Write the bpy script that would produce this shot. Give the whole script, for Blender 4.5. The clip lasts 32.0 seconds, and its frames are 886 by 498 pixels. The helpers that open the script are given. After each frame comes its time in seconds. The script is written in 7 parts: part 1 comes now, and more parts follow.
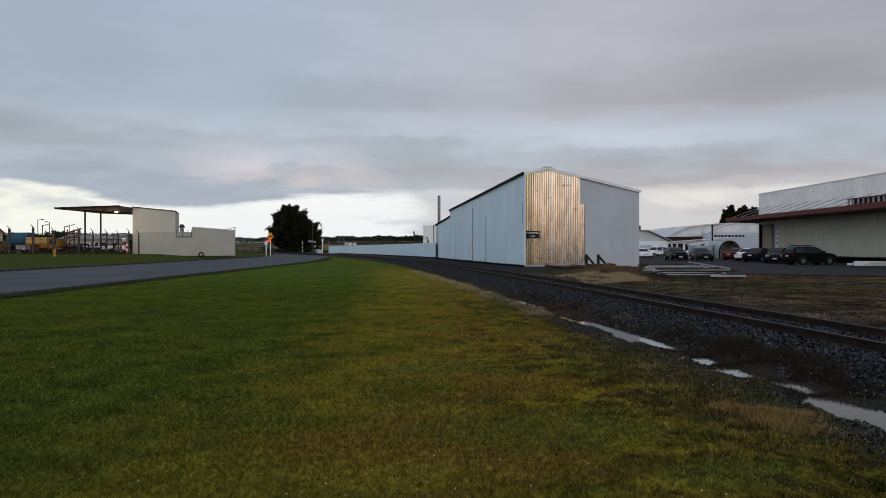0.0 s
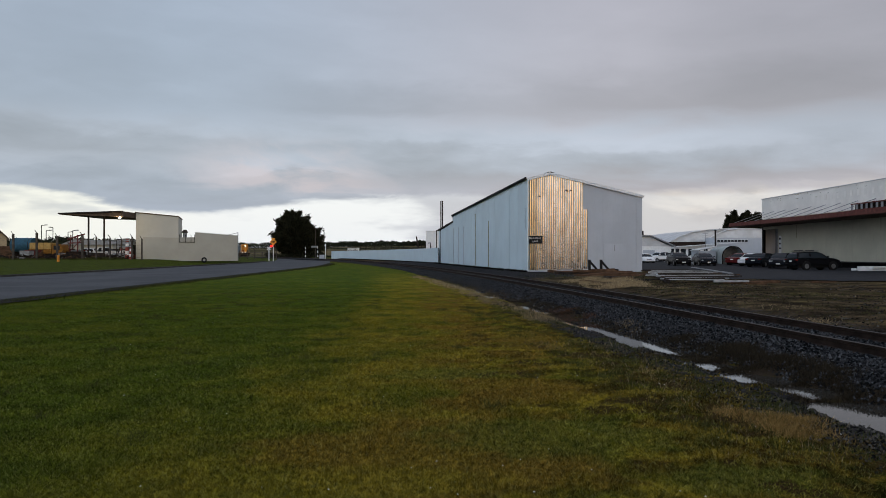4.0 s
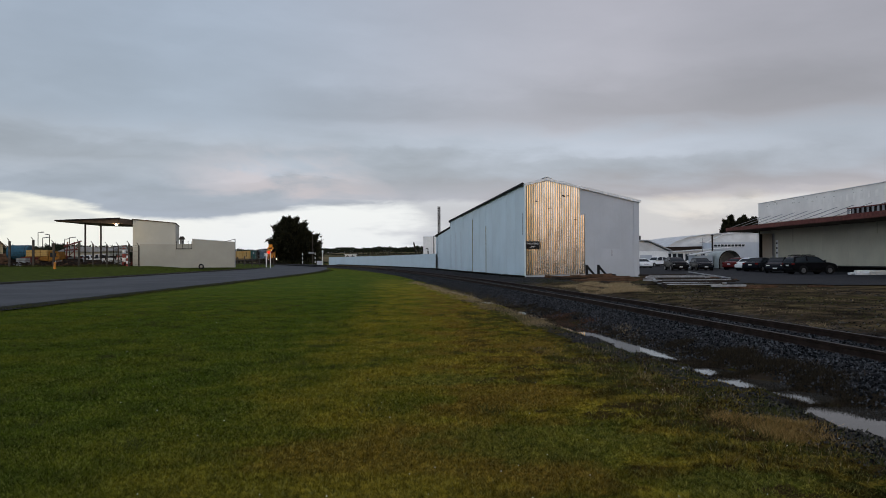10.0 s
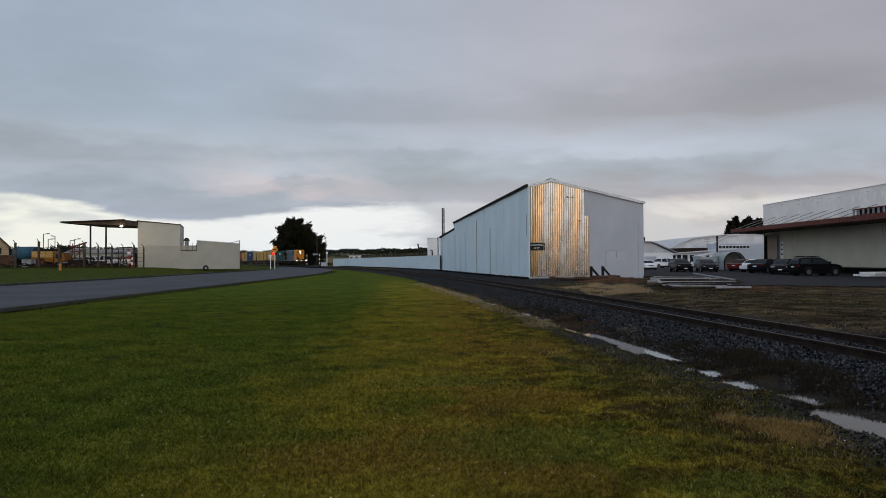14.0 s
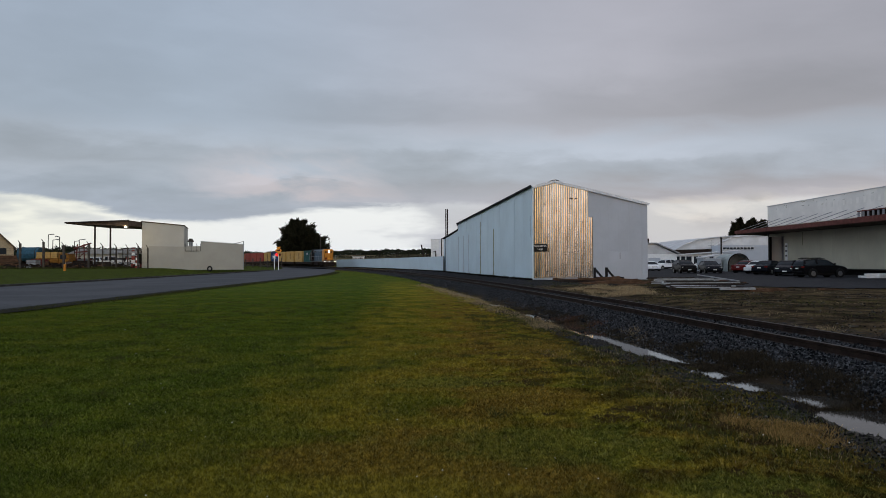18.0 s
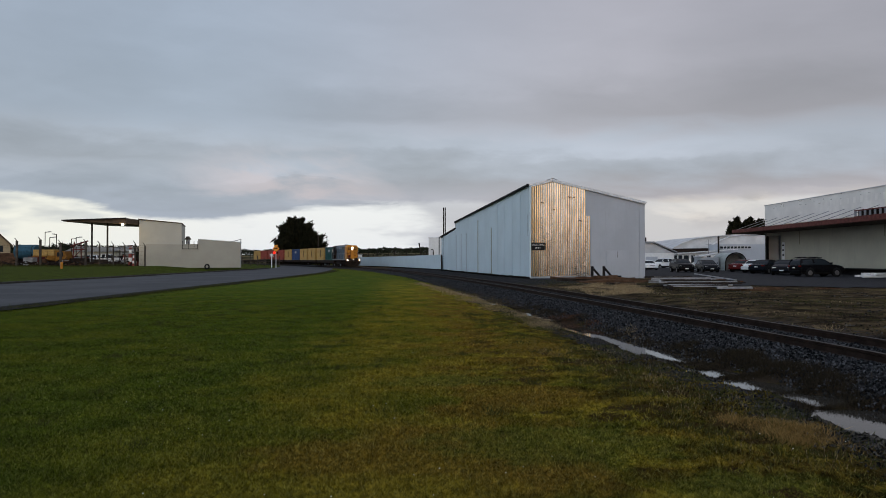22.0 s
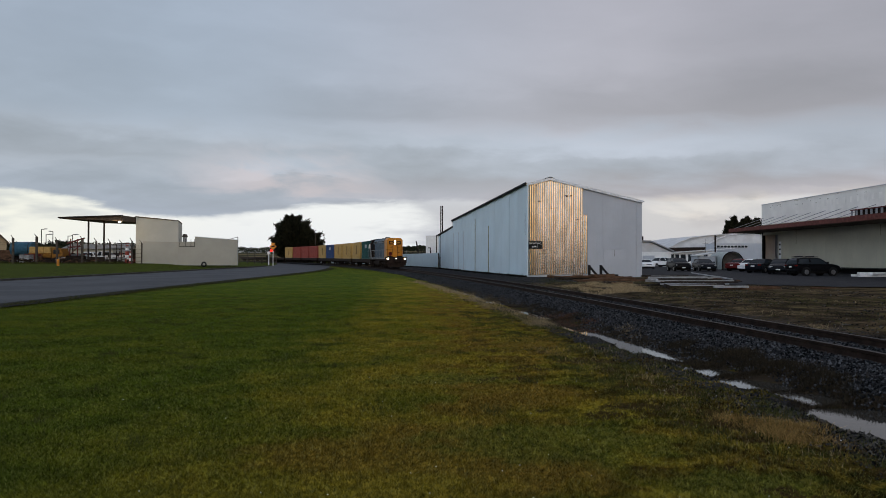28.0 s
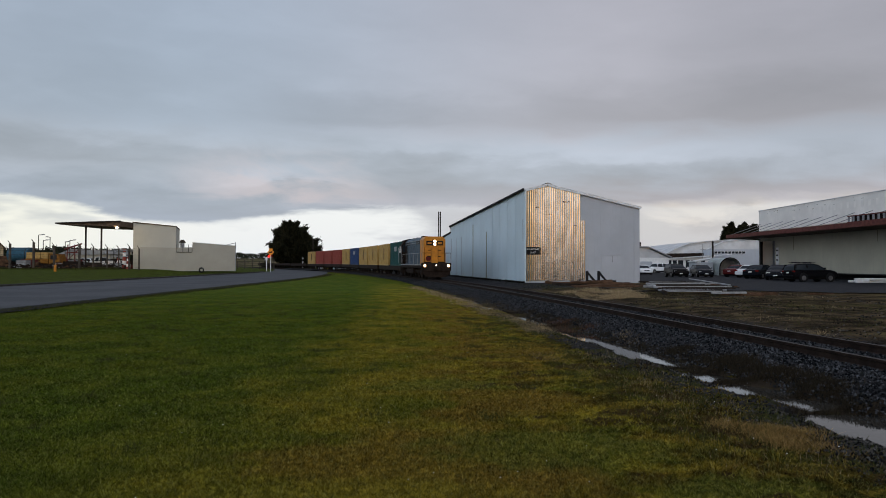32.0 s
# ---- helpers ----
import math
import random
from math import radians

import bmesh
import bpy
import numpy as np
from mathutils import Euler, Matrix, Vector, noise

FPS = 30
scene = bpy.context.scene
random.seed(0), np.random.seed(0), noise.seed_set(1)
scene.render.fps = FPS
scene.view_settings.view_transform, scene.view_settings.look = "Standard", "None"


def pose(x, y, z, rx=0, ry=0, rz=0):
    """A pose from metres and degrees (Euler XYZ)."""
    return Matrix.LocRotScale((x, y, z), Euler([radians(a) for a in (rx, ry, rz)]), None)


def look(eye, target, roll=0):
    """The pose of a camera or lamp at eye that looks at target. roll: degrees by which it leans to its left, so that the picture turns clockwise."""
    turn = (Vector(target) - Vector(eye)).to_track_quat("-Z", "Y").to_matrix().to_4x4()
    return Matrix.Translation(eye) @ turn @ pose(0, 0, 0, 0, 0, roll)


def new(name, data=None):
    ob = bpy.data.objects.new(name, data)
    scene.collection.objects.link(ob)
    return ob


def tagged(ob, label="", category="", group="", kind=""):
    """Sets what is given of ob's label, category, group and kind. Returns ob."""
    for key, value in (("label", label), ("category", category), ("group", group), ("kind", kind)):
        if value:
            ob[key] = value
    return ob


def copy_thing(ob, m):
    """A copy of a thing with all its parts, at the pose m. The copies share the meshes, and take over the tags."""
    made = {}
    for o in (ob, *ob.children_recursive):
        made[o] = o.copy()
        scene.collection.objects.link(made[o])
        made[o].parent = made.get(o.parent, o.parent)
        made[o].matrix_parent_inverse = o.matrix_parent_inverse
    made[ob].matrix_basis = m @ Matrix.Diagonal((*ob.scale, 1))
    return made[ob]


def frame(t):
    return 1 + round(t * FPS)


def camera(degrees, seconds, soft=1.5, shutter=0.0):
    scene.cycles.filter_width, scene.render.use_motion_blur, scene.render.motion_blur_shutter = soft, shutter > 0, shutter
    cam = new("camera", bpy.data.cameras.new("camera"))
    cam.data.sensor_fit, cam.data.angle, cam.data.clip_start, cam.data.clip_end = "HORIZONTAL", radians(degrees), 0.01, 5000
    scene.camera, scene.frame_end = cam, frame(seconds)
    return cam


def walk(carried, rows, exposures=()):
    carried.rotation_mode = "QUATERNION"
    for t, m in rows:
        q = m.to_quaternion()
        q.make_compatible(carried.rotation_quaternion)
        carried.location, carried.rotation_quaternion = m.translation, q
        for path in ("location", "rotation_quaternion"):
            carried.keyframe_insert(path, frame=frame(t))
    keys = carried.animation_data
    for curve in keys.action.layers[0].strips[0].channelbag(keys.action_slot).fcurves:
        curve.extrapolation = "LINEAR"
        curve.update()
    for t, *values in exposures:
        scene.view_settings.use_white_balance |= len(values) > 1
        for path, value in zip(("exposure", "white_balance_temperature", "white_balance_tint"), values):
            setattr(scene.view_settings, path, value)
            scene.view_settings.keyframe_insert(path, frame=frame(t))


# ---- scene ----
cam = camera(65.0, 32.0, soft=0.7)
EYE = (0.0, 0.0, 1.53)
# seconds, yaw, pitch, roll of a camera held by hand on one spot
TURNS = [
    (0, 0.00, -0.12, 0.00), (0.5, 0.13, 0.10, -0.01), (1, 0.34, 0.31, -0.02), (1.5, 0.26, 0.12, -0.05), (2, 0.27, -0.01, 0.11),
    (2.5, 0.20, -0.14, 0.18), (3, 0.29, 0.05, 0.07), (3.5, 0.26, 0.26, -0.02), (5.5, 0.02, 0.35, 0.23), (6, 0.14, 0.36, 0.21),
    (6.5, 0.32, 0.53, 0.28), (7, 0.24, 0.39, 0.22), (7.5, 0.16, 0.37, 0.30), (8, 0.13, 0.44, 0.27), (8.5, 0.02, 0.53, 0.25),
    (9, 0.07, 0.62, 0.10), (9.5, 0.14, 0.71, 0.14), (10, 0.01, 0.78, 0.24), (10.5, 0.08, 0.42, 0.36), (11, -0.01, 0.48, 0.34),
    (11.5, 0.14, 0.68, 0.23), (12, 0.12, 0.64, 0.09), (12.5, 0.33, 0.90, 0.11), (13, 0.14, 0.85, 0.19), (13.5, 0.22, 0.84, 0.26),
    (14, 0.35, 0.90, 0.24), (14.5, 0.37, 1.02, 0.17), (16.5, 0.70, 0.72, 0.31), (17, 0.36, 0.80, 0.21), (17.5, 0.53, 0.98, 0.13),
    (18, 0.64, 0.99, 0.16), (18.5, 0.63, 1.13, 0.17), (19, 0.44, 0.88, 0.31), (19.5, 0.41, 0.94, 0.24), (20, 0.48, 1.12, 0.08),
    (20.5, 0.65, 1.11, 0.13), (21, 0.69, 1.12, 0.06), (21.5, 0.54, 0.86, 0.08), (22, 0.44, 0.86, 0.04), (22.5, 0.49, 0.81, 0.09),
    (23, 0.47, 0.94, -0.06), (23.5, 0.68, 0.74, -0.14), (24, 0.54, 0.86, -0.17), (24.5, 0.47, 0.55, -0.06), (25, 0.33, 0.50, -0.05),
    (25.5, 0.33, 0.53, -0.01), (27.5, 0.14, 0.59, -0.08), (28, 0.21, 0.72, -0.12), (28.5, 0.19, 0.84, -0.18), (29, 0.14, 0.94, -0.18),
    (29.5, 0.17, 1.00, -0.19), (30, -0.03, 0.67, -0.08), (30.5, -0.06, 0.80, -0.06), (31, 0.05, 1.10, -0.11), (31.5, 0.03, 1.23, -0.10),
    (32, 0.03, 1.20, -0.14)]
walk(cam, [(t, pose(*EYE, 90 + p, r, y)) for t, y, p, r in TURNS],
     exposures=[(0.0, 0.0), (10.0, -0.05), (20.0, -0.10), (32.0, -0.05)])

# ---- world and light ----
SUN_AZ, SUN_EL = radians(172.0), radians(9.0)
world = bpy.data.worlds.new("overcast_dusk")
scene.world = world
world.use_nodes = True


class Nodes:
    """Short hand for wiring node trees."""

    def __init__(self, tree):
        self.t = tree

    def n(self, kind, **props):
        nd = self.t.nodes.new(kind)
        for k, v in props.items():
            if k == "ins":
                for key, val in v.items():
                    self.put(nd.inputs[key], val)
            else:
                setattr(nd, k, v)
        return nd

    def put(self, sock, val):
        if isinstance(val, bpy.types.NodeSocket):
            self.t.links.new(val, sock)
        elif isinstance(val, bpy.types.Node):
            self.t.links.new(val.outputs[0], sock)
        elif isinstance(val, tuple) and len(val) == 3 and sock.type == "RGBA":
            sock.default_value = (*val, 1)
        else:
            sock.default_value = val

    def m(self, op, a, b=None, c=None, clamp=False):
        nd = self.n("ShaderNodeMath", operation=op, use_clamp=clamp)
        for i, v in enumerate((a, b, c)):
            if v is not None:
                self.put(nd.inputs[i], v)
        return nd.outputs[0]

    def mix(self, fac, a, b, how="MIX"):
        nd = self.n("ShaderNodeMix", data_type="RGBA", blend_type=how)
        self.put(nd.inputs[0], fac), self.put(nd.inputs[6], a), self.put(nd.inputs[7], b)
        return nd.outputs[2]

    def noise(self, vec, scale, detail=4.0, rough=0.55, dist=0.0):
        nd = self.n("ShaderNodeTexNoise", ins={"Scale": scale, "Detail": detail, "Roughness": rough, "Distortion": dist})
        if vec is not None:
            self.put(nd.inputs["Vector"], vec)
        return nd.outputs[0]

    def range(self, v, a, b, c=0.0, d=1.0, smooth=True):
        nd = self.n("ShaderNodeMapRange", interpolation_type="SMOOTHSTEP" if smooth else "LINEAR")
        for i, q in enumerate((v, a, b, c, d)):
            self.put(nd.inputs[i], q)
        return nd.outputs[0]

    def mapping(self, vec, scale=(1, 1, 1), loc=(0, 0, 0), rot=(0, 0, 0)):
        nd = self.n("ShaderNodeMapping", ins={"Vector": vec, "Scale": scale, "Location": loc, "Rotation": rot})
        return nd.outputs[0]


def build_world():
    w = Nodes(world.node_tree)
    w.t.nodes.clear()
    sky = w.n("ShaderNodeTexSky", sky_type="NISHITA", sun_disc=False, sun_elevation=SUN_EL, sun_rotation=SUN_AZ, air_density=1.4, dust_density=3.0)
    co = w.n("ShaderNodeTexCoord").outputs["Generated"]
    xyz = w.n("ShaderNodeSeparateXYZ", ins={0: co})
    x, y, z = xyz.outputs
    flat = w.m("SQRT", w.m("ADD", w.m("MULTIPLY", x, x), w.m("MULTIPLY", y, y)))
    rise = w.m("DIVIDE", z, w.m("MAXIMUM", flat, 0.02))          # tangent of the elevation
    side = w.m("ARCTAN2", x, y)                                    # azimuth, 0 straight ahead
    # soft cloud texture: wide rolls overhead, finer wisps lower down
    deep = w.m("ADD", w.m("MAXIMUM", z, 0.0), 0.22)
    plane = w.n("ShaderNodeCombineXYZ", ins={0: w.m("DIVIDE", x, deep), 1: w.m("DIVIDE", y, deep), 2: 0.0}).outputs[0]
    big = w.noise(w.mapping(plane, (0.8, 1.1, 1), (3.1, 1.4, 0)), 1.0, 5, 0.5, 0.3)
    puff = w.noise(w.mapping(plane, (2.6, 3.6, 1), (7.3, 2.2, 0)), 1.0, 6, 0.55, 0.3)
    band = w.n("ShaderNodeCombineXYZ", ins={0: w.m("MULTIPLY", side, 7.0), 1: w.m("ADD", w.m("MULTIPLY", rise, 21.0), w.m("MULTIPLY", side, 1.6)), 2: 4.2}).outputs[0]
    fine = w.noise(band, 1.0, 6, 0.55, 0.3)
    sx = w.m("ADD", side, w.m("MULTIPLY", w.m("SUBTRACT", big, 0.5), 0.22))
    sx = w.m("ADD", sx, w.m("MULTIPLY", w.m("SUBTRACT", puff, 0.5), 0.12))
    v = w.m("ADD", rise, w.m("MULTIPLY", w.m("SUBTRACT", fine, 0.5), 0.035))
    v = w.m("ADD", v, w.m("MULTIPLY", w.m("SUBTRACT", puff, 0.5), 0.050))

    def cloud(at, up, wide, tall, gain):
        """One roll of cloud: azimuth, height, half sizes and how many stops lighter it is."""
        a = w.range(w.m("ABSOLUTE", w.m("SUBTRACT", sx, at)), wide, wide * 0.15)
        under = w.range(w.m("SUBTRACT", up, v), tall, tall * 0.55)
        b = w.m("MULTIPLY", w.range(w.m("SUBTRACT", v, up), tall * 1.2, 0.0), under)
        return w.m("MULTIPLY", w.m("MULTIPLY", a, b), gain)

    tone = w.m("ADD", w.m("MULTIPLY", w.m("SUBTRACT", fine, 0.5), 0.62), w.m("MULTIPLY", w.m("SUBTRACT", puff, 0.5), 0.52))
    tone = w.m("MULTIPLY", tone, w.range(rise, 0.26, 0.12, 0.40, 1.0))
    tone = w.m("ADD", tone, w.m("MULTIPLY", w.m("SUBTRACT", big, 0.5), 0.18))
    ROLLS = ((-0.14, 0.222, 0.24, 0.036, -0.20), (0.34, 0.225, 0.36, 0.045, -0.20), (0.50, 0.29, 0.24, 0.14, -0.24),
             (-0.53, 0.148, 0.22, 0.026, -0.22), (-0.02, 0.122, 0.24, 0.030, -0.18), (-0.40, 0.086, 0.36, 0.028, -0.14),
             (0.34, 0.112, 0.28, 0.030, -0.16), (0.02, 0.174, 0.30, 0.028, 0.18), (0.30, 0.160, 0.24, 0.024, 0.22),
             (-0.36, 0.176, 0.18, 0.026, 0.10), (-0.20, 0.128, 0.16, 0.016, 0.26), (-0.55, 0.29, 0.28, 0.14, -0.14), (0.08, 0.30, 0.30, 0.08, 0.08), (0.42, 0.085, 0.14, 0.016, 0.20))
    for args in ROLLS:
        tone = w.m("ADD", tone, cloud(*args))
    right = w.range(side, -0.42, 0.30)
    deck = w.mix(right, (0.362, 0.424, 0.530), (0.410, 0.402, 0.462))
    blue = w.m("MULTIPLY", w.range(v, 0.20, 0.16), w.range(v, 0.09, 0.13))
    deck = w.mix(w.m("MULTIPLY", blue, 0.85), deck, (0.385, 0.432, 0.522))
    gain = w.m("POWER", 2.0, tone)
    deck = w.n("ShaderNodeVectorMath", operation="SCALE", ins={0: deck, "Scale": gain}).outputs[0]
    # pink cast on one low roll
    pink = w.m("MULTIPLY", cloud(-0.20, 0.124, 0.22, 0.040, 1.0), w.range(fine, 0.38, 0.58))
    deck = w.mix(w.m("MULTIPLY", pink, 0.62), deck, (0.60, 0.525, 0.56))
    # paler cloud low down on the warehouse side
    haze = w.m("MULTIPLY", w.range(v, 0.094, 0.066), w.range(side, 0.05, 0.20))
    deck = w.mix(w.m("MULTIPLY", haze, 0.85), deck, w.mix(w.range(fine, 0.42, 0.60), (0.50, 0.485, 0.50), (0.74, 0.69, 0.65)))
    # clear strip under the cloud along the horizon
    sag = w.m("MULTIPLY", w.range(w.m("ABSOLUTE", w.m("ADD", side, 0.34)), 0.26, 0.0), 0.027)
    edge = w.m("SUBTRACT", w.m("ADD", 0.083, w.m("MULTIPLY", w.m("SUBTRACT", puff, 0.50), 0.030)), sag)
    gap = w.range(w.m("SUBTRACT", edge, rise), -0.003, 0.006)
    gap = w.m("MULTIPLY", gap, w.range(w.m("ADD", sx, w.m("MULTIPLY", rise, 0.6)), 0.01, -0.06, 0.32, 1.0))
    wisp = w.n("ShaderNodeCombineXYZ", ins={0: w.m("MULTIPLY", side, 6.0), 1: w.m("MULTIPLY", rise, 22.0), 2: 2.5}).outputs[0]
    thin = w.range(w.noise(wisp, 1.0, 4, 0.5), 0.50, 0.66, 0.0, 0.50)
    gap = w.m("MULTIPLY", gap, w.m("SUBTRACT", 1.0, thin))
    clear = w.mix(w.range(side, -0.25, -0.60), (0.86, 0.89, 0.91), (0.91, 0.92, 0.84))
    deck = w.mix(gap, deck, clear)
    # the sun's side of the sky, behind the camera, is brighter and warm near the horizon
    away = w.m("MULTIPLY", y, -1.0)
    back = w.range(away, -0.20, 0.60)
    low = w.m("MULTIPLY", w.range(rise, 0.22, 0.09), w.range(away, 0.76, 0.95))
    deck = w.mix(back, deck, w.mix(low, (0.68, 0.79, 0.97), (0.86, 0.52, 0.20)))
    # sky brightened out of view on the left, to light walls facing it
    left_boost = w.range(w.m("MULTIPLY", x, -1.0), 0.55, 0.90, 1.0, 1.40)
    deck = w.n("ShaderNodeVectorMath", operation="SCALE", ins={0: deck, "Scale": left_boost}).outputs[0]
    glow = w.mix(1.0, deck, w.mix(1.0, sky.outputs[0], (0.02, 0.02, 0.02), "MULTIPLY"), "ADD")
    bg = w.n("ShaderNodeBackground", ins={"Color": glow, "Strength": 1.0})
    w.n("ShaderNodeOutputWorld", ins={0: bg.outputs[0]})


build_world()
sun = new("sun", bpy.data.lights.new("sun", "SUN"))
sun.data.energy, sun.data.angle, sun.data.color = 0.5, radians(110), (1.0, 0.98, 0.95)
sun.matrix_world = look((0, 0, 50), (-50 * math.sin(SUN_AZ) * math.cos(SUN_EL), -50 * math.cos(SUN_AZ) * math.cos(SUN_EL), 50 - 50 * math.sin(SUN_EL)))

# ---- materials ----


def material(name, paint, rough=0.7, metal=0.0, spec=0.5):
    """paint(nodes, position) gives colour, and maybe roughness and bump height."""
    mat = bpy.data.materials.new(name)
    mat.use_nodes = True
    w = Nodes(mat.node_tree)
    w.t.nodes.clear()
    bsdf = w.n("ShaderNodeBsdfPrincipled", ins={"Roughness": rough, "Metallic": metal, "Specular IOR Level": spec})
    w.n("ShaderNodeOutputMaterial", ins={0: bsdf.outputs[0]})
    paint(w, bsdf)
    return mat


def bump(w, bsdf, height, strength=0.4, distance=0.02):
    b = w.n("ShaderNodeBump", ins={"Height": height, "Strength": strength, "Distance": distance})
    w.put(bsdf.inputs["Normal"], b.outputs[0])


def plain(name, colour, rough=0.6, metal=0.0, var=0.18, scale=3.0, grain=40.0, relief=0.15, spec=None, dirt=None):
    """Paint or metal with soft stains, fine grain and a little relief."""
    if spec is None:
        spec = 0.4 if sum(colour) > 0.6 else 0.07
    def paint(w, bsdf):
        co = w.n("ShaderNodeTexCoord").outputs["Object"]
        rnd = w.n("ShaderNodeObjectInfo").outputs["Random"]
        co = w.n("ShaderNodeVectorMath", operation="ADD", ins={0: co, 1: w.n("ShaderNodeCombineXYZ", ins={0: w.m("MULTIPLY", rnd, 17.0)}).outputs[0]}).outputs[0]
        a = w.noise(co, scale, 5, 0.6)
        g = w.noise(co, grain, 3, 0.6)
        amt = w.m("ADD", w.m("MULTIPLY", w.range(a, 0.3, 0.75), 0.75), w.m("MULTIPLY", g, 0.25))
        lo = tuple(c * (1 - 1.6 * var) for c in colour)
        hi = tuple(min(1, c * (1 + 0.6 * var)) for c in colour)
        col = w.mix(amt, lo, hi)
        if dirt:
            streak = w.noise(w.mapping(co, (6.0, 6.0, 0.5)), 1.0, 5, 0.65)
            col = w.mix(w.m("MULTIPLY", w.range(streak, 0.52, 0.75), 0.55), col, dirt)
        w.put(bsdf.inputs["Base Color"], col)
        w.put(bsdf.inputs["Roughness"], w.range(g, 0.2, 0.8, max(0.02, rough - 0.1), min(1, rough + 0.1)))
        bump(w, bsdf, w.m("ADD", g, w.m("MULTIPLY", a, 0.5)), relief, 0.01)
    return material(name, paint, rough, metal, spec)


def glowing(name, colour, strength):
    mat = bpy.data.materials.new(name)
    mat.use_nodes = True
    w = Nodes(mat.node_tree)
    w.t.nodes.clear()
    em = w.n("ShaderNodeEmission", ins={"Color": colour, "Strength": strength})
    w.n("ShaderNodeOutputMaterial", ins={0: em.outputs[0]})
    return mat


def grass_colour(w, blades):
    """Mown turf: deep green by the road, worn to olive and rust brown along the middle, mixed by the ditch."""
    p = w.n("ShaderNodeNewGeometry").outputs["Position"]
    xyz = w.n("ShaderNodeSeparateXYZ", ins={0: p})
    x, y = xyz.outputs[0], xyz.outputs[1]
    big = w.noise(p, 0.32, 4, 0.55)
    mid = w.noise(p, 1.5, 4, 0.6)
    small = w.noise(p, 9.0, 3, 0.6)
    tiny = w.noise(p, 60.0, 3, 0.6)
    # distance from the worn line, which curves with the rails
    bend = w.m("SUBTRACT", y, 11.0)
    xs = w.m("ADD", x, w.m("ADD", 0.55, w.m("MULTIPLY", w.m("MULTIPLY", bend, bend), 0.0021)))
    xs = w.m("ADD", xs, w.m("MULTIPLY", w.m("SUBTRACT", big, 0.5), 2.2))
    xs = w.m("ADD", xs, w.m("MULTIPLY", w.m("SUBTRACT", mid, 0.5), 2.2))
    green = w.mix(w.range(mid, 0.25, 0.75), (0.030, 0.052, 0.004), (0.068, 0.102, 0.008))
    green = w.mix(w.m("MULTIPLY", w.range(w.noise(p, 0.6, 3), 0.45, 0.62), 0.6), green, (0.094, 0.104, 0.009))
    olive = w.mix(w.range(small, 0.3, 0.7), (0.140, 0.112, 0.010), (0.245, 0.188, 0.018))
    rust = w.mix(w.range(small, 0.3, 0.7), (0.120, 0.072, 0.012), (0.195, 0.122, 0.018))
    patch = w.noise(p, 0.75, 3, 0.5)
    worn = w.m("MULTIPLY", w.range(xs, -2.6, -0.2), w.range(y, 60.0, 34.0, 0.12, 1.0))
    col = w.mix(worn, green, w.mix(w.range(patch, 0.36, 0.62), w.mix(0.30, green, olive), olive))
    strip = w.m("MULTIPLY", w.m("MULTIPLY", w.range(xs, -0.6, 0.8), w.range(xs, 3.2, 1.8)), w.range(y, 50.0, 25.0))
    col = w.mix(w.m("MULTIPLY", w.m("MULTIPLY", strip, 0.9), w.range(w.noise(p, 1.1, 4, 0.6), 0.42, 0.58)), col, rust)

    def spot(cx, cy, rx, ry, colour, sofar, amount=0.7):
        a, b = w.m("DIVIDE", w.m("SUBTRACT", x, cx), rx), w.m("DIVIDE", w.m("SUBTRACT", y, cy), ry)
        r = w.m("SQRT", w.m("ADD", w.m("MULTIPLY", a, a), w.m("MULTIPLY", b, b)))
        r = w.m("ADD", r, w.m("MULTIPLY", w.m("SUBTRACT", w.noise(p, 3.0, 4, 0.6), 0.5), 1.5))
        return w.mix(w.m("MULTIPLY", w.range(r, 1.1, 0.6), amount), sofar, colour)

    right = w.range(xs, 1.9, 3.2)
    mottled = w.mix(w.range(small, 0.42, 0.58), w.mix(w.range(mid, 0.4, 0.6), (0.024, 0.028, 0.004), (0.066, 0.034, 0.008)), (0.112, 0.080, 0.012))
    col = w.mix(w.m("MULTIPLY", right, 0.93), col, mottled)
    moss = w.noise(p, 2.4, 4, 0.65)
    patchy = w.mix(w.range(moss, 0.42, 0.58), w.mix(1.0, col, (0.30, 0.27, 0.27), "MULTIPLY"), w.mix(1.0, col, (1.30, 1.26, 1.15), "MULTIPLY"))
    col = w.mix(w.range(xs, 0.2, 2.6, 0.22, 0.95), col, patchy)
    lush = w.mix(w.range(small, 0.35, 0.65), (0.062, 0.080, 0.010), (0.130, 0.134, 0.020))
    for cx, cy, rx, ry, shade in ((0.85, 7.7, 0.85, 0.75, rust), (-0.4, 5.4, 1.3, 0.7, rust), (0.5, 4.8, 0.6, 0.4, rust), (1.5, 12.2, 0.7, 1.6, rust), (0.9, 5.8, 1.15, 0.75, lush), (0.0, 8.8, 1.0, 0.5, lush), (2.0, 4.7, 0.7, 0.4, lush), (-0.4, 4.6, 0.9, 0.4, olive)):
        col = spot(cx, cy, rx, ry, shade, col)
    # rank verge beyond the road
    col = w.mix(w.range(x, -26.5, -28.5), col, w.mix(w.range(mid, 0.3, 0.7), (0.024, 0.034, 0.005), (0.054, 0.066, 0.010)))
    col = w.mix(w.m("MULTIPLY", w.range(tiny, 0.45, 0.7), 0.40), col, w.mix(0.5, col, (0.17, 0.165, 0.035)))
    tuft = w.noise(p, 24.0, 3, 0.6)
    col = w.mix(1.0, col, w.mix(w.range(tuft, 0.34, 0.66), (0.52, 0.54, 0.55), (1.42, 1.40, 1.38)), "MULTIPLY")
    even = w.range(y, 7.0, 24.0, 0.0, 0.65)
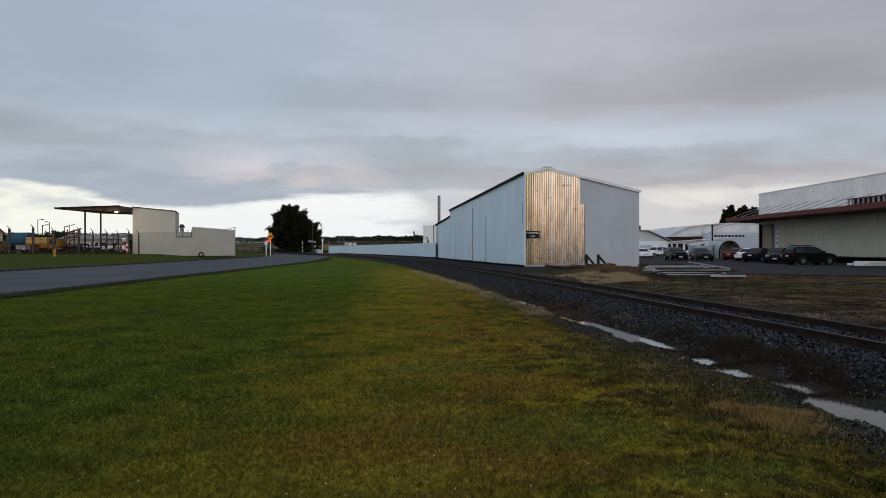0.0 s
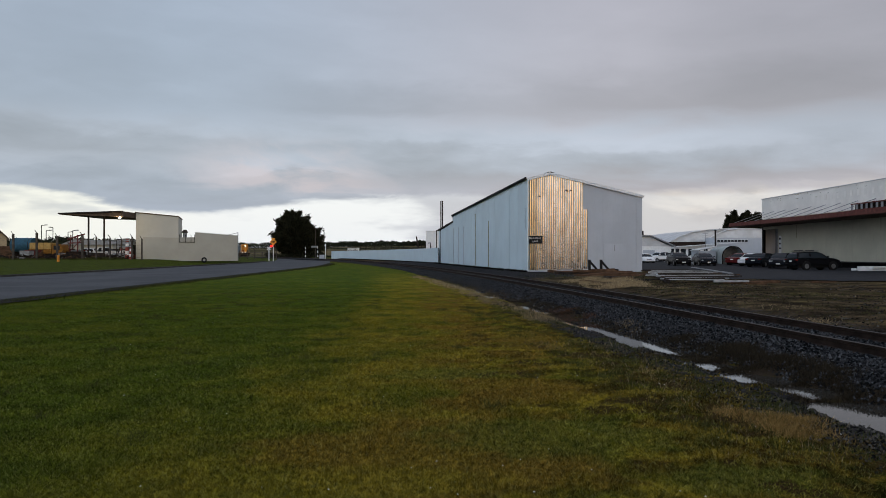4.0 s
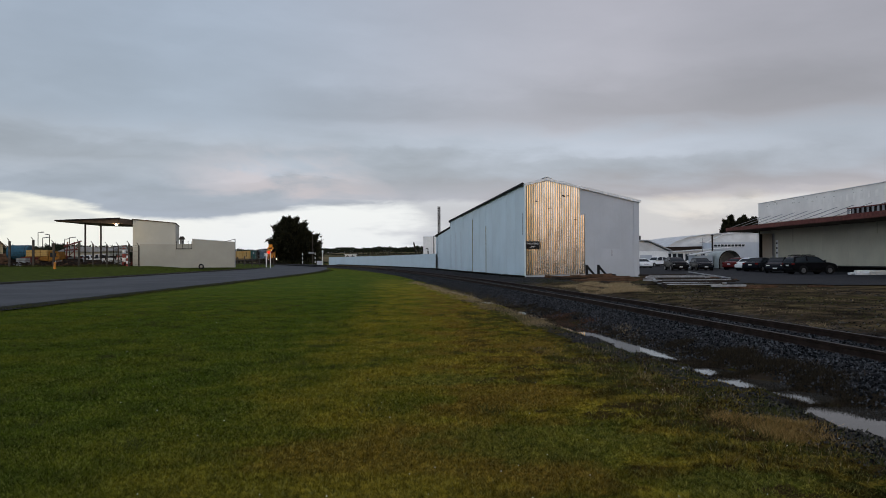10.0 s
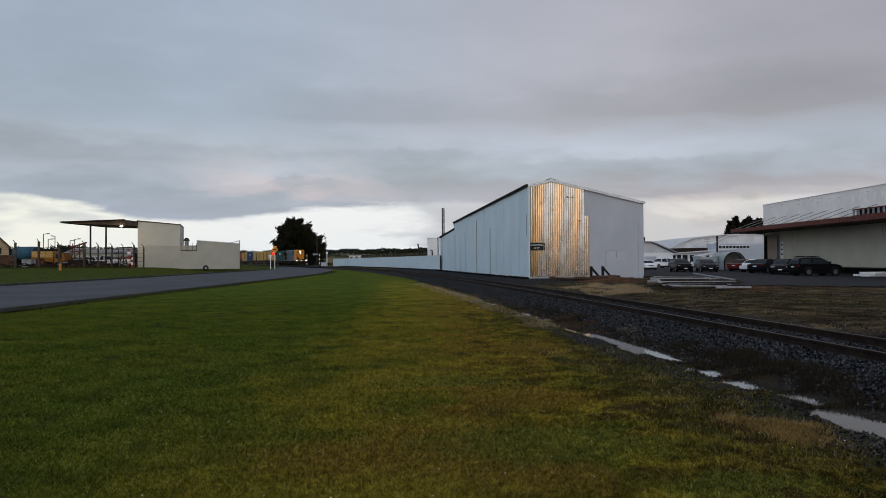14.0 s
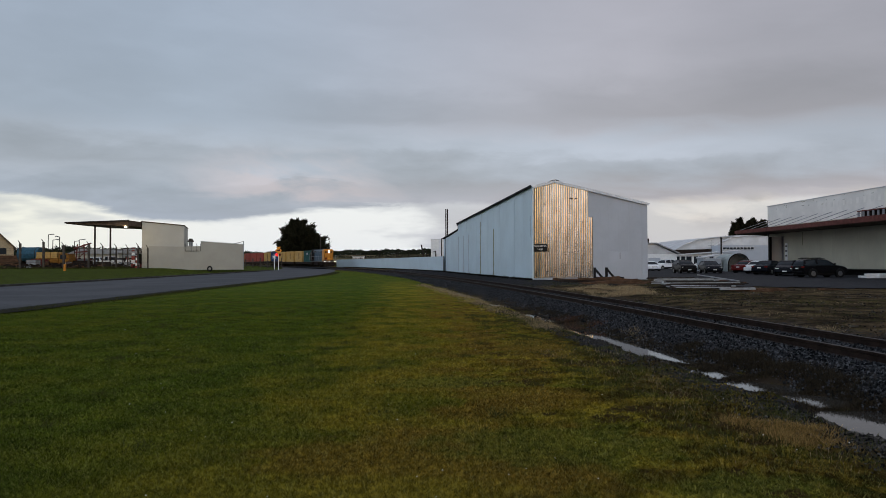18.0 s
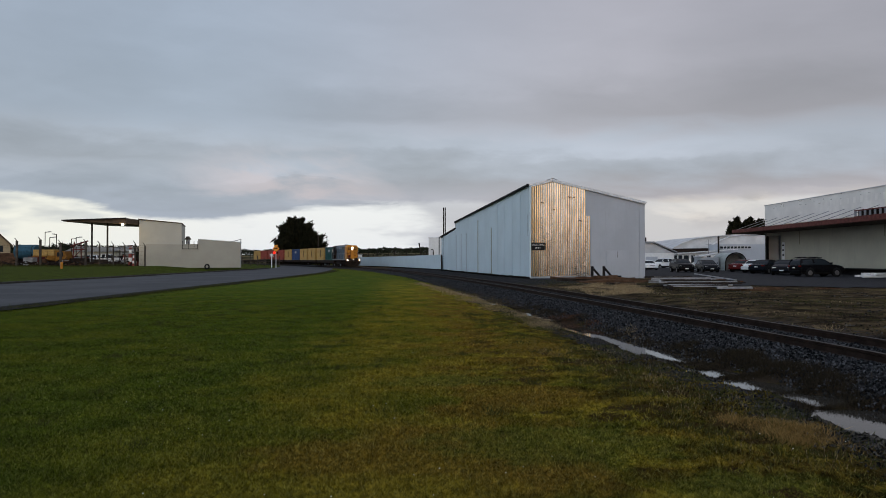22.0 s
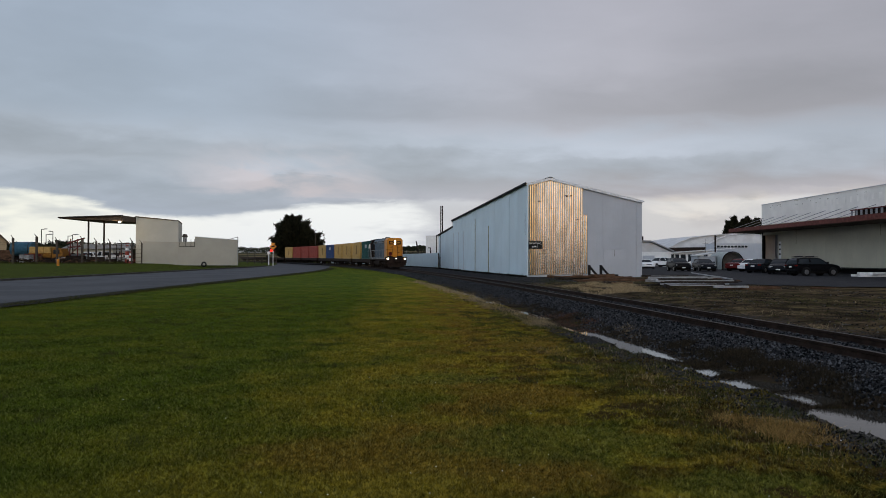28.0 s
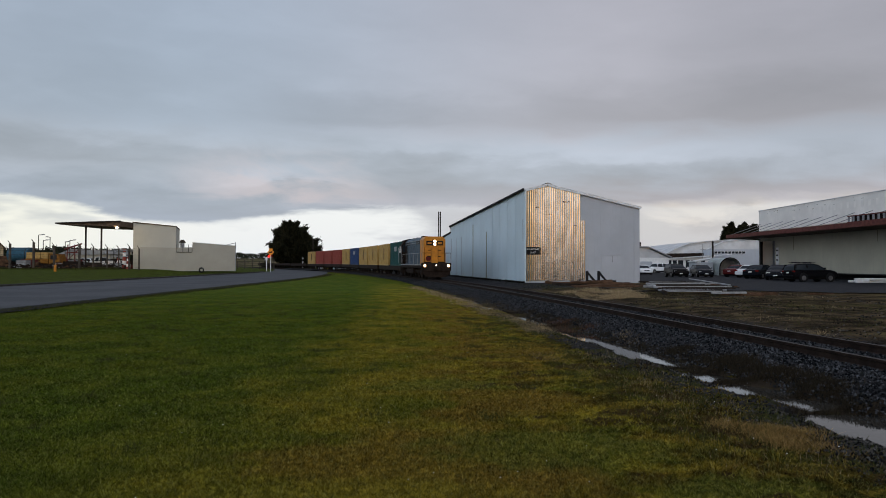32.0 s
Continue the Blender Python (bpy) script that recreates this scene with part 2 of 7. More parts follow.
    if blades:
        r = w.n("ShaderNodeNewGeometry").outputs["Random Per Island"]
        col = w.mix(1.0, col, w.mix(even, w.mix(r, (0.42, 0.44, 0.42), (1.55, 1.50, 1.40)), (1.12, 1.12, 1.08)), "MULTIPLY")
        # highlights put into the colour: some blades paled at random, less far off
        col = w.mix(w.m("MULTIPLY", w.m("POWER", r, 5.0), w.m("SUBTRACT", 0.55, w.m("MULTIPLY", even, 0.6))), col, (0.25, 0.245, 0.085))
    return col, mid, small, tiny


def m_ground():
    def paint(w, bsdf):
        col, mid, small, tiny = grass_colour(w, False)
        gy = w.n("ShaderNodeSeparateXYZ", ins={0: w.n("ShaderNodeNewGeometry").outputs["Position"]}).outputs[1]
        # turf base colour darker close by, nearly full strength from 40 m on
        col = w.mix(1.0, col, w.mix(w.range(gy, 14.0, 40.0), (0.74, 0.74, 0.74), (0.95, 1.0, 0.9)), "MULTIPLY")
        rough_land = w.n("ShaderNodeAttribute", attribute_name="rough").outputs["Fac"]
        gravel = w.n("ShaderNodeAttribute", attribute_name="gravel").outputs["Fac"]
        mud = w.n("ShaderNodeAttribute", attribute_name="mud").outputs["Fac"]
        far = w.n("ShaderNodeAttribute", attribute_name="field").outputs["Fac"]
        p = w.n("ShaderNodeNewGeometry").outputs["Position"]
        stone = w.n("ShaderNodeTexVoronoi", ins={"Vector": p, "Scale": 26.0})
        grit = w.mix(w.range(stone.outputs["Color"], 0.0, 1.0), (0.010, 0.010, 0.011), (0.048, 0.047, 0.050))
        dry = w.mix(w.range(mid, 0.34, 0.62), (0.018, 0.013, 0.009), (0.080, 0.060, 0.036))
        dry = w.mix(w.range(small, 0.5, 0.68), dry, (0.030, 0.031, 0.012))
        dry = w.mix(w.range(w.noise(p, 0.55, 4, 0.6), 0.50, 0.66), dry, w.mix(small, (0.042, 0.040, 0.014), (0.105, 0.082, 0.040)))
        dry = w.mix(1.0, dry, w.mix(w.range(w.noise(p, 0.9, 5, 0.65), 0.38, 0.62), (0.42, 0.38, 0.36), (1.45, 1.35, 1.25)), "MULTIPLY")
        edge = w.m("ADD", w.m("MULTIPLY", w.m("SUBTRACT", small, 0.5), 0.9), w.m("MULTIPLY", w.m("SUBTRACT", mid, 0.5), 0.8))
        col = w.mix(w.range(w.m("ADD", rough_land, edge), 0.35, 0.65), col, dry)
        col = w.mix(w.range(w.m("ADD", gravel, edge), 0.35, 0.65), col, grit)
        col = w.mix(w.range(w.m("ADD", mud, edge), 0.40, 0.60), col, w.mix(tiny, (0.018, 0.014, 0.010), (0.045, 0.034, 0.024)))
        fields = w.mix(w.range(w.noise(w.mapping(p, (0.006, 0.02, 1)), 1.0, 4), 0.42, 0.58), (0.036, 0.036, 0.014), (0.135, 0.105, 0.055))
        col = w.mix(far, col, fields)
        bare = w.n("ShaderNodeAttribute", attribute_name="bare").outputs["Fac"]
        col = w.mix(w.range(w.m("ADD", bare, w.m("MULTIPLY", edge, 0.5)), 0.25, 0.8), col, w.mix(w.range(tiny, 0.35, 0.65), (0.010, 0.008, 0.003), (0.060, 0.038, 0.012)))
        w.put(bsdf.inputs["Base Color"], col)
        w.put(bsdf.inputs["Roughness"], 0.95)
        bump(w, bsdf, w.m("ADD", w.m("MULTIPLY", tiny, 0.5), w.m("ADD", small, w.m("MULTIPLY", stone.outputs["Distance"], gravel))), 0.9, 0.05)
    return material("turf_and_soil", paint, 0.95, spec=0.02)


def m_blades():
    def paint(w, bsdf):
        col, *_ = grass_colour(w, True)
        w.put(bsdf.inputs["Base Color"], col)
    return material("grass_blades", paint, 0.9, spec=0.02)


def m_asphalt(name, lo, hi, wet=0.0):
    def paint(w, bsdf):
        p = w.n("ShaderNodeNewGeometry").outputs["Position"]
        a, b, g = w.noise(p, 0.25, 4), w.noise(p, 2.2, 4), w.noise(p, 90.0, 2)
        col = w.mix(w.range(a, 0.35, 0.65), lo, hi)
        col = w.mix(w.m("MULTIPLY", w.range(b, 0.5, 0.7), 0.5), col, tuple(c * 0.65 for c in lo))
        col = w.mix(w.m("MULTIPLY", g, 0.3), col, tuple(min(1, c * 1.9) for c in hi))
        w.put(bsdf.inputs["Base Color"], col)
        w.put(bsdf.inputs["Roughness"], w.range(a, 0.35, 0.7, 0.88 - wet, 0.94 - wet * 0.4))
        bump(w, bsdf, g, 0.35, 0.01)
    return material(name, paint, 0.9, spec=0.07)


def m_leaf(name, lo, hi):
    def paint(w, bsdf):
        r = w.n("ShaderNodeNewGeometry").outputs["Random Per Island"]
        w.put(bsdf.inputs["Base Color"], w.mix(r, lo, hi))
    return material(name, paint, 0.85, spec=0.04)


def m_stone(name, lo, hi):
    def paint(w, bsdf):
        r = w.n("ShaderNodeNewGeometry").outputs["Random Per Island"]
        p = w.n("ShaderNodeNewGeometry").outputs["Position"]
        g = w.noise(p, 45.0, 4, 0.6)
        w.put(bsdf.inputs["Base Color"], w.mix(w.m("MULTIPLY", g, 0.4), w.mix(w.m("POWER", r, 2.4), lo, hi), tuple(c * 0.5 for c in lo)))
        bump(w, bsdf, g, 0.4, 0.01)
    return material(name, paint, 0.9, spec=0.04)


def m_galvanised():
    """Bare zinc sheet, weathered, mirror-like enough to hold the glow of the sky."""
    def paint(w, bsdf):
        co = w.n("ShaderNodeTexCoord").outputs["Object"]
        rnd = w.n("ShaderNodeObjectInfo").outputs["Random"]
        a = w.noise(w.mapping(co, (3.0, 3.0, 0.7)), 1.0, 5, 0.6)
        g = w.noise(co, 30.0, 4, 0.6)
        col = w.mix(w.range(a, 0.35, 0.7), (0.45, 0.42, 0.37), (0.58, 0.555, 0.51))
        col = w.mix(w.m("MULTIPLY", w.range(g, 0.55, 0.8), 0.10), col, (0.40, 0.30, 0.20))
        w.put(bsdf.inputs["Base Color"], col)
        w.put(bsdf.inputs["Roughness"], w.m("ADD", w.range(a, 0.2, 0.8, 0.165, 0.20), w.m("MULTIPLY", rnd, 0.04)))
    return material("galvanised_sheet", paint, 0.3, 1.0)


def m_water():
    def paint(w, bsdf):
        p = w.n("ShaderNodeNewGeometry").outputs["Position"]
        w.put(bsdf.inputs["Base Color"], (0.03, 0.028, 0.024))
        bump(w, bsdf, w.noise(p, 9.0, 3), 0.06, 0.01)
    return material("ditch_water", paint, 0.03, spec=0.36)


def m_glass(name, tint=(0.02, 0.025, 0.03)):
    def paint(w, bsdf):
        w.put(bsdf.inputs["Base Color"], tint)
    return material(name, paint, 0.08, spec=0.08)


M = {
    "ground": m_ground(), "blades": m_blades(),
    "road": m_asphalt("worn_road_asphalt", (0.038, 0.040, 0.044), (0.068, 0.070, 0.076), 0.05),
    "yard": m_asphalt("yard_asphalt", (0.010, 0.011, 0.013), (0.023, 0.024, 0.027), 0.12),
    "ballast": m_stone("ballast_stone", (0.004, 0.005, 0.006), (0.120, 0.126, 0.140)),
    "gravel": m_stone("bank_gravel", (0.006, 0.006, 0.006), (0.130, 0.122, 0.112)),
    "rail": plain("rusty_rail_steel", (0.030, 0.020, 0.016), 0.75, 0.1, 0.4, 4, 50),
    "railtop": plain("polished_rail_head", (0.052, 0.043, 0.038), 0.6, 0.3, 0.2, 4, 50),
    "sleeper": plain("weathered_sleeper", (0.050, 0.040, 0.032), 0.9, var=0.4, scale=2, grain=20, relief=0.5),
    "kerb": plain("kerb_concrete", (0.065, 0.062, 0.056), 0.9, var=0.35, scale=1.5, grain=30, relief=0.4),
    "soil": plain("near_black_soil", (0.010, 0.009, 0.007), 0.9, var=0.5, scale=1.5, grain=14, relief=0.9),
    "white_wall": plain("white_painted_sheet", (0.495, 0.605, 0.665), 0.5, var=0.07, scale=0.35, grain=6, relief=0.05, dirt=(0.41, 0.48, 0.52)),
    "grey_wall": plain("grey_white_painted_sheet", (0.41, 0.435, 0.475), 0.6, var=0.08, scale=0.4, grain=8, relief=0.05, dirt=(0.34, 0.365, 0.39)),
    "zinc": m_galvanised(),
    "roof": plain("pale_roof_sheet", (0.55, 0.56, 0.57), 0.5, 0.2, 0.15, 0.6, 12),
    "trim": plain("white_barge_trim", (0.72, 0.73, 0.74), 0.5),
    "dark": plain("dark_brown_timber", (0.035, 0.028, 0.024), 0.8, var=0.4, scale=3, grain=25, relief=0.4),
    "black": plain("black_paint", (0.015, 0.015, 0.016), 0.5),
    "stain": plain("lichen_stained_batten", (0.30, 0.29, 0.17), 0.85, var=0.4),
    "cream": plain("cream_painted_wall", (0.56, 0.525, 0.41), 0.8, var=0.10, scale=0.35, grain=9, relief=0.3, dirt=(0.42, 0.40, 0.33)),
    "parapet": plain("weathered_white_parapet", (0.86, 0.83, 0.77), 0.8, var=0.10, scale=0.5, grain=9, relief=0.3, dirt=(0.74, 0.71, 0.65)),
    "redroof": plain("faded_red_fascia", (0.16, 0.055, 0.045), 0.6, var=0.3),
    "render": plain("pale_grey_render", (0.45, 0.435, 0.375), 0.85, var=0.07, scale=0.5, grain=9, relief=0.3),
    "render_dark": plain("dull_grey_render", (0.365, 0.348, 0.295), 0.85, var=0.07, scale=0.5, grain=9, relief=0.3),
    "post": plain("grey_brown_fence_post", (0.085, 0.072, 0.060), 0.9, var=0.35, scale=2, grain=20, relief=0.4),
    "dullred": plain("dull_rusty_red_paint", (0.15, 0.040, 0.035), 0.7, var=0.35),
    "steel": plain("galvanised_post", (0.30, 0.31, 0.32), 0.5, 0.6),
    "brown_sheet": plain("brown_soffit_board", (0.12, 0.085, 0.06), 0.7, var=0.3),
    "glass": m_glass("dark_window_glass"),
    "water": m_water(),
    "bark": plain("dark_bark", (0.045, 0.035, 0.028), 0.95, var=0.5, scale=4, grain=20, relief=0.8),
    "leaf": m_leaf("cypress_foliage", (0.006, 0.007, 0.004), (0.034, 0.034, 0.019)),
    "leaf_far": m_leaf("hedge_foliage", (0.010, 0.014, 0.009), (0.034, 0.040, 0.022)),
    "straw": m_leaf("dead_grass_stems", (0.10, 0.072, 0.036), (0.36, 0.28, 0.165)),
    "bleached": m_leaf("bleached_grass_stems", (0.12, 0.085, 0.045), (0.44, 0.34, 0.20)),
    "mat": m_leaf("matted_yellow_grass", (0.08, 0.048, 0.012), (0.32, 0.21, 0.075)),
    "tuft": m_leaf("rank_grass_stems", (0.020, 0.030, 0.008), (0.075, 0.075, 0.022)),
    "rush": m_leaf("dark_ditch_weeds", (0.012, 0.010, 0.007), (0.042, 0.033, 0.021)),
    "russet": m_leaf("russet_dead_weeds", (0.030, 0.014, 0.009), (0.115, 0.060, 0.036)),
    "petal": plain("white_petals", (0.75, 0.75, 0.70), 0.7),
    "wood": plain("old_brown_timber", (0.105, 0.060, 0.036), 0.85, var=0.4, scale=3, grain=25, relief=0.5),
    "pale_wood": plain("silvered_white_timber", (0.30, 0.305, 0.31), 0.8, var=0.3, scale=2, grain=20, relief=0.4),
    "yellow": plain("faded_yellow_paint", (0.43, 0.265, 0.070), 0.6, var=0.25, dirt=(0.27, 0.16, 0.06)),
    "loco_yellow": plain("locomotive_yellow_paint", (0.60, 0.220, 0.006), 0.5, var=0.25, scale=1.6, dirt=(0.24, 0.095, 0.012)),
    "red": plain("faded_red_paint", (0.28, 0.065, 0.05), 0.6, var=0.25, dirt=(0.18, 0.05, 0.04)),
    "teal": plain("dark_teal_paint", (0.022, 0.075, 0.072), 0.6, var=0.2),
    "blue": plain("dull_blue_paint", (0.03, 0.06, 0.15), 0.6, var=0.2),
    "loco_blue": plain("grey_blue_locomotive_paint", (0.070, 0.110, 0.150), 0.5, var=0.35, dirt=(0.03, 0.035, 0.04)),
    "frame": plain("grimy_underframe", (0.028, 0.019, 0.015), 0.8, var=0.4),
    "rubber": plain("tyre_rubber", (0.018, 0.018, 0.019), 0.9),
    "rim": plain("alloy_rim", (0.22, 0.22, 0.23), 0.35, 0.8),
    "white": plain("white_paint", (0.78, 0.78, 0.77), 0.5, var=0.08),
    "orange": plain("orange_yellow_sign_face", (0.80, 0.30, 0.02), 0.45, var=0.08),
    "carwhite": plain("white_car_paint", (0.70, 0.71, 0.72), 0.22, var=0.04, grain=200, relief=0.0, spec=0.3),
    "carblack": plain("black_car_paint", (0.006, 0.006, 0.007), 0.3, var=0.1, grain=200, relief=0.0, spec=0.04),
    "carblue": plain("dark_blue_grey_car_paint", (0.007, 0.009, 0.013), 0.3, var=0.1, grain=200, relief=0.0, spec=0.05),
    "caryellow": plain("yellow_green_car_paint", (0.30, 0.33, 0.06), 0.3, var=0.05, grain=200, relief=0.0, spec=0.2),
    "carred": plain("red_car_paint", (0.095, 0.012, 0.012), 0.3, var=0.06, grain=200, relief=0.0, spec=0.12),
    "lens": m_glass("lamp_lens", (0.6, 0.6, 0.58)),
    "taillens": m_glass("red_lamp_lens", (0.12, 0.008, 0.006)),
    "head_glow": glowing("lit_headlamp", (1.0, 0.86, 0.62), 14.0),
    # amber glow for rings added round the lamps as their halo
    "ring_glow": glowing("lamp_halo_ring", (1.0, 0.50, 0.16), 1.1),
    "ditch_glow": glowing("lit_ditch_lamp", (1.0, 0.90, 0.72), 10.0),
    "red_glow": glowing("lit_red_signal", (1.0, 0.012, 0.006), 5.0),
    "lamp_glow": glowing("lit_canopy_lamp", (1.0, 0.84, 0.58), 12.0),
}

# ---- mesh helpers ----


def part(name, bm, mat, parent=None, label="", smooth=False):
    """Link a bmesh as one mesh object, under a thing or a part if given."""
    me = bpy.data.meshes.new(name)
    bm.to_mesh(me)
    bm.free()
    me.materials.append(M[mat] if isinstance(mat, str) else mat)
    if smooth:
        me.shade_smooth()
    ob = new(name, me)
    ob.parent = parent
    if label:
        ob["label"] = label
    return ob


def thing(name, label, category, m=None, group="", kind=""):
    ob = new(name)
    ob.empty_display_size = 0.2
    if m is not None:
        ob.matrix_world = m
    return tagged(ob, label, category, group, kind)


def box(bm, x0, x1, y0, y1, z0, z1, bev=0.0, m=None):
    made = bmesh.ops.create_cube(bm, size=1.0, matrix=Matrix.Translation(((x0 + x1) / 2, (y0 + y1) / 2, (z0 + z1) / 2)) @ Matrix.Diagonal((x1 - x0, y1 - y0, z1 - z0, 1)))
    vs = made["verts"]
    if bev > 0:
        es = list({e for v in vs for e in v.link_edges})
        vs = list({v for f in bmesh.ops.bevel(bm, geom=es, offset=bev, segments=1, affect="EDGES")["faces"] for v in f.verts})
    if m is not None:
        bmesh.ops.transform(bm, matrix=m, verts=list({v for f in {f for v in vs for f in v.link_faces} for v in f.verts}))
    return bm


def boxed(x0, x1, y0, y1, z0, z1, bev=0.0, m=None):
    return box(bmesh.new(), x0, x1, y0, y1, z0, z1, bev, m)


def rod(bm, a, b, r, seg=8, r2=None):
    a, b = Vector(a), Vector(b)
    d = b - a
    m = Matrix.Translation((a + b) / 2) @ d.to_track_quat("Z", "Y").to_matrix().to_4x4()
    bmesh.ops.create_cone(bm, cap_ends=True, segments=seg, radius1=r, radius2=r if r2 is None else r2, depth=d.length, matrix=m)
    return bm


def rodded(a, b, r, seg=8, r2=None):
    return rod(bmesh.new(), a, b, r, seg, r2)


def prism(pts, axis, a, b):
    """Extrude an outline: pts are (u, v); axis 'x' has outline in y,z; 'y' in x,z; 'z' in x,y."""
    bm = bmesh.new()
    put = {"x": lambda u, v, w: (w, u, v), "y": lambda u, v, w: (u, w, v), "z": lambda u, v, w: (u, v, w)}[axis]
    lo = [bm.verts.new(put(u, v, a)) for u, v in pts]
    hi = [bm.verts.new(put(u, v, b)) for u, v in pts]
    n = len(pts)
    bm.faces.new(lo), bm.faces.new(hi[::-1])
    for i in range(n):
        bm.faces.new((lo[i], hi[i], hi[(i + 1) % n], lo[(i + 1) % n]))
    bmesh.ops.recalc_face_normals(bm, faces=bm.faces)
    return bm


def raw(name, verts, faces, mat, parent=None, label="", smooth=False):
    me = bpy.data.meshes.new(name)
    me.from_pydata(verts if isinstance(verts, list) else verts.tolist(), [], faces if isinstance(faces, list) else faces.tolist())
    me.materials.append(M[mat] if isinstance(mat, str) else mat)
    if smooth:
        me.shade_smooth()
    ob = new(name, me)
    ob.parent = parent
    if label:
        ob["label"] = label
    return ob


# ---- the plan: track curve and ground ----
C3, C2, C1, C0, Y_STRAIGHT = -2.75e-06, -6.86e-04, -0.0979, 7.172, 165.0


def track_x(y):
    """Centre line of the railway; y may be an array."""
    yc = np.minimum(y, Y_STRAIGHT)
    x = ((C3 * yc + C2) * yc + C1) * yc + C0
    k = (3 * C3 * Y_STRAIGHT + 2 * C2) * Y_STRAIGHT + C1
    return x + k * (np.asarray(y) - yc)


_ty = np.linspace(-60, 420, 9601)
_tx = track_x(_ty)
_ts = np.concatenate([[0], np.cumsum(np.hypot(np.diff(_tx), np.diff(_ty)))])
_ts -= np.interp(-20.0, _ty, _ts)


def lift(y):
    """The land rises gently away from the camera."""
    return 0.0018 * np.clip(np.asarray(y, float) - 60.0, 0, 120)


def track_at(s):
    """Place on the rails at arc length s, and its heading towards the camera's side."""
    y = np.interp(s, _ts, _ty)
    x = float(track_x(y))
    e = 0.05
    dx = float(track_x(y - e)) - float(track_x(y + e))
    return Vector((x, float(y), 0.305 + float(lift(y)))), Vector((dx, -2 * e, 0)).normalized()


def track_off(x, y):
    """Signed distance from the centre line, negative on the camera's side."""
    k = (track_x(y + 0.1) - track_x(y - 0.1)) / 0.2
    return (x - track_x(y)) / np.sqrt(1 + k * k)


def road_edges(y):
    """Near and far edge of the road: straight, then bending to the level crossing."""
    b = np.clip((np.asarray(y, float) - 72.0) / 50.0, 0, None)
    near = -14.2 - 6.4 * b ** 1.6
    c = np.clip((np.asarray(y, float) - 100.0) / 50.0, 0, None)
    far = -27.8 - 8.6 * c ** 1.5
    return near, far


def step(v, a, b):
    q = np.clip((v - a) / (b - a), 0, 1)
    return q * q * (3 - 2 * q)


def gentle(x, y):
    """Low swells of the turf."""
    return 0.03 * np.sin(x * 0.9 + 1.3) * np.sin(y * 0.55) + 0.02 * np.sin(x * 2.3 + y * 1.7)


RUB = np.random.default_rng(77).uniform(0, 1, (512, 512))


def value(x, y, cell, shift=0.0):
    """Soft random field of the given cell size, 0 to 1."""
    u, v = (x / cell + 200 + shift) % 510, (y / cell + 31 + shift) % 510
    i, j = u.astype(int), v.astype(int)
    a, b = u - i, v - j
    a, b = a * a * (3 - 2 * a), b * b * (3 - 2 * b)
    return (RUB[i, j] * (1 - a) + RUB[i + 1, j] * a) * (1 - b) + (RUB[i, j + 1] * (1 - a) + RUB[i + 1, j + 1] * a) * b


def bare_earth(x, y):
    """Worn hollows in the turf: none by the road, many along the ditch."""
    x, y = np.asarray(x, float), np.asarray(y, float)
    d = track_off(x, y)
    f = 0.40 * value(x, y, 0.55) + 0.35 * value(x, y, 0.27, 7.3) + 0.25 * value(x, y, 0.17, 3.1)
    amount = 0.11 * step(d, -6.6, -4.2)
    return step(f, 0.62 - amount, 0.80 - amount) * step(-d, 1.6, 2.4) * step(d, -7.4, -5.4) * (1 - 0.6 * step(y, 8, 14)) * step(y, 2.6, 3.4)


def ground_z(x, y):
    x, y = np.asarray(x, float), np.asarray(y, float)
    near, far = road_edges(y)
    z = lift(y) + 0.3 * gentle(x, y) * step(np.abs(x), 0.0, 2.0) * step(-y, -60, -30) * 0.6
    # bank behind the road up to the yard
    z = z + 0.66 * step(far - x, 1.0, 11.0) * step(y, 40, 86) * (1 - 0.75 * step(y, 105, 150))
    # right of the rails the land lies a little higher
    d = track_off(x, y)
    z = z + 0.17 * step(d, 1.2, 4.0)
    # ditch on the camera's side
    wob = 0.25 * np.sin(y * 0.8) + 0.15 * np.sin(y * 2.1 + 1)
    dd = np.abs(d + 2.26 + 0.3 * wob)
    lump = 0.5 * np.sin(x * 5.3 + 2.2 * np.sin(y * 1.9)) * np.sin(y * 4.1 + 1.5 * np.sin(x * 3.3)) + 0.5 * np.sin(x * 11.0 + y * 3.0) * np.sin(y * 9.0 - x * 4.0)
    near_ditch = (1 - step(np.abs(d + 2.7), 0.8, 2.0)) * step(-y, -62, -40)
    z = z - 0.17 * (1 - step(dd, 0.15, 0.82)) * step(-y, -62, -48) + 0.035 * lump * near_ditch
    # wider hollow that holds the nearest pool
    z = z - 0.15 * (1 - step(np.abs(d + 2.18), 0.44, 0.70)) * step(-y, -7.7, -7.3) * step(y, 2.5, 3.5)
    # sills that part the pools
    for yc, wd, up in ((7.62, 0.13, 0.115), (8.42, 0.16, 0.088), (9.42, 0.34, 0.095), (10.6, 0.5, 0.09), (18.0, 0.5, 0.085), (22.6, 0.4, 0.085), (27.8, 0.6, 0.085)):
        z = z + up * np.exp(-((y - yc) / wd) ** 2) * (1 - step(np.abs(d + 2.25), 0.5, 1.1))
    # ballast bed
    bed = step(d, -1.64, -1.02) * step(-d, -1.95, -1.25)
    z = z + 0.17 * bed
    # road cut into the turf
    cut = step(x, far - 0.05, far + 0.05) * step(-x, -near - 0.05, -near + 0.05)
    z = z - 0.06 * cut * (1 - bed)
    # rising country beyond
    z = z + 0.0125 * np.clip(y - 230, 0, 1000) * (1 + 0.25 * np.sin(x * 0.006 + 1.0)) * step(y, 230, 420)
    return z


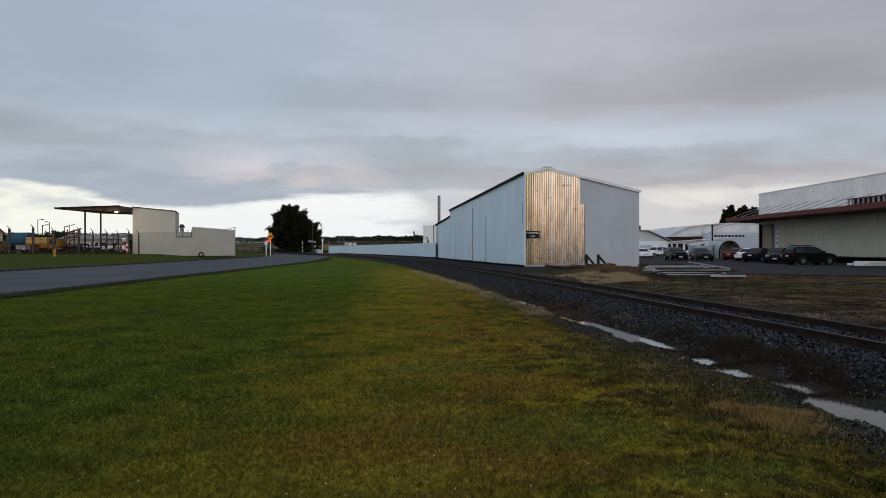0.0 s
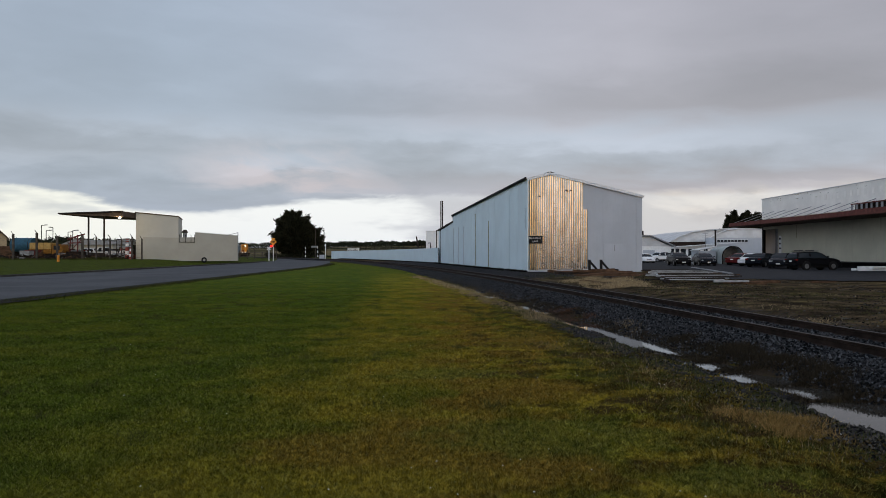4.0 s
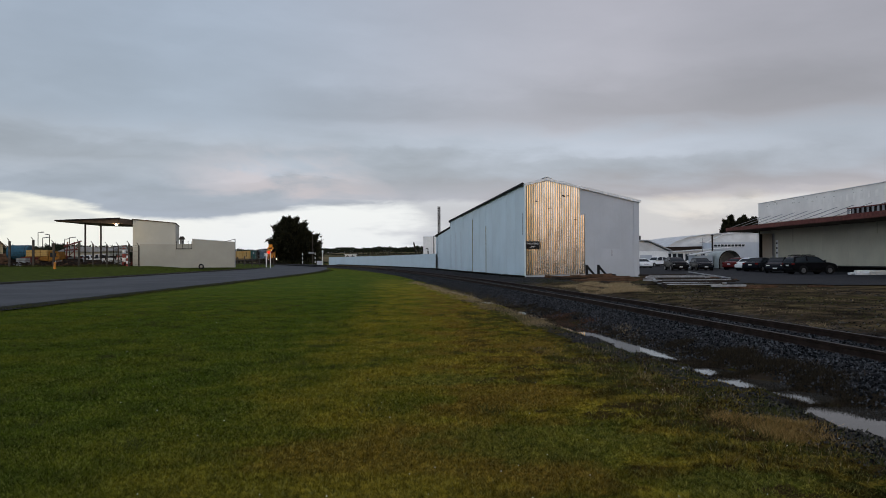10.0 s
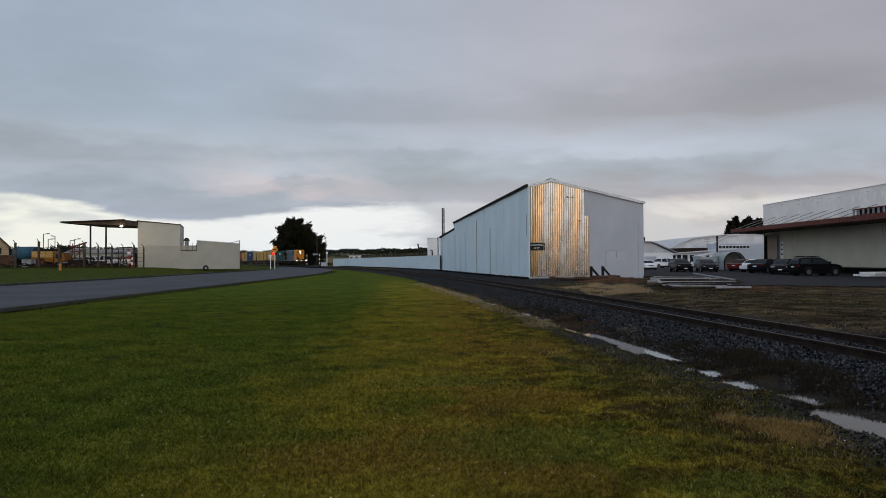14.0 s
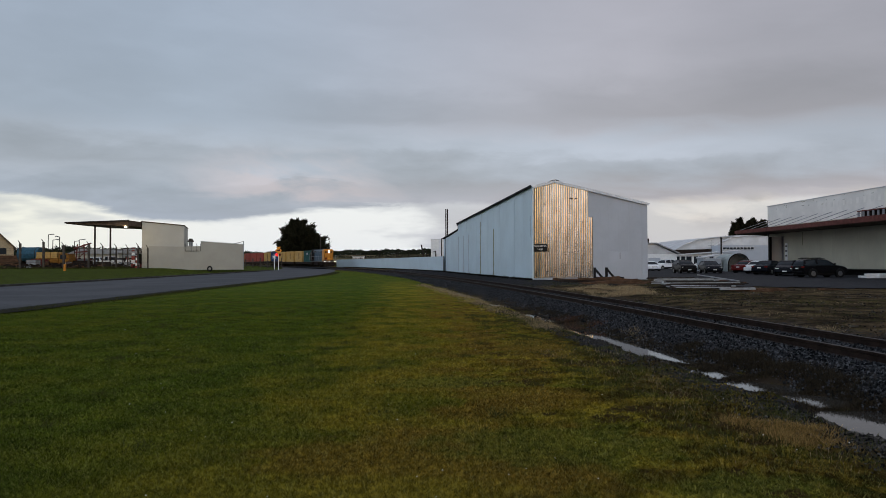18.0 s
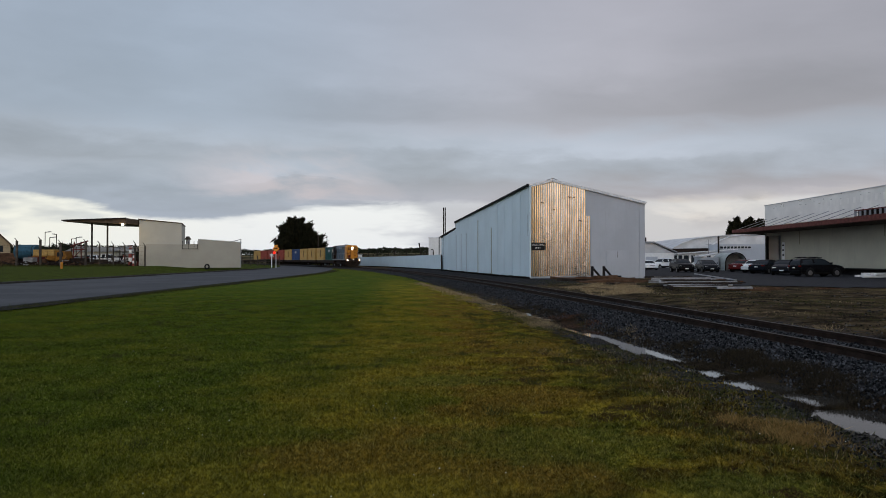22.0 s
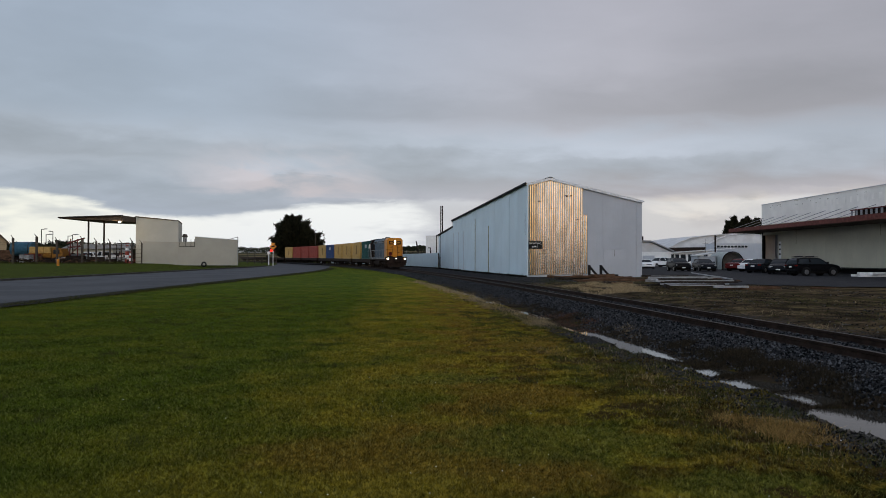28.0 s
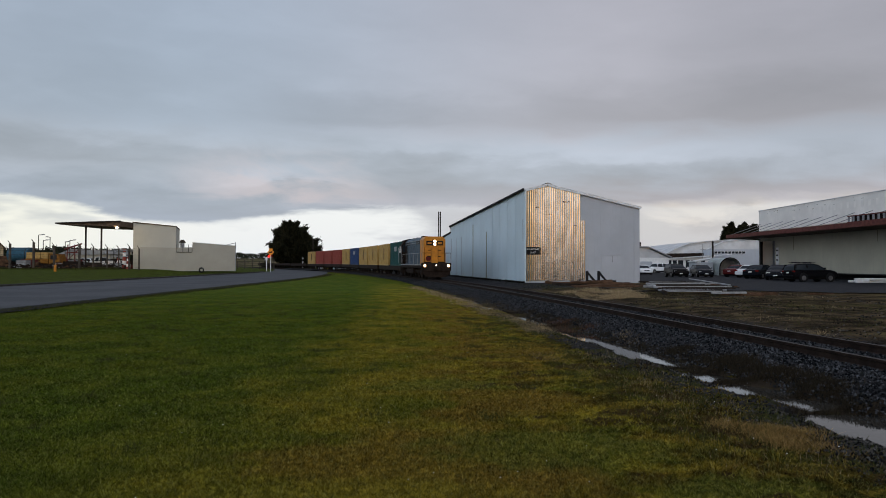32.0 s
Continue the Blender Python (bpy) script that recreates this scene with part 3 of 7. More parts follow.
def ground():
    xs = np.concatenate([-np.geomspace(3000, 62, 26), np.arange(-60, -30, 1.0), np.arange(-30, -13, 0.5), np.arange(-13, -8, 0.35), np.arange(-8, 9, 0.16), np.arange(9, 24, 0.5), np.arange(24, 60, 1.5), np.geomspace(60, 3000, 26)])
    ys = np.concatenate([-np.geomspace(2500, 6, 16), np.arange(-5, 3, 0.5), np.arange(3, 26, 0.16), np.arange(26, 60, 0.5), np.arange(60, 180, 1.5), np.geomspace(180, 4500, 50)])
    gx, gy = np.meshgrid(xs, ys)
    gz = ground_z(gx, gy)
    nx, ny = len(xs), len(ys)
    verts = np.stack([gx.ravel(), gy.ravel(), gz.ravel()], 1)
    i = np.arange(nx * ny).reshape(ny, nx)
    faces = np.stack([i[:-1, :-1].ravel(), i[:-1, 1:].ravel(), i[1:, 1:].ravel(), i[1:, :-1].ravel()], 1)
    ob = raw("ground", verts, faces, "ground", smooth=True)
    d = track_off(gx, gy)
    masks = {
        "rough": step(d, 1.6, 2.4) * (1 - step(gy, 120, 160)),
        "gravel": np.maximum(step(-np.abs(d + 2.9), -0.80, -0.3) * step(-gy, -26, -14) * 0.66, np.maximum(step(d, -2.0, -1.7) * step(-d, -4.0, -1.9) * (0.55 + 0.45 * step(-d, -2.2, -1.8)), step(gy, 34, 44) * step(d, 1.2, 1.6) * step(-d, -7.5, -6.5) * (1 - step(gy, 95, 110)))),
        "mud": 0.58 * step(-np.abs(d + 2.05), -0.75, -0.35) * step(-gy, -60, -40),
        "field": step(gy, 190, 240),
        "bare": bare_earth(gx, gy) * step(-gy, -40, -28),
    }
    for name, v in masks.items():
        at = ob.data.attributes.new(name, "FLOAT", "POINT")
        at.data.foreach_set("value", v.ravel().astype(np.float32))
    return tagged(ob, "mown green and brown turf with rough gravelly ground by the rails", "ground", kind="structure")


ground()


def ribbon(name, ys, left, right, mat, rise, label, category):
    """A strip of surface between two edges, laid on the ground, with thickness."""
    verts, faces = [], []
    n = 7
    for y, a, b in zip(ys, left, right):
        for k in range(n):
            x = a + (b - a) * k / (n - 1)
            verts.append((x, y, 0))
    v = np.array(verts)
    v[:, 2] = lift(v[:, 1]) + rise
    for j in range(len(ys) - 1):
        for k in range(n - 1):
            q = j * n + k
            faces.append((q, q + 1, q + n + 1, q + n))
    ob = raw(name, v, faces, mat, smooth=True)
    return tagged(ob, label, category, kind="structure")


def road():
    ys = np.concatenate([np.arange(-60, 70, 5.0), np.arange(70, 178, 2.0)])
    near, far = road_edges(ys)
    ribbon("road", ys, far, near, "road", 0.012, "wide worn grey asphalt road leading to the level crossing", "road")
    # soil lip along the turf, its shade put into the near-black colour
    yl = np.arange(-20, 96, 0.25)
    nl, _ = road_edges(yl)
    w = 0.85 + 0.20 * np.sin(yl * 0.33) + 0.10 * np.sin(yl * 0.9 + 1)
    ob = ribbon("trim", yl, nl - 0.12, nl + w, "soil", 0.034, "soil edge between turf and road, darkened for the lip's shade", "soil edge")
    # low kerb on the yard side
    verts, faces = [], []
    yk = np.arange(30, 112, 1.5)
    _, fk = road_edges(yk)
    for y, x in zip(yk, fk):
        z = float(lift(y))
        verts += [(x + 0.02, y, z - 0.1), (x + 0.02, y, z + 0.13), (x - 0.02, y, z + 0.15), (x - 0.16, y, z + 0.15), (x - 0.16, y, z - 0.1)]
    for j in range(len(yk) - 1):
        for k in range(4):
            q = j * 5 + k
            faces.append((q, q + 1, q + 6, q + 5))
    tagged(raw("kerb", verts, faces, "kerb"), "low concrete kerb along the road", "kerb", kind="structure")


road()


def yard():
    """Asphalt yard whose near edge crumbles into the rough ground."""
    corners = [(13.2, 36.5), (17, 33.8), (24, 31.5), (34.9, 28)]
    rim = []
    for (x0, y0), (x1, y1) in zip(corners, corners[1:]):
        for k in range(24):
            q = k / 24
            x, y = x0 + (x1 - x0) * q, y0 + (y1 - y0) * q
            rim.append((x, y + 0.7 * math.sin(x * 2.1) * math.sin(x * 0.9 + 1) + 0.35 * math.sin(x * 5.3 + 0.6), 0.205))
    rest = [(34.9, 28, 0.205), (34.9, 60, 0.205), (34.9, 79, 0.29), (60, 79, 0.29), (60, 140, 0.42), (14.4, 140, 0.42), (14.4, 77, 0.25), (14.4, 46, 0.205)]
    ob = raw("yard", rim + rest, [tuple(range(len(rim) + len(rest)))], "yard")
    tagged(ob, "dark asphalt yard beside the warehouse", "yard", kind="structure")


yard()


# ---- railway ----
def rail_strip(name, off, parent, y0, y1):
    """One rail of real section along the curve: foot, web and head."""
    outline = [(-0.062, 0.0), (-0.062, 0.012), (-0.010, 0.03), (-0.010, 0.105), (-0.034, 0.118), (-0.034, 0.150), (0.034, 0.150), (0.034, 0.118), (0.010, 0.105), (0.010, 0.03), (0.062, 0.012), (0.062, 0.0)]
    ys = np.concatenate([np.arange(y0, 40, 1.0), np.arange(40, y1, 3.0)])
    verts, faces, n = [], [], len(outline)
    for y in ys:
        k = float(track_x(y + 0.1) - track_x(y - 0.1)) / 0.2
        q = math.sqrt(1 + k * k)
        for u, v in outline:
            verts.append((float(track_x(y)) + (off + u) / q, y - (off + u) * k / q, 0.155 + v + float(lift(y))))
    for j in range(len(ys) - 1):
        for i in range(n):
            a, b = j * n + i, j * n + (i + 1) % n
            faces.append((a, b, b + n, a + n))
    ob = raw(name, verts, faces, "rail", parent)
    ob.data.materials.append(M["railtop"])
    for p in ob.data.polygons:
        if p.index % n == 5:
            p.material_index = 1
    return ob


def stones(count, seed, lo, hi, where, mat, name, label):
    """Loose broken stones as one heap of small blocks."""
    rng = np.random.default_rng(seed)
    base = np.array([(1, 0, 0), (-1, 0, 0), (0, 1, 0), (0, -1, 0), (0, 0, 1), (0, 0, -1)], float)
    tri = np.array([(0, 2, 4), (2, 1, 4), (1, 3, 4), (3, 0, 4), (2, 0, 5), (1, 2, 5), (3, 1, 5), (0, 3, 5)])
    pos = where(rng, count)
    count = len(pos)
    size = rng.uniform(lo, hi, (count, 1, 1)) * rng.uniform(0.6, 1.25, (count, 1, 3))
    v = base[None] * size * rng.uniform(0.7, 1.2, (count, 6, 1))
    a = rng.uniform(0, 6.28, count)
    b = rng.uniform(-0.6, 0.6, count)
    ca, sa, cb, sb = np.cos(a), np.sin(a), np.cos(b), np.sin(b)
    x = v[..., 0] * cb[:, None] + v[..., 2] * sb[:, None]
    z = -v[..., 0] * sb[:, None] + v[..., 2] * cb[:, None]
    y = v[..., 1]
    v = np.stack([x * ca[:, None] - y * sa[:, None], x * sa[:, None] + y * ca[:, None], z], -1) + pos[:, None, :]
    f = tri[None] + (np.arange(count) * 6)[:, None, None]
    return tagged(raw(name, v.reshape(-1, 3), f.reshape(-1, 3), mat), label, "ballast", kind="stuff")


def on_track(rng, n, d0, d1, y0, y1, power=1.6):
    y = y0 + (y1 - y0) * rng.uniform(0, 1, n) ** power
    d = rng.uniform(d0, d1, n)
    k = (track_x(y + 0.1) - track_x(y - 0.1)) / 0.2
    q = np.sqrt(1 + k * k)
    x, yy = track_x(y) + d / q, y - d * k / q
    return x, yy, d


def railway():
    tr = thing("railway_track", "single narrow-gauge track with rusty rails on dark ballast", "railway track", kind="structure")
    rail_strip("rail", -0.5335 - 0.034, tr, -40.0, 300)
    rail_strip("rail", 0.5335 + 0.034, tr, -40.0, 300)
    shared = None
    s = -2.0
    for i in range(300):
        p, h = track_at(s)
        m = Matrix.Translation((p.x, p.y, p.z - 0.15)) @ pose(0, 0, 0, 0, 0, math.degrees(math.atan2(h.y, h.x)))
        if shared is None:
            ob = part("sleeper", boxed(-0.10, 0.10, -1.05, 1.05, -0.13, 0.0, 0.012), "sleeper", tr)
            shared = ob.data
        else:
            ob = new("sleeper", shared)
            ob.parent = tr
        ob.matrix_basis = m
        s += 0.62

    def shoulder(rng, n):
        x, y, d = on_track(rng, n, -1.95, 1.9, 5.5, 70, 2.3)
        keep = (np.abs(np.abs(d) - 0.56) > 0.09)
        x, y, d = x[keep], y[keep], d[keep]
        return np.stack([x, y, ground_z(x, y) + rng.uniform(-0.012, 0.022, len(x))], 1)
    stones(95000, 5, 0.010, 0.027, shoulder, "ballast", "ballast", "dark crushed stone ballast under the rails")

    def behind(rng, n):
        x, y, d = on_track(rng, n, -1.95, 1.9, -16, 6.5, 1.0)
        keep = (np.abs(np.abs(d) - 0.56) > 0.09)
        x, y = x[keep], y[keep]
        return np.stack([x, y, ground_z(x, y) + rng.uniform(-0.012, 0.022, len(x))], 1)
    stones(26000, 9, 0.014, 0.034, behind, "ballast", "ballast", "dark crushed stone ballast along the nearer track")

    def spill(rng, n):
        x, y, d = on_track(rng, n, -4.1, -1.8, 5.0, 26, 1.9)
        keep = rng.uniform(0, 1, n) < step(-np.abs(d + 2.9), -0.85, -0.2) * (0.55 + 0.45 * np.sin(y * 1.3 + d * 2))
        x, y = x[keep], y[keep]
        return np.stack([x, y, ground_z(x, y) + rng.uniform(-0.008, 0.01, len(x))], 1)
    stones(46000, 6, 0.008, 0.020, spill, "gravel", "gravel", "loose grey gravel spilt beside the ditch")


railway()


def loose_grit():
    def scatter(rng, n):
        x, y, d = on_track(rng, n, 1.8, 13.0, 8, 44, 1.3)
        keep = np.sin(x * 0.9 + 1.3 * np.sin(y * 0.5)) * np.sin(y * 0.6) + rng.normal(0, 0.5, n) > 0.1
        x, y = x[keep], y[keep]
        return np.stack([x, y, ground_z(x, y) + rng.uniform(-0.005, 0.01, len(x))], 1)
    stones(9000, 8, 0.012, 0.04, scatter, "gravel", "grit", "loose stones on the rough ground")


loose_grit()


# ---- puddles ----
def puddle(d, y0, y1, w, level):
    """A still sheet of water; the uneven ditch bed gives it its shore."""
    y = np.linspace(y0, y1, 8)
    c = track_x(y) + d
    verts = [(float(x - w / 2), float(q), level) for x, q in zip(c, y)] + [(float(x + w / 2), float(q), level) for x, q in zip(c[::-1], y[::-1])]
    ob = raw("puddle", verts, [tuple(range(16))], "water")
    return tagged(ob, "shallow rain puddle reflecting the grey sky in the ditch", "puddle", group="puddles along the ditch")


for args in ((-2.15, 4.4, 7.60, 1.9, -0.100), (-2.25, 7.66, 8.40, 1.4, -0.080), (-2.25, 8.46, 9.3, 1.4, -0.080), (-2.25, 9.6, 10.4, 1.2, -0.094), (-2.25, 10.8, 13.2, 1.3, -0.130),
             (-2.25, 13.2, 17.8, 1.3, -0.138), (-2.25, 18.2, 22.4, 1.3, -0.140), (-2.25, 22.8, 27.4, 1.3, -0.142), (-2.25, 28.2, 36, 1.3, -0.144)):
    puddle(*args)


# ---- shed ----
def quad_wall(name, a, b, za, zb, z0, thick, mat, parent, label=""):
    """Upright wall from a to b with its own top height at each end; thick to the right of a->b."""
    a, b = Vector((*a, 0)), Vector((*b, 0))
    n = Vector((b - a).normalized().yx)
    n = Vector((n.x, -n.y, 0)) * thick
    bm = bmesh.new()
    ring = []
    for p in (a, b, b + n, a + n):
        top = za if p in (a, a + n) else zb
        ring.append((bm.verts.new((p.x, p.y, z0)), bm.verts.new((p.x, p.y, top))))
    for i in range(4):
        (l0, h0), (l1, h1) = ring[i], ring[(i + 1) % 4]
        bm.faces.new((l0, l1, h1, h0))
    bm.faces.new([r[1] for r in ring]), bm.faces.new([r[0] for r in ring][::-1])
    bmesh.ops.recalc_face_normals(bm, faces=bm.faces)
    return part(name, bm, mat, parent, label)


def corrugated(x0, x1, zlow, top, pitch, depth, y):
    """Ribbed sheet facing -y; top(x) gives its upper edge."""
    bm = bmesh.new()
    cols = []
    per = 6
    n = max(1, int(round((x1 - x0) / pitch))) * per
    shape = [0, 0.5, 1.0, 1.0, 1.0, 0.5]
    for i in range(n + 1):
        x = x0 + (x1 - x0) * i / n
        yy = y - depth * shape[i % per]
        col = [bm.verts.new((x, yy, zlow + (top(x) - zlow) * k / 4)) for k in range(5)]
        cols.append(col)
    for a, b in zip(cols, cols[1:]):
        for k in range(4):
            bm.faces.new((a[k], b[k], b[k + 1], a[k + 1]))
    return bm


def shed():
    sh = thing("goods_shed", "tall white-painted shed with a bare zinc gable beside the railway", "shed")
    ridge_x, ridge_z, k = 7.48, 7.24, 0.245
    roof = lambda x: ridge_z - k * abs(x - ridge_x)
    A, B, C = (5.78, 49.55), (0.80, 76.0), (-0.85, 86.0)
    # gable end: white lining, zinc sheets and trims
    pts = [(5.80, 0.15), (14.07, 0.15), (14.07, roof(14.07)), (ridge_x, ridge_z), (5.80, roof(5.80))]
    part("gable_wall", prism(pts, "y", 50.0, 50.15), "grey_wall", sh, "grey-white flat sheet gable wall")
    xs = [5.84, 6.64, 7.44, 8.24, 9.04, 9.86]
    for i, (a, b) in enumerate(zip(xs, xs[1:])):
        part("zinc_sheet", corrugated(a, b + 0.01, 0.30 + 0.03 * (i % 2), lambda x: roof(x) - 0.06, 0.165, 0.038, 49.985 - 0.004 * (i % 2)), "zinc", sh, "ribbed bare zinc sheet")
    part("zinc_sheet", corrugated(9.87, 10.19, 0.36, lambda x: 4.64, 0.165, 0.038, 49.98), "zinc", sh, "short ribbed zinc sheet")
    for x, z in ((8.62, 6.02), (8.70, 5.96), (9.0, 6.0), (6.7, 5.6), (9.45, 4.3), (6.9, 0.75), (7.6, 5.1)):
        part("rusty_hook", boxed(x - 0.05, x + 0.05, 49.86, 49.93, z - 0.03, z + 0.03), "rail", sh, "small rusty bracket")
    for x in (11.3, 12.75):
        part("cover_strip", boxed(x - 0.02, x + 0.02, 49.992, 50.0, 0.3, roof(x) - 0.1), "grey_wall", sh)
    part("corner_strip", boxed(13.72, 14.10, 49.96, 50.16, 0.15, roof(13.9) - 0.08), "grey_wall", sh)
    d = boxed(11.35, 12.95, 49.975, 49.997, 0.25, 2.15, 0.005)
    door = part("door", d, "grey_wall", sh, "flush grey-white sheet door")
    part("door_rail", boxed(11.3, 13.0, 49.955, 49.988, 2.16, 2.2), "grey_wall", door)
    part("latch", boxed(12.1, 12.16, 49.955, 49.973, 1.65, 2.1), "steel", door)
    part("dark_slot", boxed(5.70, 5.80, 49.90, 49.96, 3.2, 4.75), "black", sh, "dark open joint at the corner")
    # railway wall, of tall sheets
    n = 12
    a, b = Vector(A), Vector(B)
    for i in range(n):
        p, q = a.lerp(b, i / n), a.lerp(b, (i + 1) / n - 0.002)
        off = Vector(((b - a).normalized().y, -(b - a).normalized().x)) * (0.002 * (i % 2))
        quad_wall("wall_sheet", p + off, q + off, roof(p.x) - 0.05, roof(q.x) - 0.05, 0.02, 0.12, "white_wall", sh, "white-painted wall sheet")
    for y, top in ((65.4, 5.2), (60.4, 4.3)):
        x = A[0] + (B[0] - A[0]) * (y - A[1]) / (B[1] - A[1])
        part("joint_batten", boxed(-0.05, 0.05, -0.05, 0.02, 0.2, top, 0.01, pose(x - 0.02, y, 0, 0, 0, 79)), "stain", sh, "lichen-stained joint batten")
    for y in (70.5, 73.0, 75.6):
        x = A[0] + (B[0] - A[0]) * (y - A[1]) / (B[1] - A[1])
        part("joint_batten", boxed(-0.03, 0.03, -0.03, 0.02, 0.3, 4.2, 0.01, pose(x - 0.02, y, 0, 0, 0, 79)), "grey_wall", sh)
    # gutter and barge boards
    part("gutter", rodded((A[0] - 0.1, A[1] - 0.1, roof(A[0])), (B[0] - 0.1, B[1], roof(B[0])), 0.10, 8), "black", sh, "dark gutter along the railway wall")
    for x0, x1 in ((5.70, ridge_x), (ridge_x, 14.2)):
        m = Matrix.Translation((x0, 49.86, roof(x0))) @ Matrix.Rotation(-math.atan2(roof(x1) - roof(x0), x1 - x0), 4, "Y")
        part("barge_board", boxed(0, math.hypot(x1 - x0, roof(x1) - roof(x0)), 0, 0.14, -0.12, 0.06, 0.0, m), "trim", sh, "white barge board")
    part("ridge_cap", prism([(ridge_x - 0.35, ridge_z + 0.02), (ridge_x, ridge_z + 0.16), (ridge_x + 0.35, ridge_z + 0.02), (ridge_x, ridge_z + 0.09)], "y", 49.84, 80), "roof", sh)
    # roof sheets, side and back walls
    bm = bmesh.new()
    for pts in ([(5.74, 49.9), (ridge_x, 49.9), (ridge_x, 80), (0.70, 80), (0.72, 76.1)], [(ridge_x, 49.9), (14.25, 49.9), (14.25, 80), (ridge_x, 80)]):
        lo = [bm.verts.new((x, y, roof(x) + 0.0)) for x, y in pts]
        hi = [bm.verts.new((x, y, roof(x) + 0.05)) for x, y in pts]
        bm.faces.new(lo[::-1]), bm.faces.new(hi)
        for i in range(len(pts)):
            j = (i + 1) % len(pts)
            bm.faces.new((lo[i], lo[j], hi[j], hi[i]))
    part("roof", bm, "roof", sh)
    part("side_wall", boxed(13.93, 14.07, 50.2, 80, 0.1, roof(14.07) - 0.02), "grey_wall", sh)
    pts = [(0.8, 0.1), (14.07, 0.1), (14.07, roof(14.07)), (ridge_x, ridge_z), (0.8, roof(0.8))]
    part("back_wall", prism(pts, "y", 79.8, 79.95), "white_wall", sh)
    # lower lean-to at the far end
    le = thing("lean_to", "low white lean-to at the far end of the shed", "lean-to")
    quad_wall("wall_sheet", B, (-0.03, 81.0), 4.84, 4.50, 0.1, 0.12, "white_wall", le)
    quad_wall("wall_sheet", (-0.03, 81.0), C, 4.50, 4.22, 0.1, 0.12, "white_wall", le)
    quad_wall("end_wall", C, (9.0, 87.5), 4.22, 4.2, 0.1, 0.12, "white_wall", le)
    bm = bmesh.new()
    lo = [bm.verts.new(v) for v in ((0.70, 76.0, 4.86), (-1.05, 86.2, 4.24), (9.0, 87.7, 4.22), (9.0, 76.0, 4.86))]
    hi = [bm.verts.new((v.co.x, v.co.y, v.co.z + 0.14)) for v in lo]
    bm.faces.new(lo), bm.faces.new(hi[::-1])
    for i in range(4):
        bm.faces.new((lo[i], hi[i], hi[(i + 1) % 4], lo[(i + 1) % 4]))
    part("roof", bm, "dark", le)
    # twin flue pipes beside it
    fl = thing("flue_pipes", "pair of tall dark steel flue pipes by the lean-to", "flue")
    for x in (-0.58, -0.38):
        part("pipe", rodded((x, 84.6, 0.1), (x, 84.6, 7.85), 0.075, 10), "dark", fl)
    part("bracket", boxed(-0.72, -0.27, 84.55, 84.65, 4.2, 4.3), "dark", fl)
    # sign
    sg = thing("shunting_sign", "black board with white letters on the zinc gable", "sign", pose(6.42, 49.90, 2.46))
    part("board", boxed(-0.48, 0.48, -0.015, 0.015, -0.27, 0.27, 0.006), "black", sg)
    for text, z in (("SHUNTING", 0.055), ("LIMIT", -0.175)):
        cu = bpy.data.curves.new("lettering", "FONT")
        cu.body, cu.size, cu.align_x, cu.extrude = text, 0.175, "CENTER", 0.003
        ob = new("lettering", cu)
        ob.parent = sg
        ob.matrix_basis = pose(0, -0.02, z, 90, 0, 0)
        cu.materials.append(M["white"])
        ob["label"] = "white capital letters"
    for x in (-0.3, 0.3):
        part("bolt", rodded((x, -0.03, 0.22), (x, 0.03, 0.22), 0.012, 6), "steel", sg)


shed()


# ---- fence along the railway ----
def white_fence():
    fe = thing("railway_fence", "long white-painted sheet fence beside the track", "fence")
    ys = np.linspace(84.6, 146.0, 28)
    xs = track_x(ys) + np.linspace(7.35, 6.3, len(ys))
    xs[0] = -0.95
    for i in range(len(ys) - 1):
        a, b = (float(xs[i]), float(ys[i])), (float(xs[i + 1]), float(ys[i + 1]) - 0.03)
        za, zb = 2.10 - 0.012 * i + float(lift(ys[i])) * 0.5, 2.12 - 0.012 * (i + 1) + float(lift(ys[i])) * 0.5
        quad_wall("panel", a, b, za + 0.012 * (i % 2), zb + 0.012 * (i % 2), 0.06 + float(lift(ys[i])), 0.05, "white_wall", fe)
    for i in range(0, len(ys)):
        if i % 2 == 0:
            part("post", boxed(xs[i] + 0.06, xs[i] + 0.16, ys[i] - 0.05, ys[i] + 0.05, 0.1, 2.1), "dark", fe)


white_fence()


def wall_foot():
    """Dark rubble and clods lying at the foot of the shed wall and fence."""
    def foot(rng, n):
        y = rng.uniform(49, 140, n)
        x = np.where(y < 76, 5.78 - 0.1854 * (y - 49.5), np.where(y < 85, 0.8 - 0.165 * (y - 76), track_x(y) + 7.3 - 0.017 * (y - 85)))
        x = x - np.abs(rng.normal(0, 0.28, n)) - 0.05
        return np.stack([x, y, ground_z(x, y) + rng.uniform(0.0, 0.08, n)], 1)
    stones(2600, 15, 0.03, 0.11, foot, "soil", "rubble", "dark clods and rubble along the wall foot")


wall_foot()


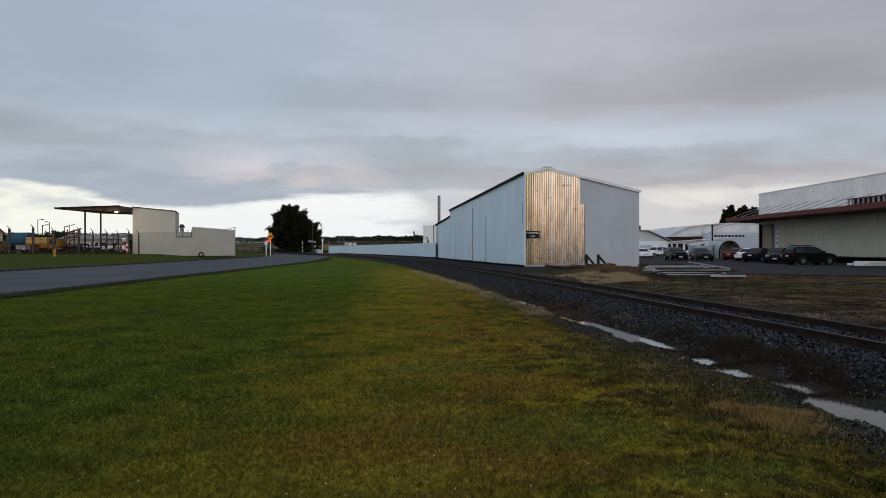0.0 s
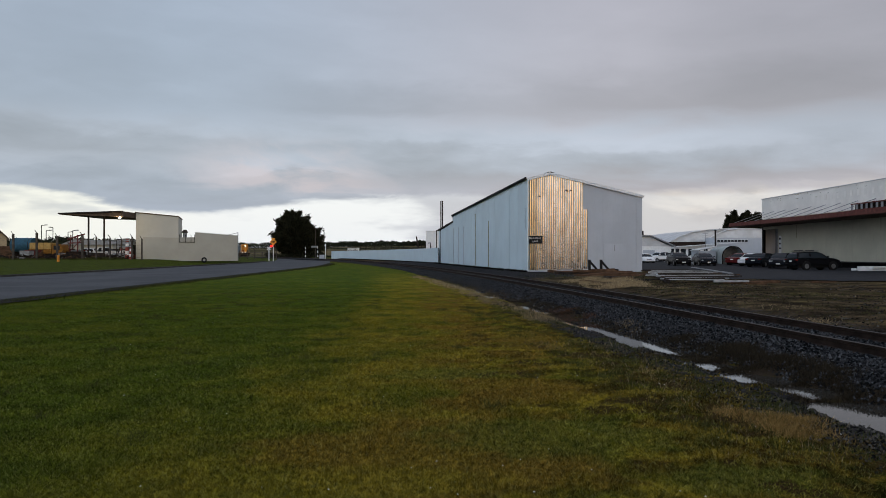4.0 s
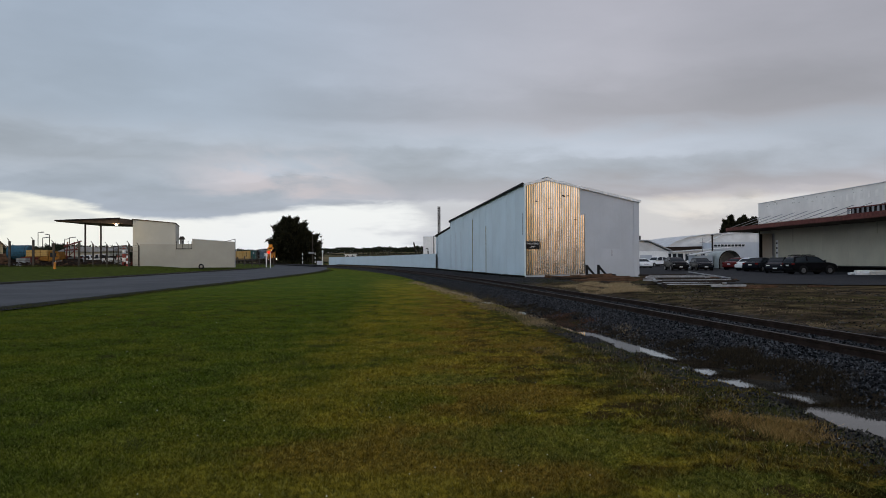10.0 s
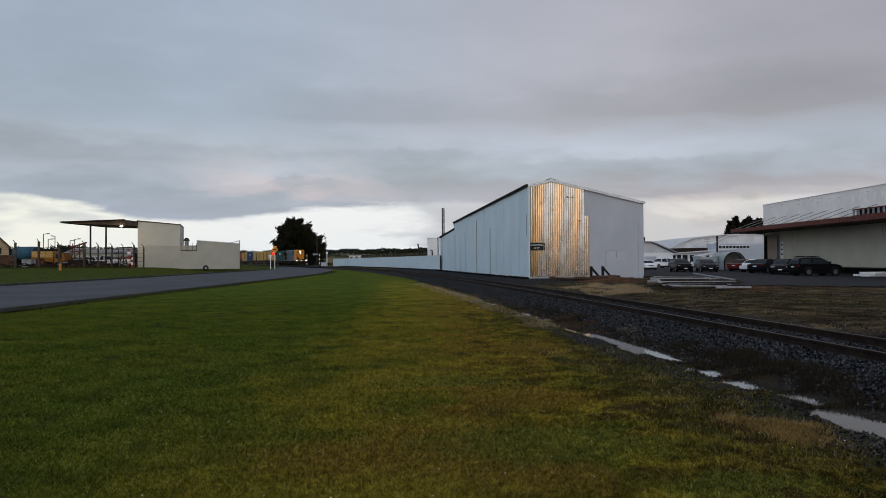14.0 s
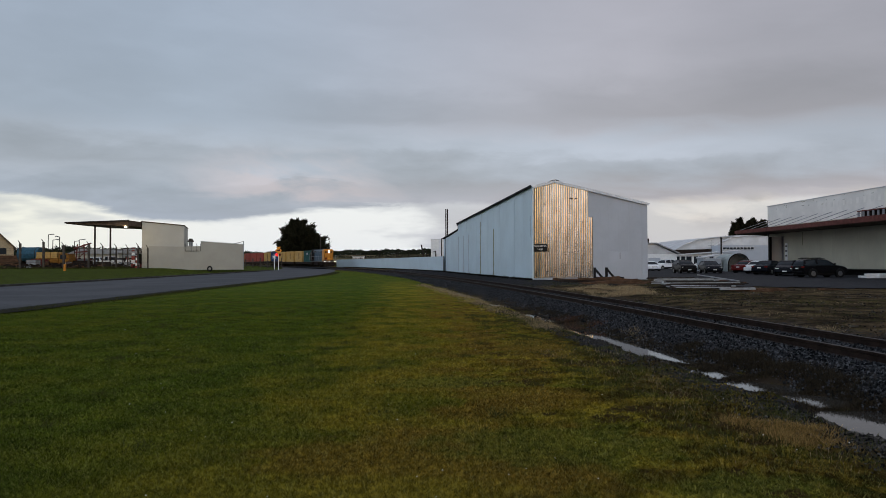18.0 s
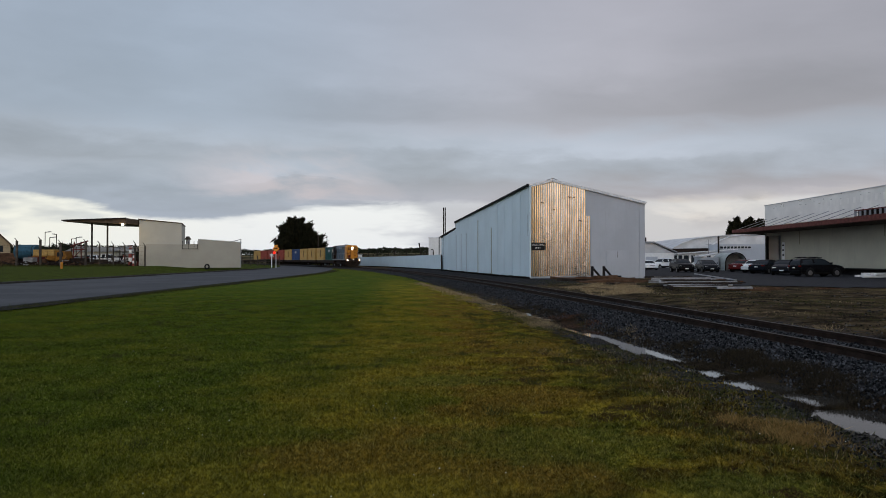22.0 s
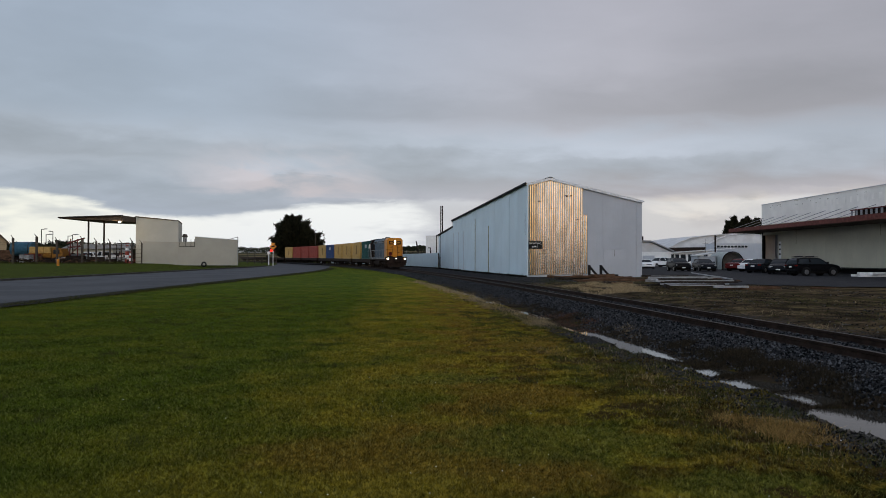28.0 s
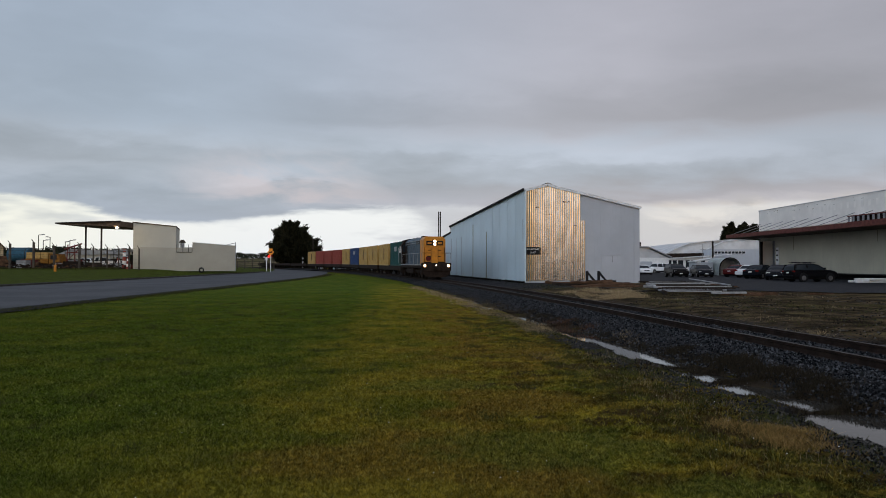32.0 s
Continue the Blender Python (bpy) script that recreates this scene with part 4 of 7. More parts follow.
# ---- warehouse ----
def warehouse():
    wh = thing("warehouse", "long cream warehouse with white parapet and red-edged loading canopy", "warehouse")
    X, Y0, Y1 = 35.0, 24.0, 77.0
    # wall of bays; the far bay is an open dark doorway
    bays = [(24, 30), (30, 36), (36, 42), (42, 48), (48, 52.2), (52.2, 55.2), (55.2, 60), (60, 66), (66, 73.4)]
    for i, (a, b) in enumerate(bays):
        part("wall_panel", boxed(X + 0.004 * (i % 2), X + 0.25, a + 0.003, b - 0.003, 0.74, 5.2), "cream", wh)
    part("parapet", boxed(X - 0.04, X + 0.25, Y0, Y1, 5.2, 7.40), "parapet", wh, "weathered white parapet")
    # ghost of old raised lettering, painted over
    for i in range(15):
        y = 65.3 - 1.02 * i
        part("letter_bar", boxed(X - 0.056, X - 0.038, y - 0.36, y, 6.38, 6.90, 0.006), "parapet", wh, "raised plain bar under white paint")
    part("coping", boxed(X - 0.09, X + 0.3, Y0, Y1 + 0.05, 7.40, 7.47), "roof", wh)
    # shade below the dock is put in as black on this recessed face
    part("plinth", boxed(X + 0.5, X + 0.7, Y0, Y1, 0.15, 0.76), "black", wh, "recessed face under the dock, coloured black for its shade")
    part("doorway", boxed(X + 1.4, X + 1.5, 73.4, 77.0, 0.2, 5.2), "steel", wh, "dull grey loading door set back")
    part("door_jamb", boxed(X - 0.02, X + 0.25, 76.75, 77.0, 0.2, 5.2), "black", wh)
    part("lintel", boxed(X, X + 0.25, 73.4, 76.75, 4.05, 5.2), "cream", wh)
    part("end_wall", boxed(X, 60, 76.9, 77.1, 0.2, 7.3), "parapet", wh)
    part("roof", boxed(X + 0.25, 60, Y0, Y1, 6.9, 7.0), "roof", wh)
    for i, (a, b) in enumerate(bays):
        if i in (4, 5, 6, 7):
            part("joint_strip", boxed(X - 0.008, X, a - 0.05, a + 0.05, 0.74, 4.36), "cream", wh)
    part("notice", boxed(X - 0.04, X - 0.005, 72.6, 73.1, 1.4, 3.3), "white", wh, "narrow white notice board")
    for z in (1.9, 2.4, 2.9):
        part("notice_mark", boxed(X - 0.05, X - 0.041, 72.68, 73.02, z, z + 0.16), "black", wh)
    # flaking paint and streaks along the parapet
    rng = random.Random(6)
    for i in range(34):
        y = rng.uniform(40, 76.5)
        w, h = rng.uniform(0.06, 0.4), rng.uniform(0.03, 0.09)
        z = 7.40 - h - (rng.random() ** 2) * 0.9
        part("flaked_patch", boxed(X - 0.046, X - 0.038, y, y + w, z, z + h), rng.choice(["cream", "render_dark", "render"]), wh)
    for y, w, z0 in ((50.4, 0.10, 2.6), (56.0, 0.07, 3.4), (69.5, 0.08, 3.0)):
        part("rust_streak", boxed(X - 0.006, X + 0.002, y, y + w, z0, 4.3), "stain", wh)
    part("roller_door", boxed(X - 0.012, X, 60.2, 64.2, 0.78, 3.6, 0.004), "cream", wh, "plain cream roller door")
    part("dock_edge", boxed(X - 0.25, X + 0.3, Y0, 73.3, 0.66, 0.76, 0.02), "kerb", wh)
    # canopy
    ca = thing("loading_canopy", "broad loading canopy with faded red fascia hung from steel ties", "canopy")
    part("deck", boxed(31.5, 35.0, Y0, 77.2, 4.50, 4.58), "brown_sheet", ca)
    part("fascia", boxed(31.42, 31.5, Y0, 77.25, 4.40, 4.74), "redroof", ca)
    part("fascia", boxed(31.5, 35.0, 77.2, 77.27, 4.40, 4.74), "redroof", ca)
    part("roof_sheet", prism([(31.45, 4.745), (34.98, 4.60), (34.98, 4.65), (31.45, 4.78)], "y", Y0, 77.24), "redroof", ca)
    y = 76.9
    while y > 26:
        part("tie_rod", rodded((31.7, y - 0.3, 4.78), (35.0, y - 0.3, 5.95), 0.025, 6), "steel", ca)
        part("rafter", boxed(31.5, 35.0, y - 0.05, y + 0.05, 4.38, 4.50), "brown_sheet", ca)
        y -= 2.5
    part("soffit_board", boxed(31.52, 34.9, Y0, 77.1, 4.36, 4.378), "brown_sheet", ca)
    ra = thing("canopy_rack", "slatted rack with pale bars standing on the canopy edge", "rack")
    part("rail", boxed(31.55, 31.63, 44.0, 54.3, 5.25, 5.33), "redroof", ra)
    part("rail", boxed(31.55, 31.63, 44.0, 54.3, 4.79, 4.85), "redroof", ra)
    # dark board added behind the bars for the rack's shaded inside
    part("back_board", boxed(31.9, 31.95, 44.0, 54.3, 4.79, 5.30), "dark", ra)
    part("top_board", boxed(31.64, 31.95, 44.0, 54.3, 5.27, 5.33), "redroof", ra)
    y = 44.1
    while y < 54.3:
        part("bar", boxed(31.57, 31.61, y, y + 0.24, 4.86, 5.24), "pale_wood", ra)
        y += 0.62


warehouse()


# ---- wash-down building over the road ----
def depot():
    de = thing("depot_building", "pale rendered depot with a tall bay and lower walls", "building")
    part("low_wall", prism([(-39.3, 0.45), (-35.0, 0.45), (-35.0, 3.52), (-39.3, 3.58)], "y", 90.0, 90.3), "render_dark", de)
    part("low_wall", prism([(-35.0, 0.45), (-27.4, 0.45), (-27.4, 3.82), (-32.9, 4.22), (-32.9, 3.6), (-35.0, 3.55)], "y", 89.96, 90.3), "render_dark", de)
    part("side_wall", boxed(-27.7, -27.4, 90.3, 101, 0.45, 3.82), "render_dark", de)
    part("tall_wall", prism([(-40.3, 0.45), (-35.05, 0.45), (-35.05, 6.35), (-40.3, 6.78)], "y", 91.6, 91.9), "render", de)
    part("side_wall", boxed(-40.3, -40.0, 91.9, 101, 0.45, 6.75), "render_dark", de)
    part("side_wall", boxed(-35.35, -35.05, 91.9, 101, 0.45, 6.3), "render", de)
    part("back_wall", boxed(-40.3, -27.4, 101, 101.3, 0.45, 3.8), "render_dark", de)
    part("roof_edge", prism([(-40.4, 6.80), (-35.0, 6.36), (-35.0, 6.46), (-40.4, 6.92)], "y", 91.5, 101), "brown_sheet", de)
    part("wall_cap", prism([(-32.95, 4.22), (-27.35, 3.82), (-27.35, 3.90), (-32.95, 4.30)], "y", 89.92, 90.34), "trim", de)
    cowl = part("vent_cowl", rodded((-34.3, 93, 3.5), (-34.3, 93, 4.25), 0.28, 10), "steel", de, "grey vent cowl")
    part("cowl_cap", rodded((-34.3, 93, 4.25), (-34.3, 93, 4.68), 0.46, 14, 0.20), "post", cowl)
    for x in (-34.85, -34.1, -33.4, -32.95):
        part("gate_bar", rodded((x, 89.9, 2.9), (x, 89.9, 3.95), 0.03, 6), "dark", de)
    part("gate_bar", rodded((-34.85, 89.9, 2.95), (-32.95, 89.9, 2.95), 0.03, 6), "dark", de)
    part("post", rodded((-27.45, 89.9, 0.5), (-27.45, 89.9, 4.3), 0.05, 8), "steel", de)
    part("brace", rodded((-29.0, 89.95, 3.85), (-27.45, 89.9, 4.25), 0.04, 6), "steel", de)
    de.matrix_basis = Matrix.Translation((-39.6, 90, 0)) @ pose(0, 0, 0, 0, 0, 18) @ Matrix.Translation((39.6, -90, 0))
    ca = thing("depot_canopy", "flat brown-edged canopy on steel posts with a lit lamp", "canopy")
    part("roof", prism([(-48.9, 6.38), (-40.9, 6.12), (-40.9, 6.80), (-48.9, 6.56)], "y", 87.8, 99.5), "brown_sheet", ca)
    part("fascia", prism([(-49.0, 6.44), (-40.8, 6.70), (-40.8, 6.86), (-49.0, 6.60)], "y", 87.6, 87.8), "dark", ca)
    for x, y in ((-45.6, 88.6), (-43.9, 89.2)):
        part("post", boxed(x - 0.08, x + 0.08, y - 0.08, y + 0.08, 0.55, 6.3), "dark", ca)
    la = part("floodlight", boxed(-41.65, -41.25, 88.2, 88.6, 5.90, 6.14, 0.03), "steel", ca)
    part("lens", boxed(-41.60, -41.30, 88.15, 88.199, 5.92, 6.10, 0.02), "lamp_glow", la, "lit warm lens")
    lamp = new("canopy_lamp", bpy.data.lights.new("canopy_lamp", "POINT"))
    lamp.data.energy, lamp.data.color, lamp.data.shadow_soft_size = 220, (1.0, 0.80, 0.52), 0.2
    lamp.location = (-41.45, 87.9, 5.85)


depot()


# ---- train ----
def bogie(parent, y, axles, gap):
    """Side frames, springs and axle boxes, with wheelsets that turn."""
    a = y - gap * (axles - 1) / 2
    b = y + gap * (axles - 1) / 2
    bg = part("bogie", boxed(-0.45, 0.45, y - 0.35, y + 0.35, 0.42, 0.78, 0.04), "frame", parent)
    for sx in (-1, 1):
        part("side_frame", boxed(sx * 0.86 - 0.07, sx * 0.86 + 0.07, a - 0.45, b + 0.45, 0.46, 0.72, 0.04), "frame", bg)
        for i in range(axles):
            yy = a + gap * i
            part("axle_box", boxed(sx * 0.92 - 0.09, sx * 0.92 + 0.09, yy - 0.16, yy + 0.16, 0.32, 0.62, 0.03), "frame", bg)
    for i in range(axles):
        bm = bmesh.new()
        rod(bm, (-0.78, 0, 0), (0.78, 0, 0), 0.07, 8)
        for sx in (-1, 1):
            rod(bm, (sx * 0.50, 0, 0), (sx * 0.61, 0, 0), 0.46, 20)
            rod(bm, (sx * 0.47, 0, 0), (sx * 0.50, 0, 0), 0.49, 20)
            for k in range(4):
                box(bm, sx * 0.615 - 0.01, sx * 0.615 + 0.01, -0.03, 0.03, 0.12, 0.34, 0, pose(0, 0, 0, 90 * k, 0, 0))
        ws = part("wheelset", bm, "frame", bg)
        ws.location = (0, a + gap * i, 0.46)


def locomotive():
    """Long-hood diesel, origin on the rail head under its front face, +y ahead."""
    lo = thing("locomotive", "diesel locomotive with yellow hood end, grey-blue sides and lit headlamps", "locomotive")
    part("underframe", boxed(-1.28, 1.28, -12.2, 0.75, 0.86, 1.18, 0.03), "frame", lo)
    part("fuel_tank", boxed(-1.15, 1.15, -7.4, -4.0, 0.35, 0.86, 0.08), "frame", lo)
    # hood with chamfered shoulders, yellow nose end, blue-grey rest
    out = [(-0.95, 1.18), (0.95, 1.18), (0.95, 3.12), (0.72, 3.36), (-0.72, 3.36), (-0.95, 3.12)]
    hood = part("hood", prism(out, "y", -9.3, -1.6), "loco_blue", lo, "grey-blue hood")
    part("hood_end", prism(out, "y", -1.6, 0.0), "loco_yellow", lo, "yellow hood end")
    for i in range(9):
        y = -8.9 + i * 0.8
        for sx in (-1, 1):
            part("hood_door", boxed(sx * 0.955 - 0.012, sx * 0.955 + 0.012, y, y + 0.70, 1.35, 2.75, 0.005), "loco_blue", hood)
    for y in (-8.6, -7.4, -3.4, -2.6):
        for sx in (-1, 1):
            part("grille", boxed(sx * 0.96 - 0.015, sx * 0.96 + 0.015, y, y + 0.8, 2.80, 3.08), "black", hood, "dark intake grille")
    for y in (-7.6, -5.6, -3.2):
        part("roof_fan", rodded((0, y, 3.36), (0, y, 3.46), 0.55, 16), "frame", hood)
    part("exhaust", boxed(-0.25, 0.25, -4.8, -4.2, 3.36, 3.56, 0.03), "frame", hood)
    for sx in (-1, 1):
        part("side_stripe", boxed(sx * 0.957 - 0.006, sx * 0.957 + 0.006, -9.2, -1.65, 3.09, 3.14), "pale_wood", hood, "pale stripe under the roof edge")
        part("sooty_panel", boxed(sx * 0.975 - 0.006, sx * 0.975 + 0.006, -9.25, -8.0, 1.25, 2.78), "frame", hood, "sooty dark panel")
        part("hood_side_rail", rodded((sx * 1.0, -9.0, 2.92), (sx * 1.0, -1.8, 2.92), 0.018, 6), "steel", hood)
        part("cab_grab", rodded((sx * 1.34, -9.45, 1.3), (sx * 1.34, -9.45, 2.7), 0.022, 6), "steel", lo)
        part("cab_grab", rodded((sx * 1.34, -11.3, 1.3), (sx * 1.34, -11.3, 2.7), 0.022, 6), "steel", lo)
    # nose details
    nb = part("number_box", boxed(-0.72, 0.72, 0.0, 0.06, 2.66, 3.02, 0.02), "black", lo, "dark number boxes")
    part("number_bar", boxed(-0.62, -0.28, 0.06, 0.075, 2.76, 2.92), "loco_yellow", nb)
    part("number_bar", boxed(0.28, 0.62, 0.06, 0.075, 2.76, 2.92), "loco_yellow", nb)
    hl = part("headlamp_housing", boxed(-0.20, 0.20, 0.03, 0.12, 2.60, 3.12, 0.03), "frame", lo)
    for z in (2.74, 2.98):
        part("headlamp", rodded((0, 0.115, z), (0, 0.15, z), 0.095, 16), "head_glow", hl, "lit headlamp")
        # the halo round the lamp is added as a glowing ring
        part("reflector", rodded((0, 0.115, z), (0, 0.14, z), 0.15, 16), "ring_glow", hl, "glowing amber ring standing for the lamp's halo")
    for x, z in ((-0.45, 2.25), (0.45, 2.25), (-0.45, 1.75), (0.45, 1.75)):
        part("grab_step", boxed(x - 0.12, x + 0.12, 0.0, 0.05, z, z + 0.06), "frame", lo)
    part("end_door", boxed(-0.28, 0.28, 0.0, 0.03, 1.25, 2.45, 0.01), "loco_yellow", lo)
    for x in (-0.31, 0.31):
        part("door_seam", boxed(x - 0.02, x + 0.02, 0.0, 0.02, 1.22, 2.5), "frame", lo)
    part("nose_band", boxed(-0.93, 0.93, 0.0, 0.025, 1.19, 1.38), "frame", lo, "sooty band above the platform")
    for sx in (-1, 1):
        part("corner_grab", rodded((sx * 0.86, 0.05, 1.4), (sx * 0.86, 0.05, 2.5), 0.025, 6), "frame", lo)
    part("badge", rodded((0.55, 0.0, 1.62), (0.55, 0.03, 1.62), 0.22, 14), "carred", lo, "round dark red badge")
    # front platform and beam
    part("headstock", boxed(-1.28, 1.28, 0.65, 0.80, 0.62, 1.28, 0.03), "frame", lo)
    part("cowcatcher", prism([(-1.2, 0.62), (1.2, 0.62), (0.9, 0.16), (-0.9, 0.16)], "y", 0.6, 0.74), "frame", lo)
    part("coupler", boxed(-0.14, 0.14, 0.75, 1.15, 0.70, 0.95, 0.03), "frame", lo)
    for sx in (-1, 1):
        h = part("lamp_box", boxed(sx * 1.02 - 0.14, sx * 1.02 + 0.14, 0.78, 0.90, 0.92, 1.20, 0.02), "frame", lo)
        part("ditch_lamp", rodded((sx * 1.02, 0.90, 1.06), (sx * 1.02, 0.925, 1.06), 0.085, 14), "ditch_glow", h, "lit ditch lamp")
        # glowing ring added as this lamp's halo
        part("reflector", rodded((sx * 1.02, 0.90, 1.06), (sx * 1.02, 0.915, 1.06), 0.13, 14), "ring_glow", h, "glowing amber ring standing for the lamp's halo")
        # handrails along the walkway
        part("handrail", rodded((sx * 1.24, -9.2, 2.05), (sx * 1.24, 0.70, 2.05), 0.018, 6), "steel", lo, "pale handrail")
        for y in (-9.2, -7.2, -5.2, -3.2, -1.2, 0.70):
            part("stanchion", rodded((sx * 1.24, y, 1.15), (sx * 1.24, y, 2.05), 0.016, 6), "steel", lo)
        part("handrail", rodded((sx * 1.24, 0.70, 2.05), (sx * 0.45, 0.70, 2.05), 0.022, 6), "frame", lo)
        part("side_sill", boxed(sx * 1.285 - 0.008, sx * 1.285 + 0.008, -12.1, 0.6, 1.08, 1.17), "pale_wood", lo)
        for y in (0.35, -9.6):
            part("steps", boxed(sx * 1.1 - 0.15, sx * 1.1 + 0.15, y - 0.2, y + 0.2, 0.35, 0.86), "frame", lo)
    part("marker_lamp", rodded((0, 0.80, 1.10), (0, 0.83, 1.10), 0.05, 10), "ditch_glow", lo)
    # cab behind the hood
    cab_out = [(-1.30, 1.18), (1.30, 1.18), (1.30, 2.95), (1.0, 3.35), (0.5, 3.48), (-0.5, 3.48), (-1.0, 3.35), (-1.30, 2.95)]
    cab = part("cab", prism(cab_out, "y", -11.4, -9.3), "frame", lo, "grimy dark cab")
    for sx in (-1, 1):
        part("cab_window", boxed(sx * 1.305 - 0.012, sx * 1.305 + 0.012, -11.0, -9.8, 2.2, 2.85, 0.01), "glass", cab)
        part("front_window", boxed(sx * 1.12 - 0.12, sx * 1.12 + 0.12, -9.30, -9.27, 2.25, 2.9), "glass", cab)
    part("short_hood", boxed(-0.95, 0.95, -12.1, -11.4, 1.18, 2.35, 0.08), "loco_blue", lo)
    bogie(lo, -2.1, 3, 1.55)
    bogie(lo, -9.3, 3, 1.55)
    for ob in lo.children_recursive:
        if ob.name.split(".")[0] != "wheelset":
            ob.data.transform(Matrix.Diagonal((0.92, 1, 1, 1)))
    return lo


def wagon():
    """Container flat wagon, origin under its middle, +y ahead."""
    wa = thing("flat_wagon", "grimy skeletal container flat wagon", "wagon", group="wagons of the train")
    for sx in (-1, 1):
        part("side_sill", boxed(sx * 1.15 - 0.08, sx * 1.15 + 0.08, -7.0, 7.0, 0.55, 1.0, 0.02), "frame", wa)
    part("deck", boxed(-1.2, 1.2, -7.0, 7.0, 0.90, 0.98), "frame", wa)
    part("centre_sill", boxed(-0.25, 0.25, -7.1, 7.1, 0.55, 0.9), "frame", wa)
    for y in (-7.0, 7.0):
        part("headstock", boxed(-1.2, 1.2, y - 0.08, y + 0.08, 0.65, 1.02, 0.02), "frame", wa)
    part("coupler", boxed(-0.1, 0.1, 7.1, 7.45, 0.65, 0.85, 0.02), "frame", wa)
    part("coupler", boxed(-0.1, 0.1, -7.45, -7.1, 0.65, 0.85, 0.02), "frame", wa)
    for y in (-5.2, 5.2):
        bogie(wa, y, 2, 1.7)
    return wa


def container(colour, label, length=6.3, mark=True, logo=None):
    co = thing("shipping_container", label, "container", group="containers on the train")
    h, w, n = 2.28, 1.22, length / 2
    bm = bmesh.new()
    # ribbed long sides
    pitch = 0.28
    cols = []
    k = int(length / pitch) * 4
    shape = [0, 0, 0.035, 0.035]
    for sx in (-1, 1):
        prev = None
        for i in range(k + 1):
            y = -n + 0.08 + (length - 0.16) * i / k
            x = sx * (w - 0.045 + shape[i % 4])
            cur = (bm.verts.new((x, y, 0.12)), bm.verts.new((x, y, h - 0.10)))
            if prev:
                bm.faces.new((prev[0], cur[0], cur[1], prev[1]))
            prev = cur
    box(bm, -w + 0.06, w - 0.06, -n + 0.05, n - 0.05, 0.06, h - 0.03)
    part("shell", bm, colour, co)
    for sx in (-1, 1):
        for sy in (-1, 1):
            part("corner_post", boxed(sx * (w - 0.06) - 0.06, sx * (w - 0.06) + 0.06, sy * (n - 0.06) - 0.06, sy * (n - 0.06) + 0.06, 0, h, 0.01), colour, co)
        part("top_rail", boxed(sx * (w - 0.04) - 0.04, sx * (w - 0.04) + 0.04, -n + 0.12, n - 0.12, h - 0.11, h - 0.002), colour, co)
        part("bottom_rail", boxed(sx * (w - 0.04) - 0.04, sx * (w - 0.04) + 0.04, -n + 0.12, n - 0.12, 0.0, 0.13), colour, co)
        if mark:
            for i in range(5):
                part("mark_bar", boxed(sx * (w + 0.003) - 0.006, sx * (w + 0.003) + 0.006, n * 0.12 - 0.2, n * 0.12 + 0.2, 0.62 + i * 0.25, 0.84 + i * 0.25), "frame", co, "dark upright lettering bar")
        if logo:
            part("logo_patch", boxed(sx * (w + 0.003) - 0.006, sx * (w + 0.003) + 0.006, -n * 0.2, n * 0.25, 1.4, 1.85), logo, co, "pale logo patch")
    for i in range(4):
        x = -0.75 + i * 0.5
        part("lock_rod", rodded((x, n + 0.0, 0.1), (x, n + 0.0, h - 0.1), 0.02, 6), "steel", co)
    return co


# distance of each piece behind the hood face along the rails
CONSIST = [
    ("teal", 13.2, "dark teal shipping container with a small pale logo", False, "pale_wood"),
    ("yellow", 21.0, "faded yellow shipping container with dark upright lettering", True, None),
    ("yellow", 28.9, "faded yellow shipping container with dark upright lettering", True, None),
    ("yellow", 36.2, "faded yellow shipping container with dark upright lettering", True, None),
    ("blue", 43.1, "dull blue shipping container with a pale logo patch", False, "pale_wood"),
    ("yellow", 50.0, "faded yellow shipping container with dark upright lettering", True, None),
    ("red", 57.9, "faded red shipping container", False, None),
    ("red", 65.3, "faded red shipping container", False, None),
    ("red", 72.7, "faded red shipping container", False, None),
    ("yellow", 80.0, "faded yellow shipping container with dark upright lettering", True, None),
]
TRAIN = []


def build_train():
    TRAIN.append((locomotive(), 0.0, 1.8, 9.6, 0.0))
    wa = wagon()
    mids = [17.1, 32.5, 46.8, 61.6, 76.4, 91.4, 106.4, 121.4]
    for i, s in enumerate(mids):
        w = wa if i == 0 else copy_thing(wa, Matrix())
        TRAIN.append((w, s, -5.2, 5.2, 0.0))
    made = {}
    for i, (col, s, label, mark, logo) in enumerate(CONSIST):
        key = (col, mark)
        c = copy_thing(made[key], Matrix()) if key in made else container(col, label, 6.3, mark, logo)
        made.setdefault(key, c)
        wm = min(mids[:5], key=lambda q: abs(q - s))
        TRAIN.append((c, s, wm - s - 5.2, wm - s + 5.2, 0.982))


build_train()



# ---- trees and far country ----
def sprays(centres, size, seed, up=0.35, spread=1.0):
    """Leaf sprays: narrow triangles pointing outwards from each centre's heart."""
    rng = np.random.default_rng(seed)
    pos, out = centres
    n = len(pos)
    d = out + rng.normal(0, 0.55 * spread, (n, 3)) + np.array([0, 0, up])
    d /= np.linalg.norm(d, axis=1)[:, None]
    side = np.cross(d, rng.normal(0, 1, (n, 3)))
    side /= np.linalg.norm(side, axis=1)[:, None] + 1e-6
    ln = size * rng.uniform(0.5, 1.5, (n, 1))
    wd = ln * rng.uniform(0.16, 0.34, (n, 1))
    v = np.stack([pos - side * wd, pos + side * wd, pos + d * ln], 1)
    f = np.arange(n * 3).reshape(n, 3)
    return v.reshape(-1, 3), f


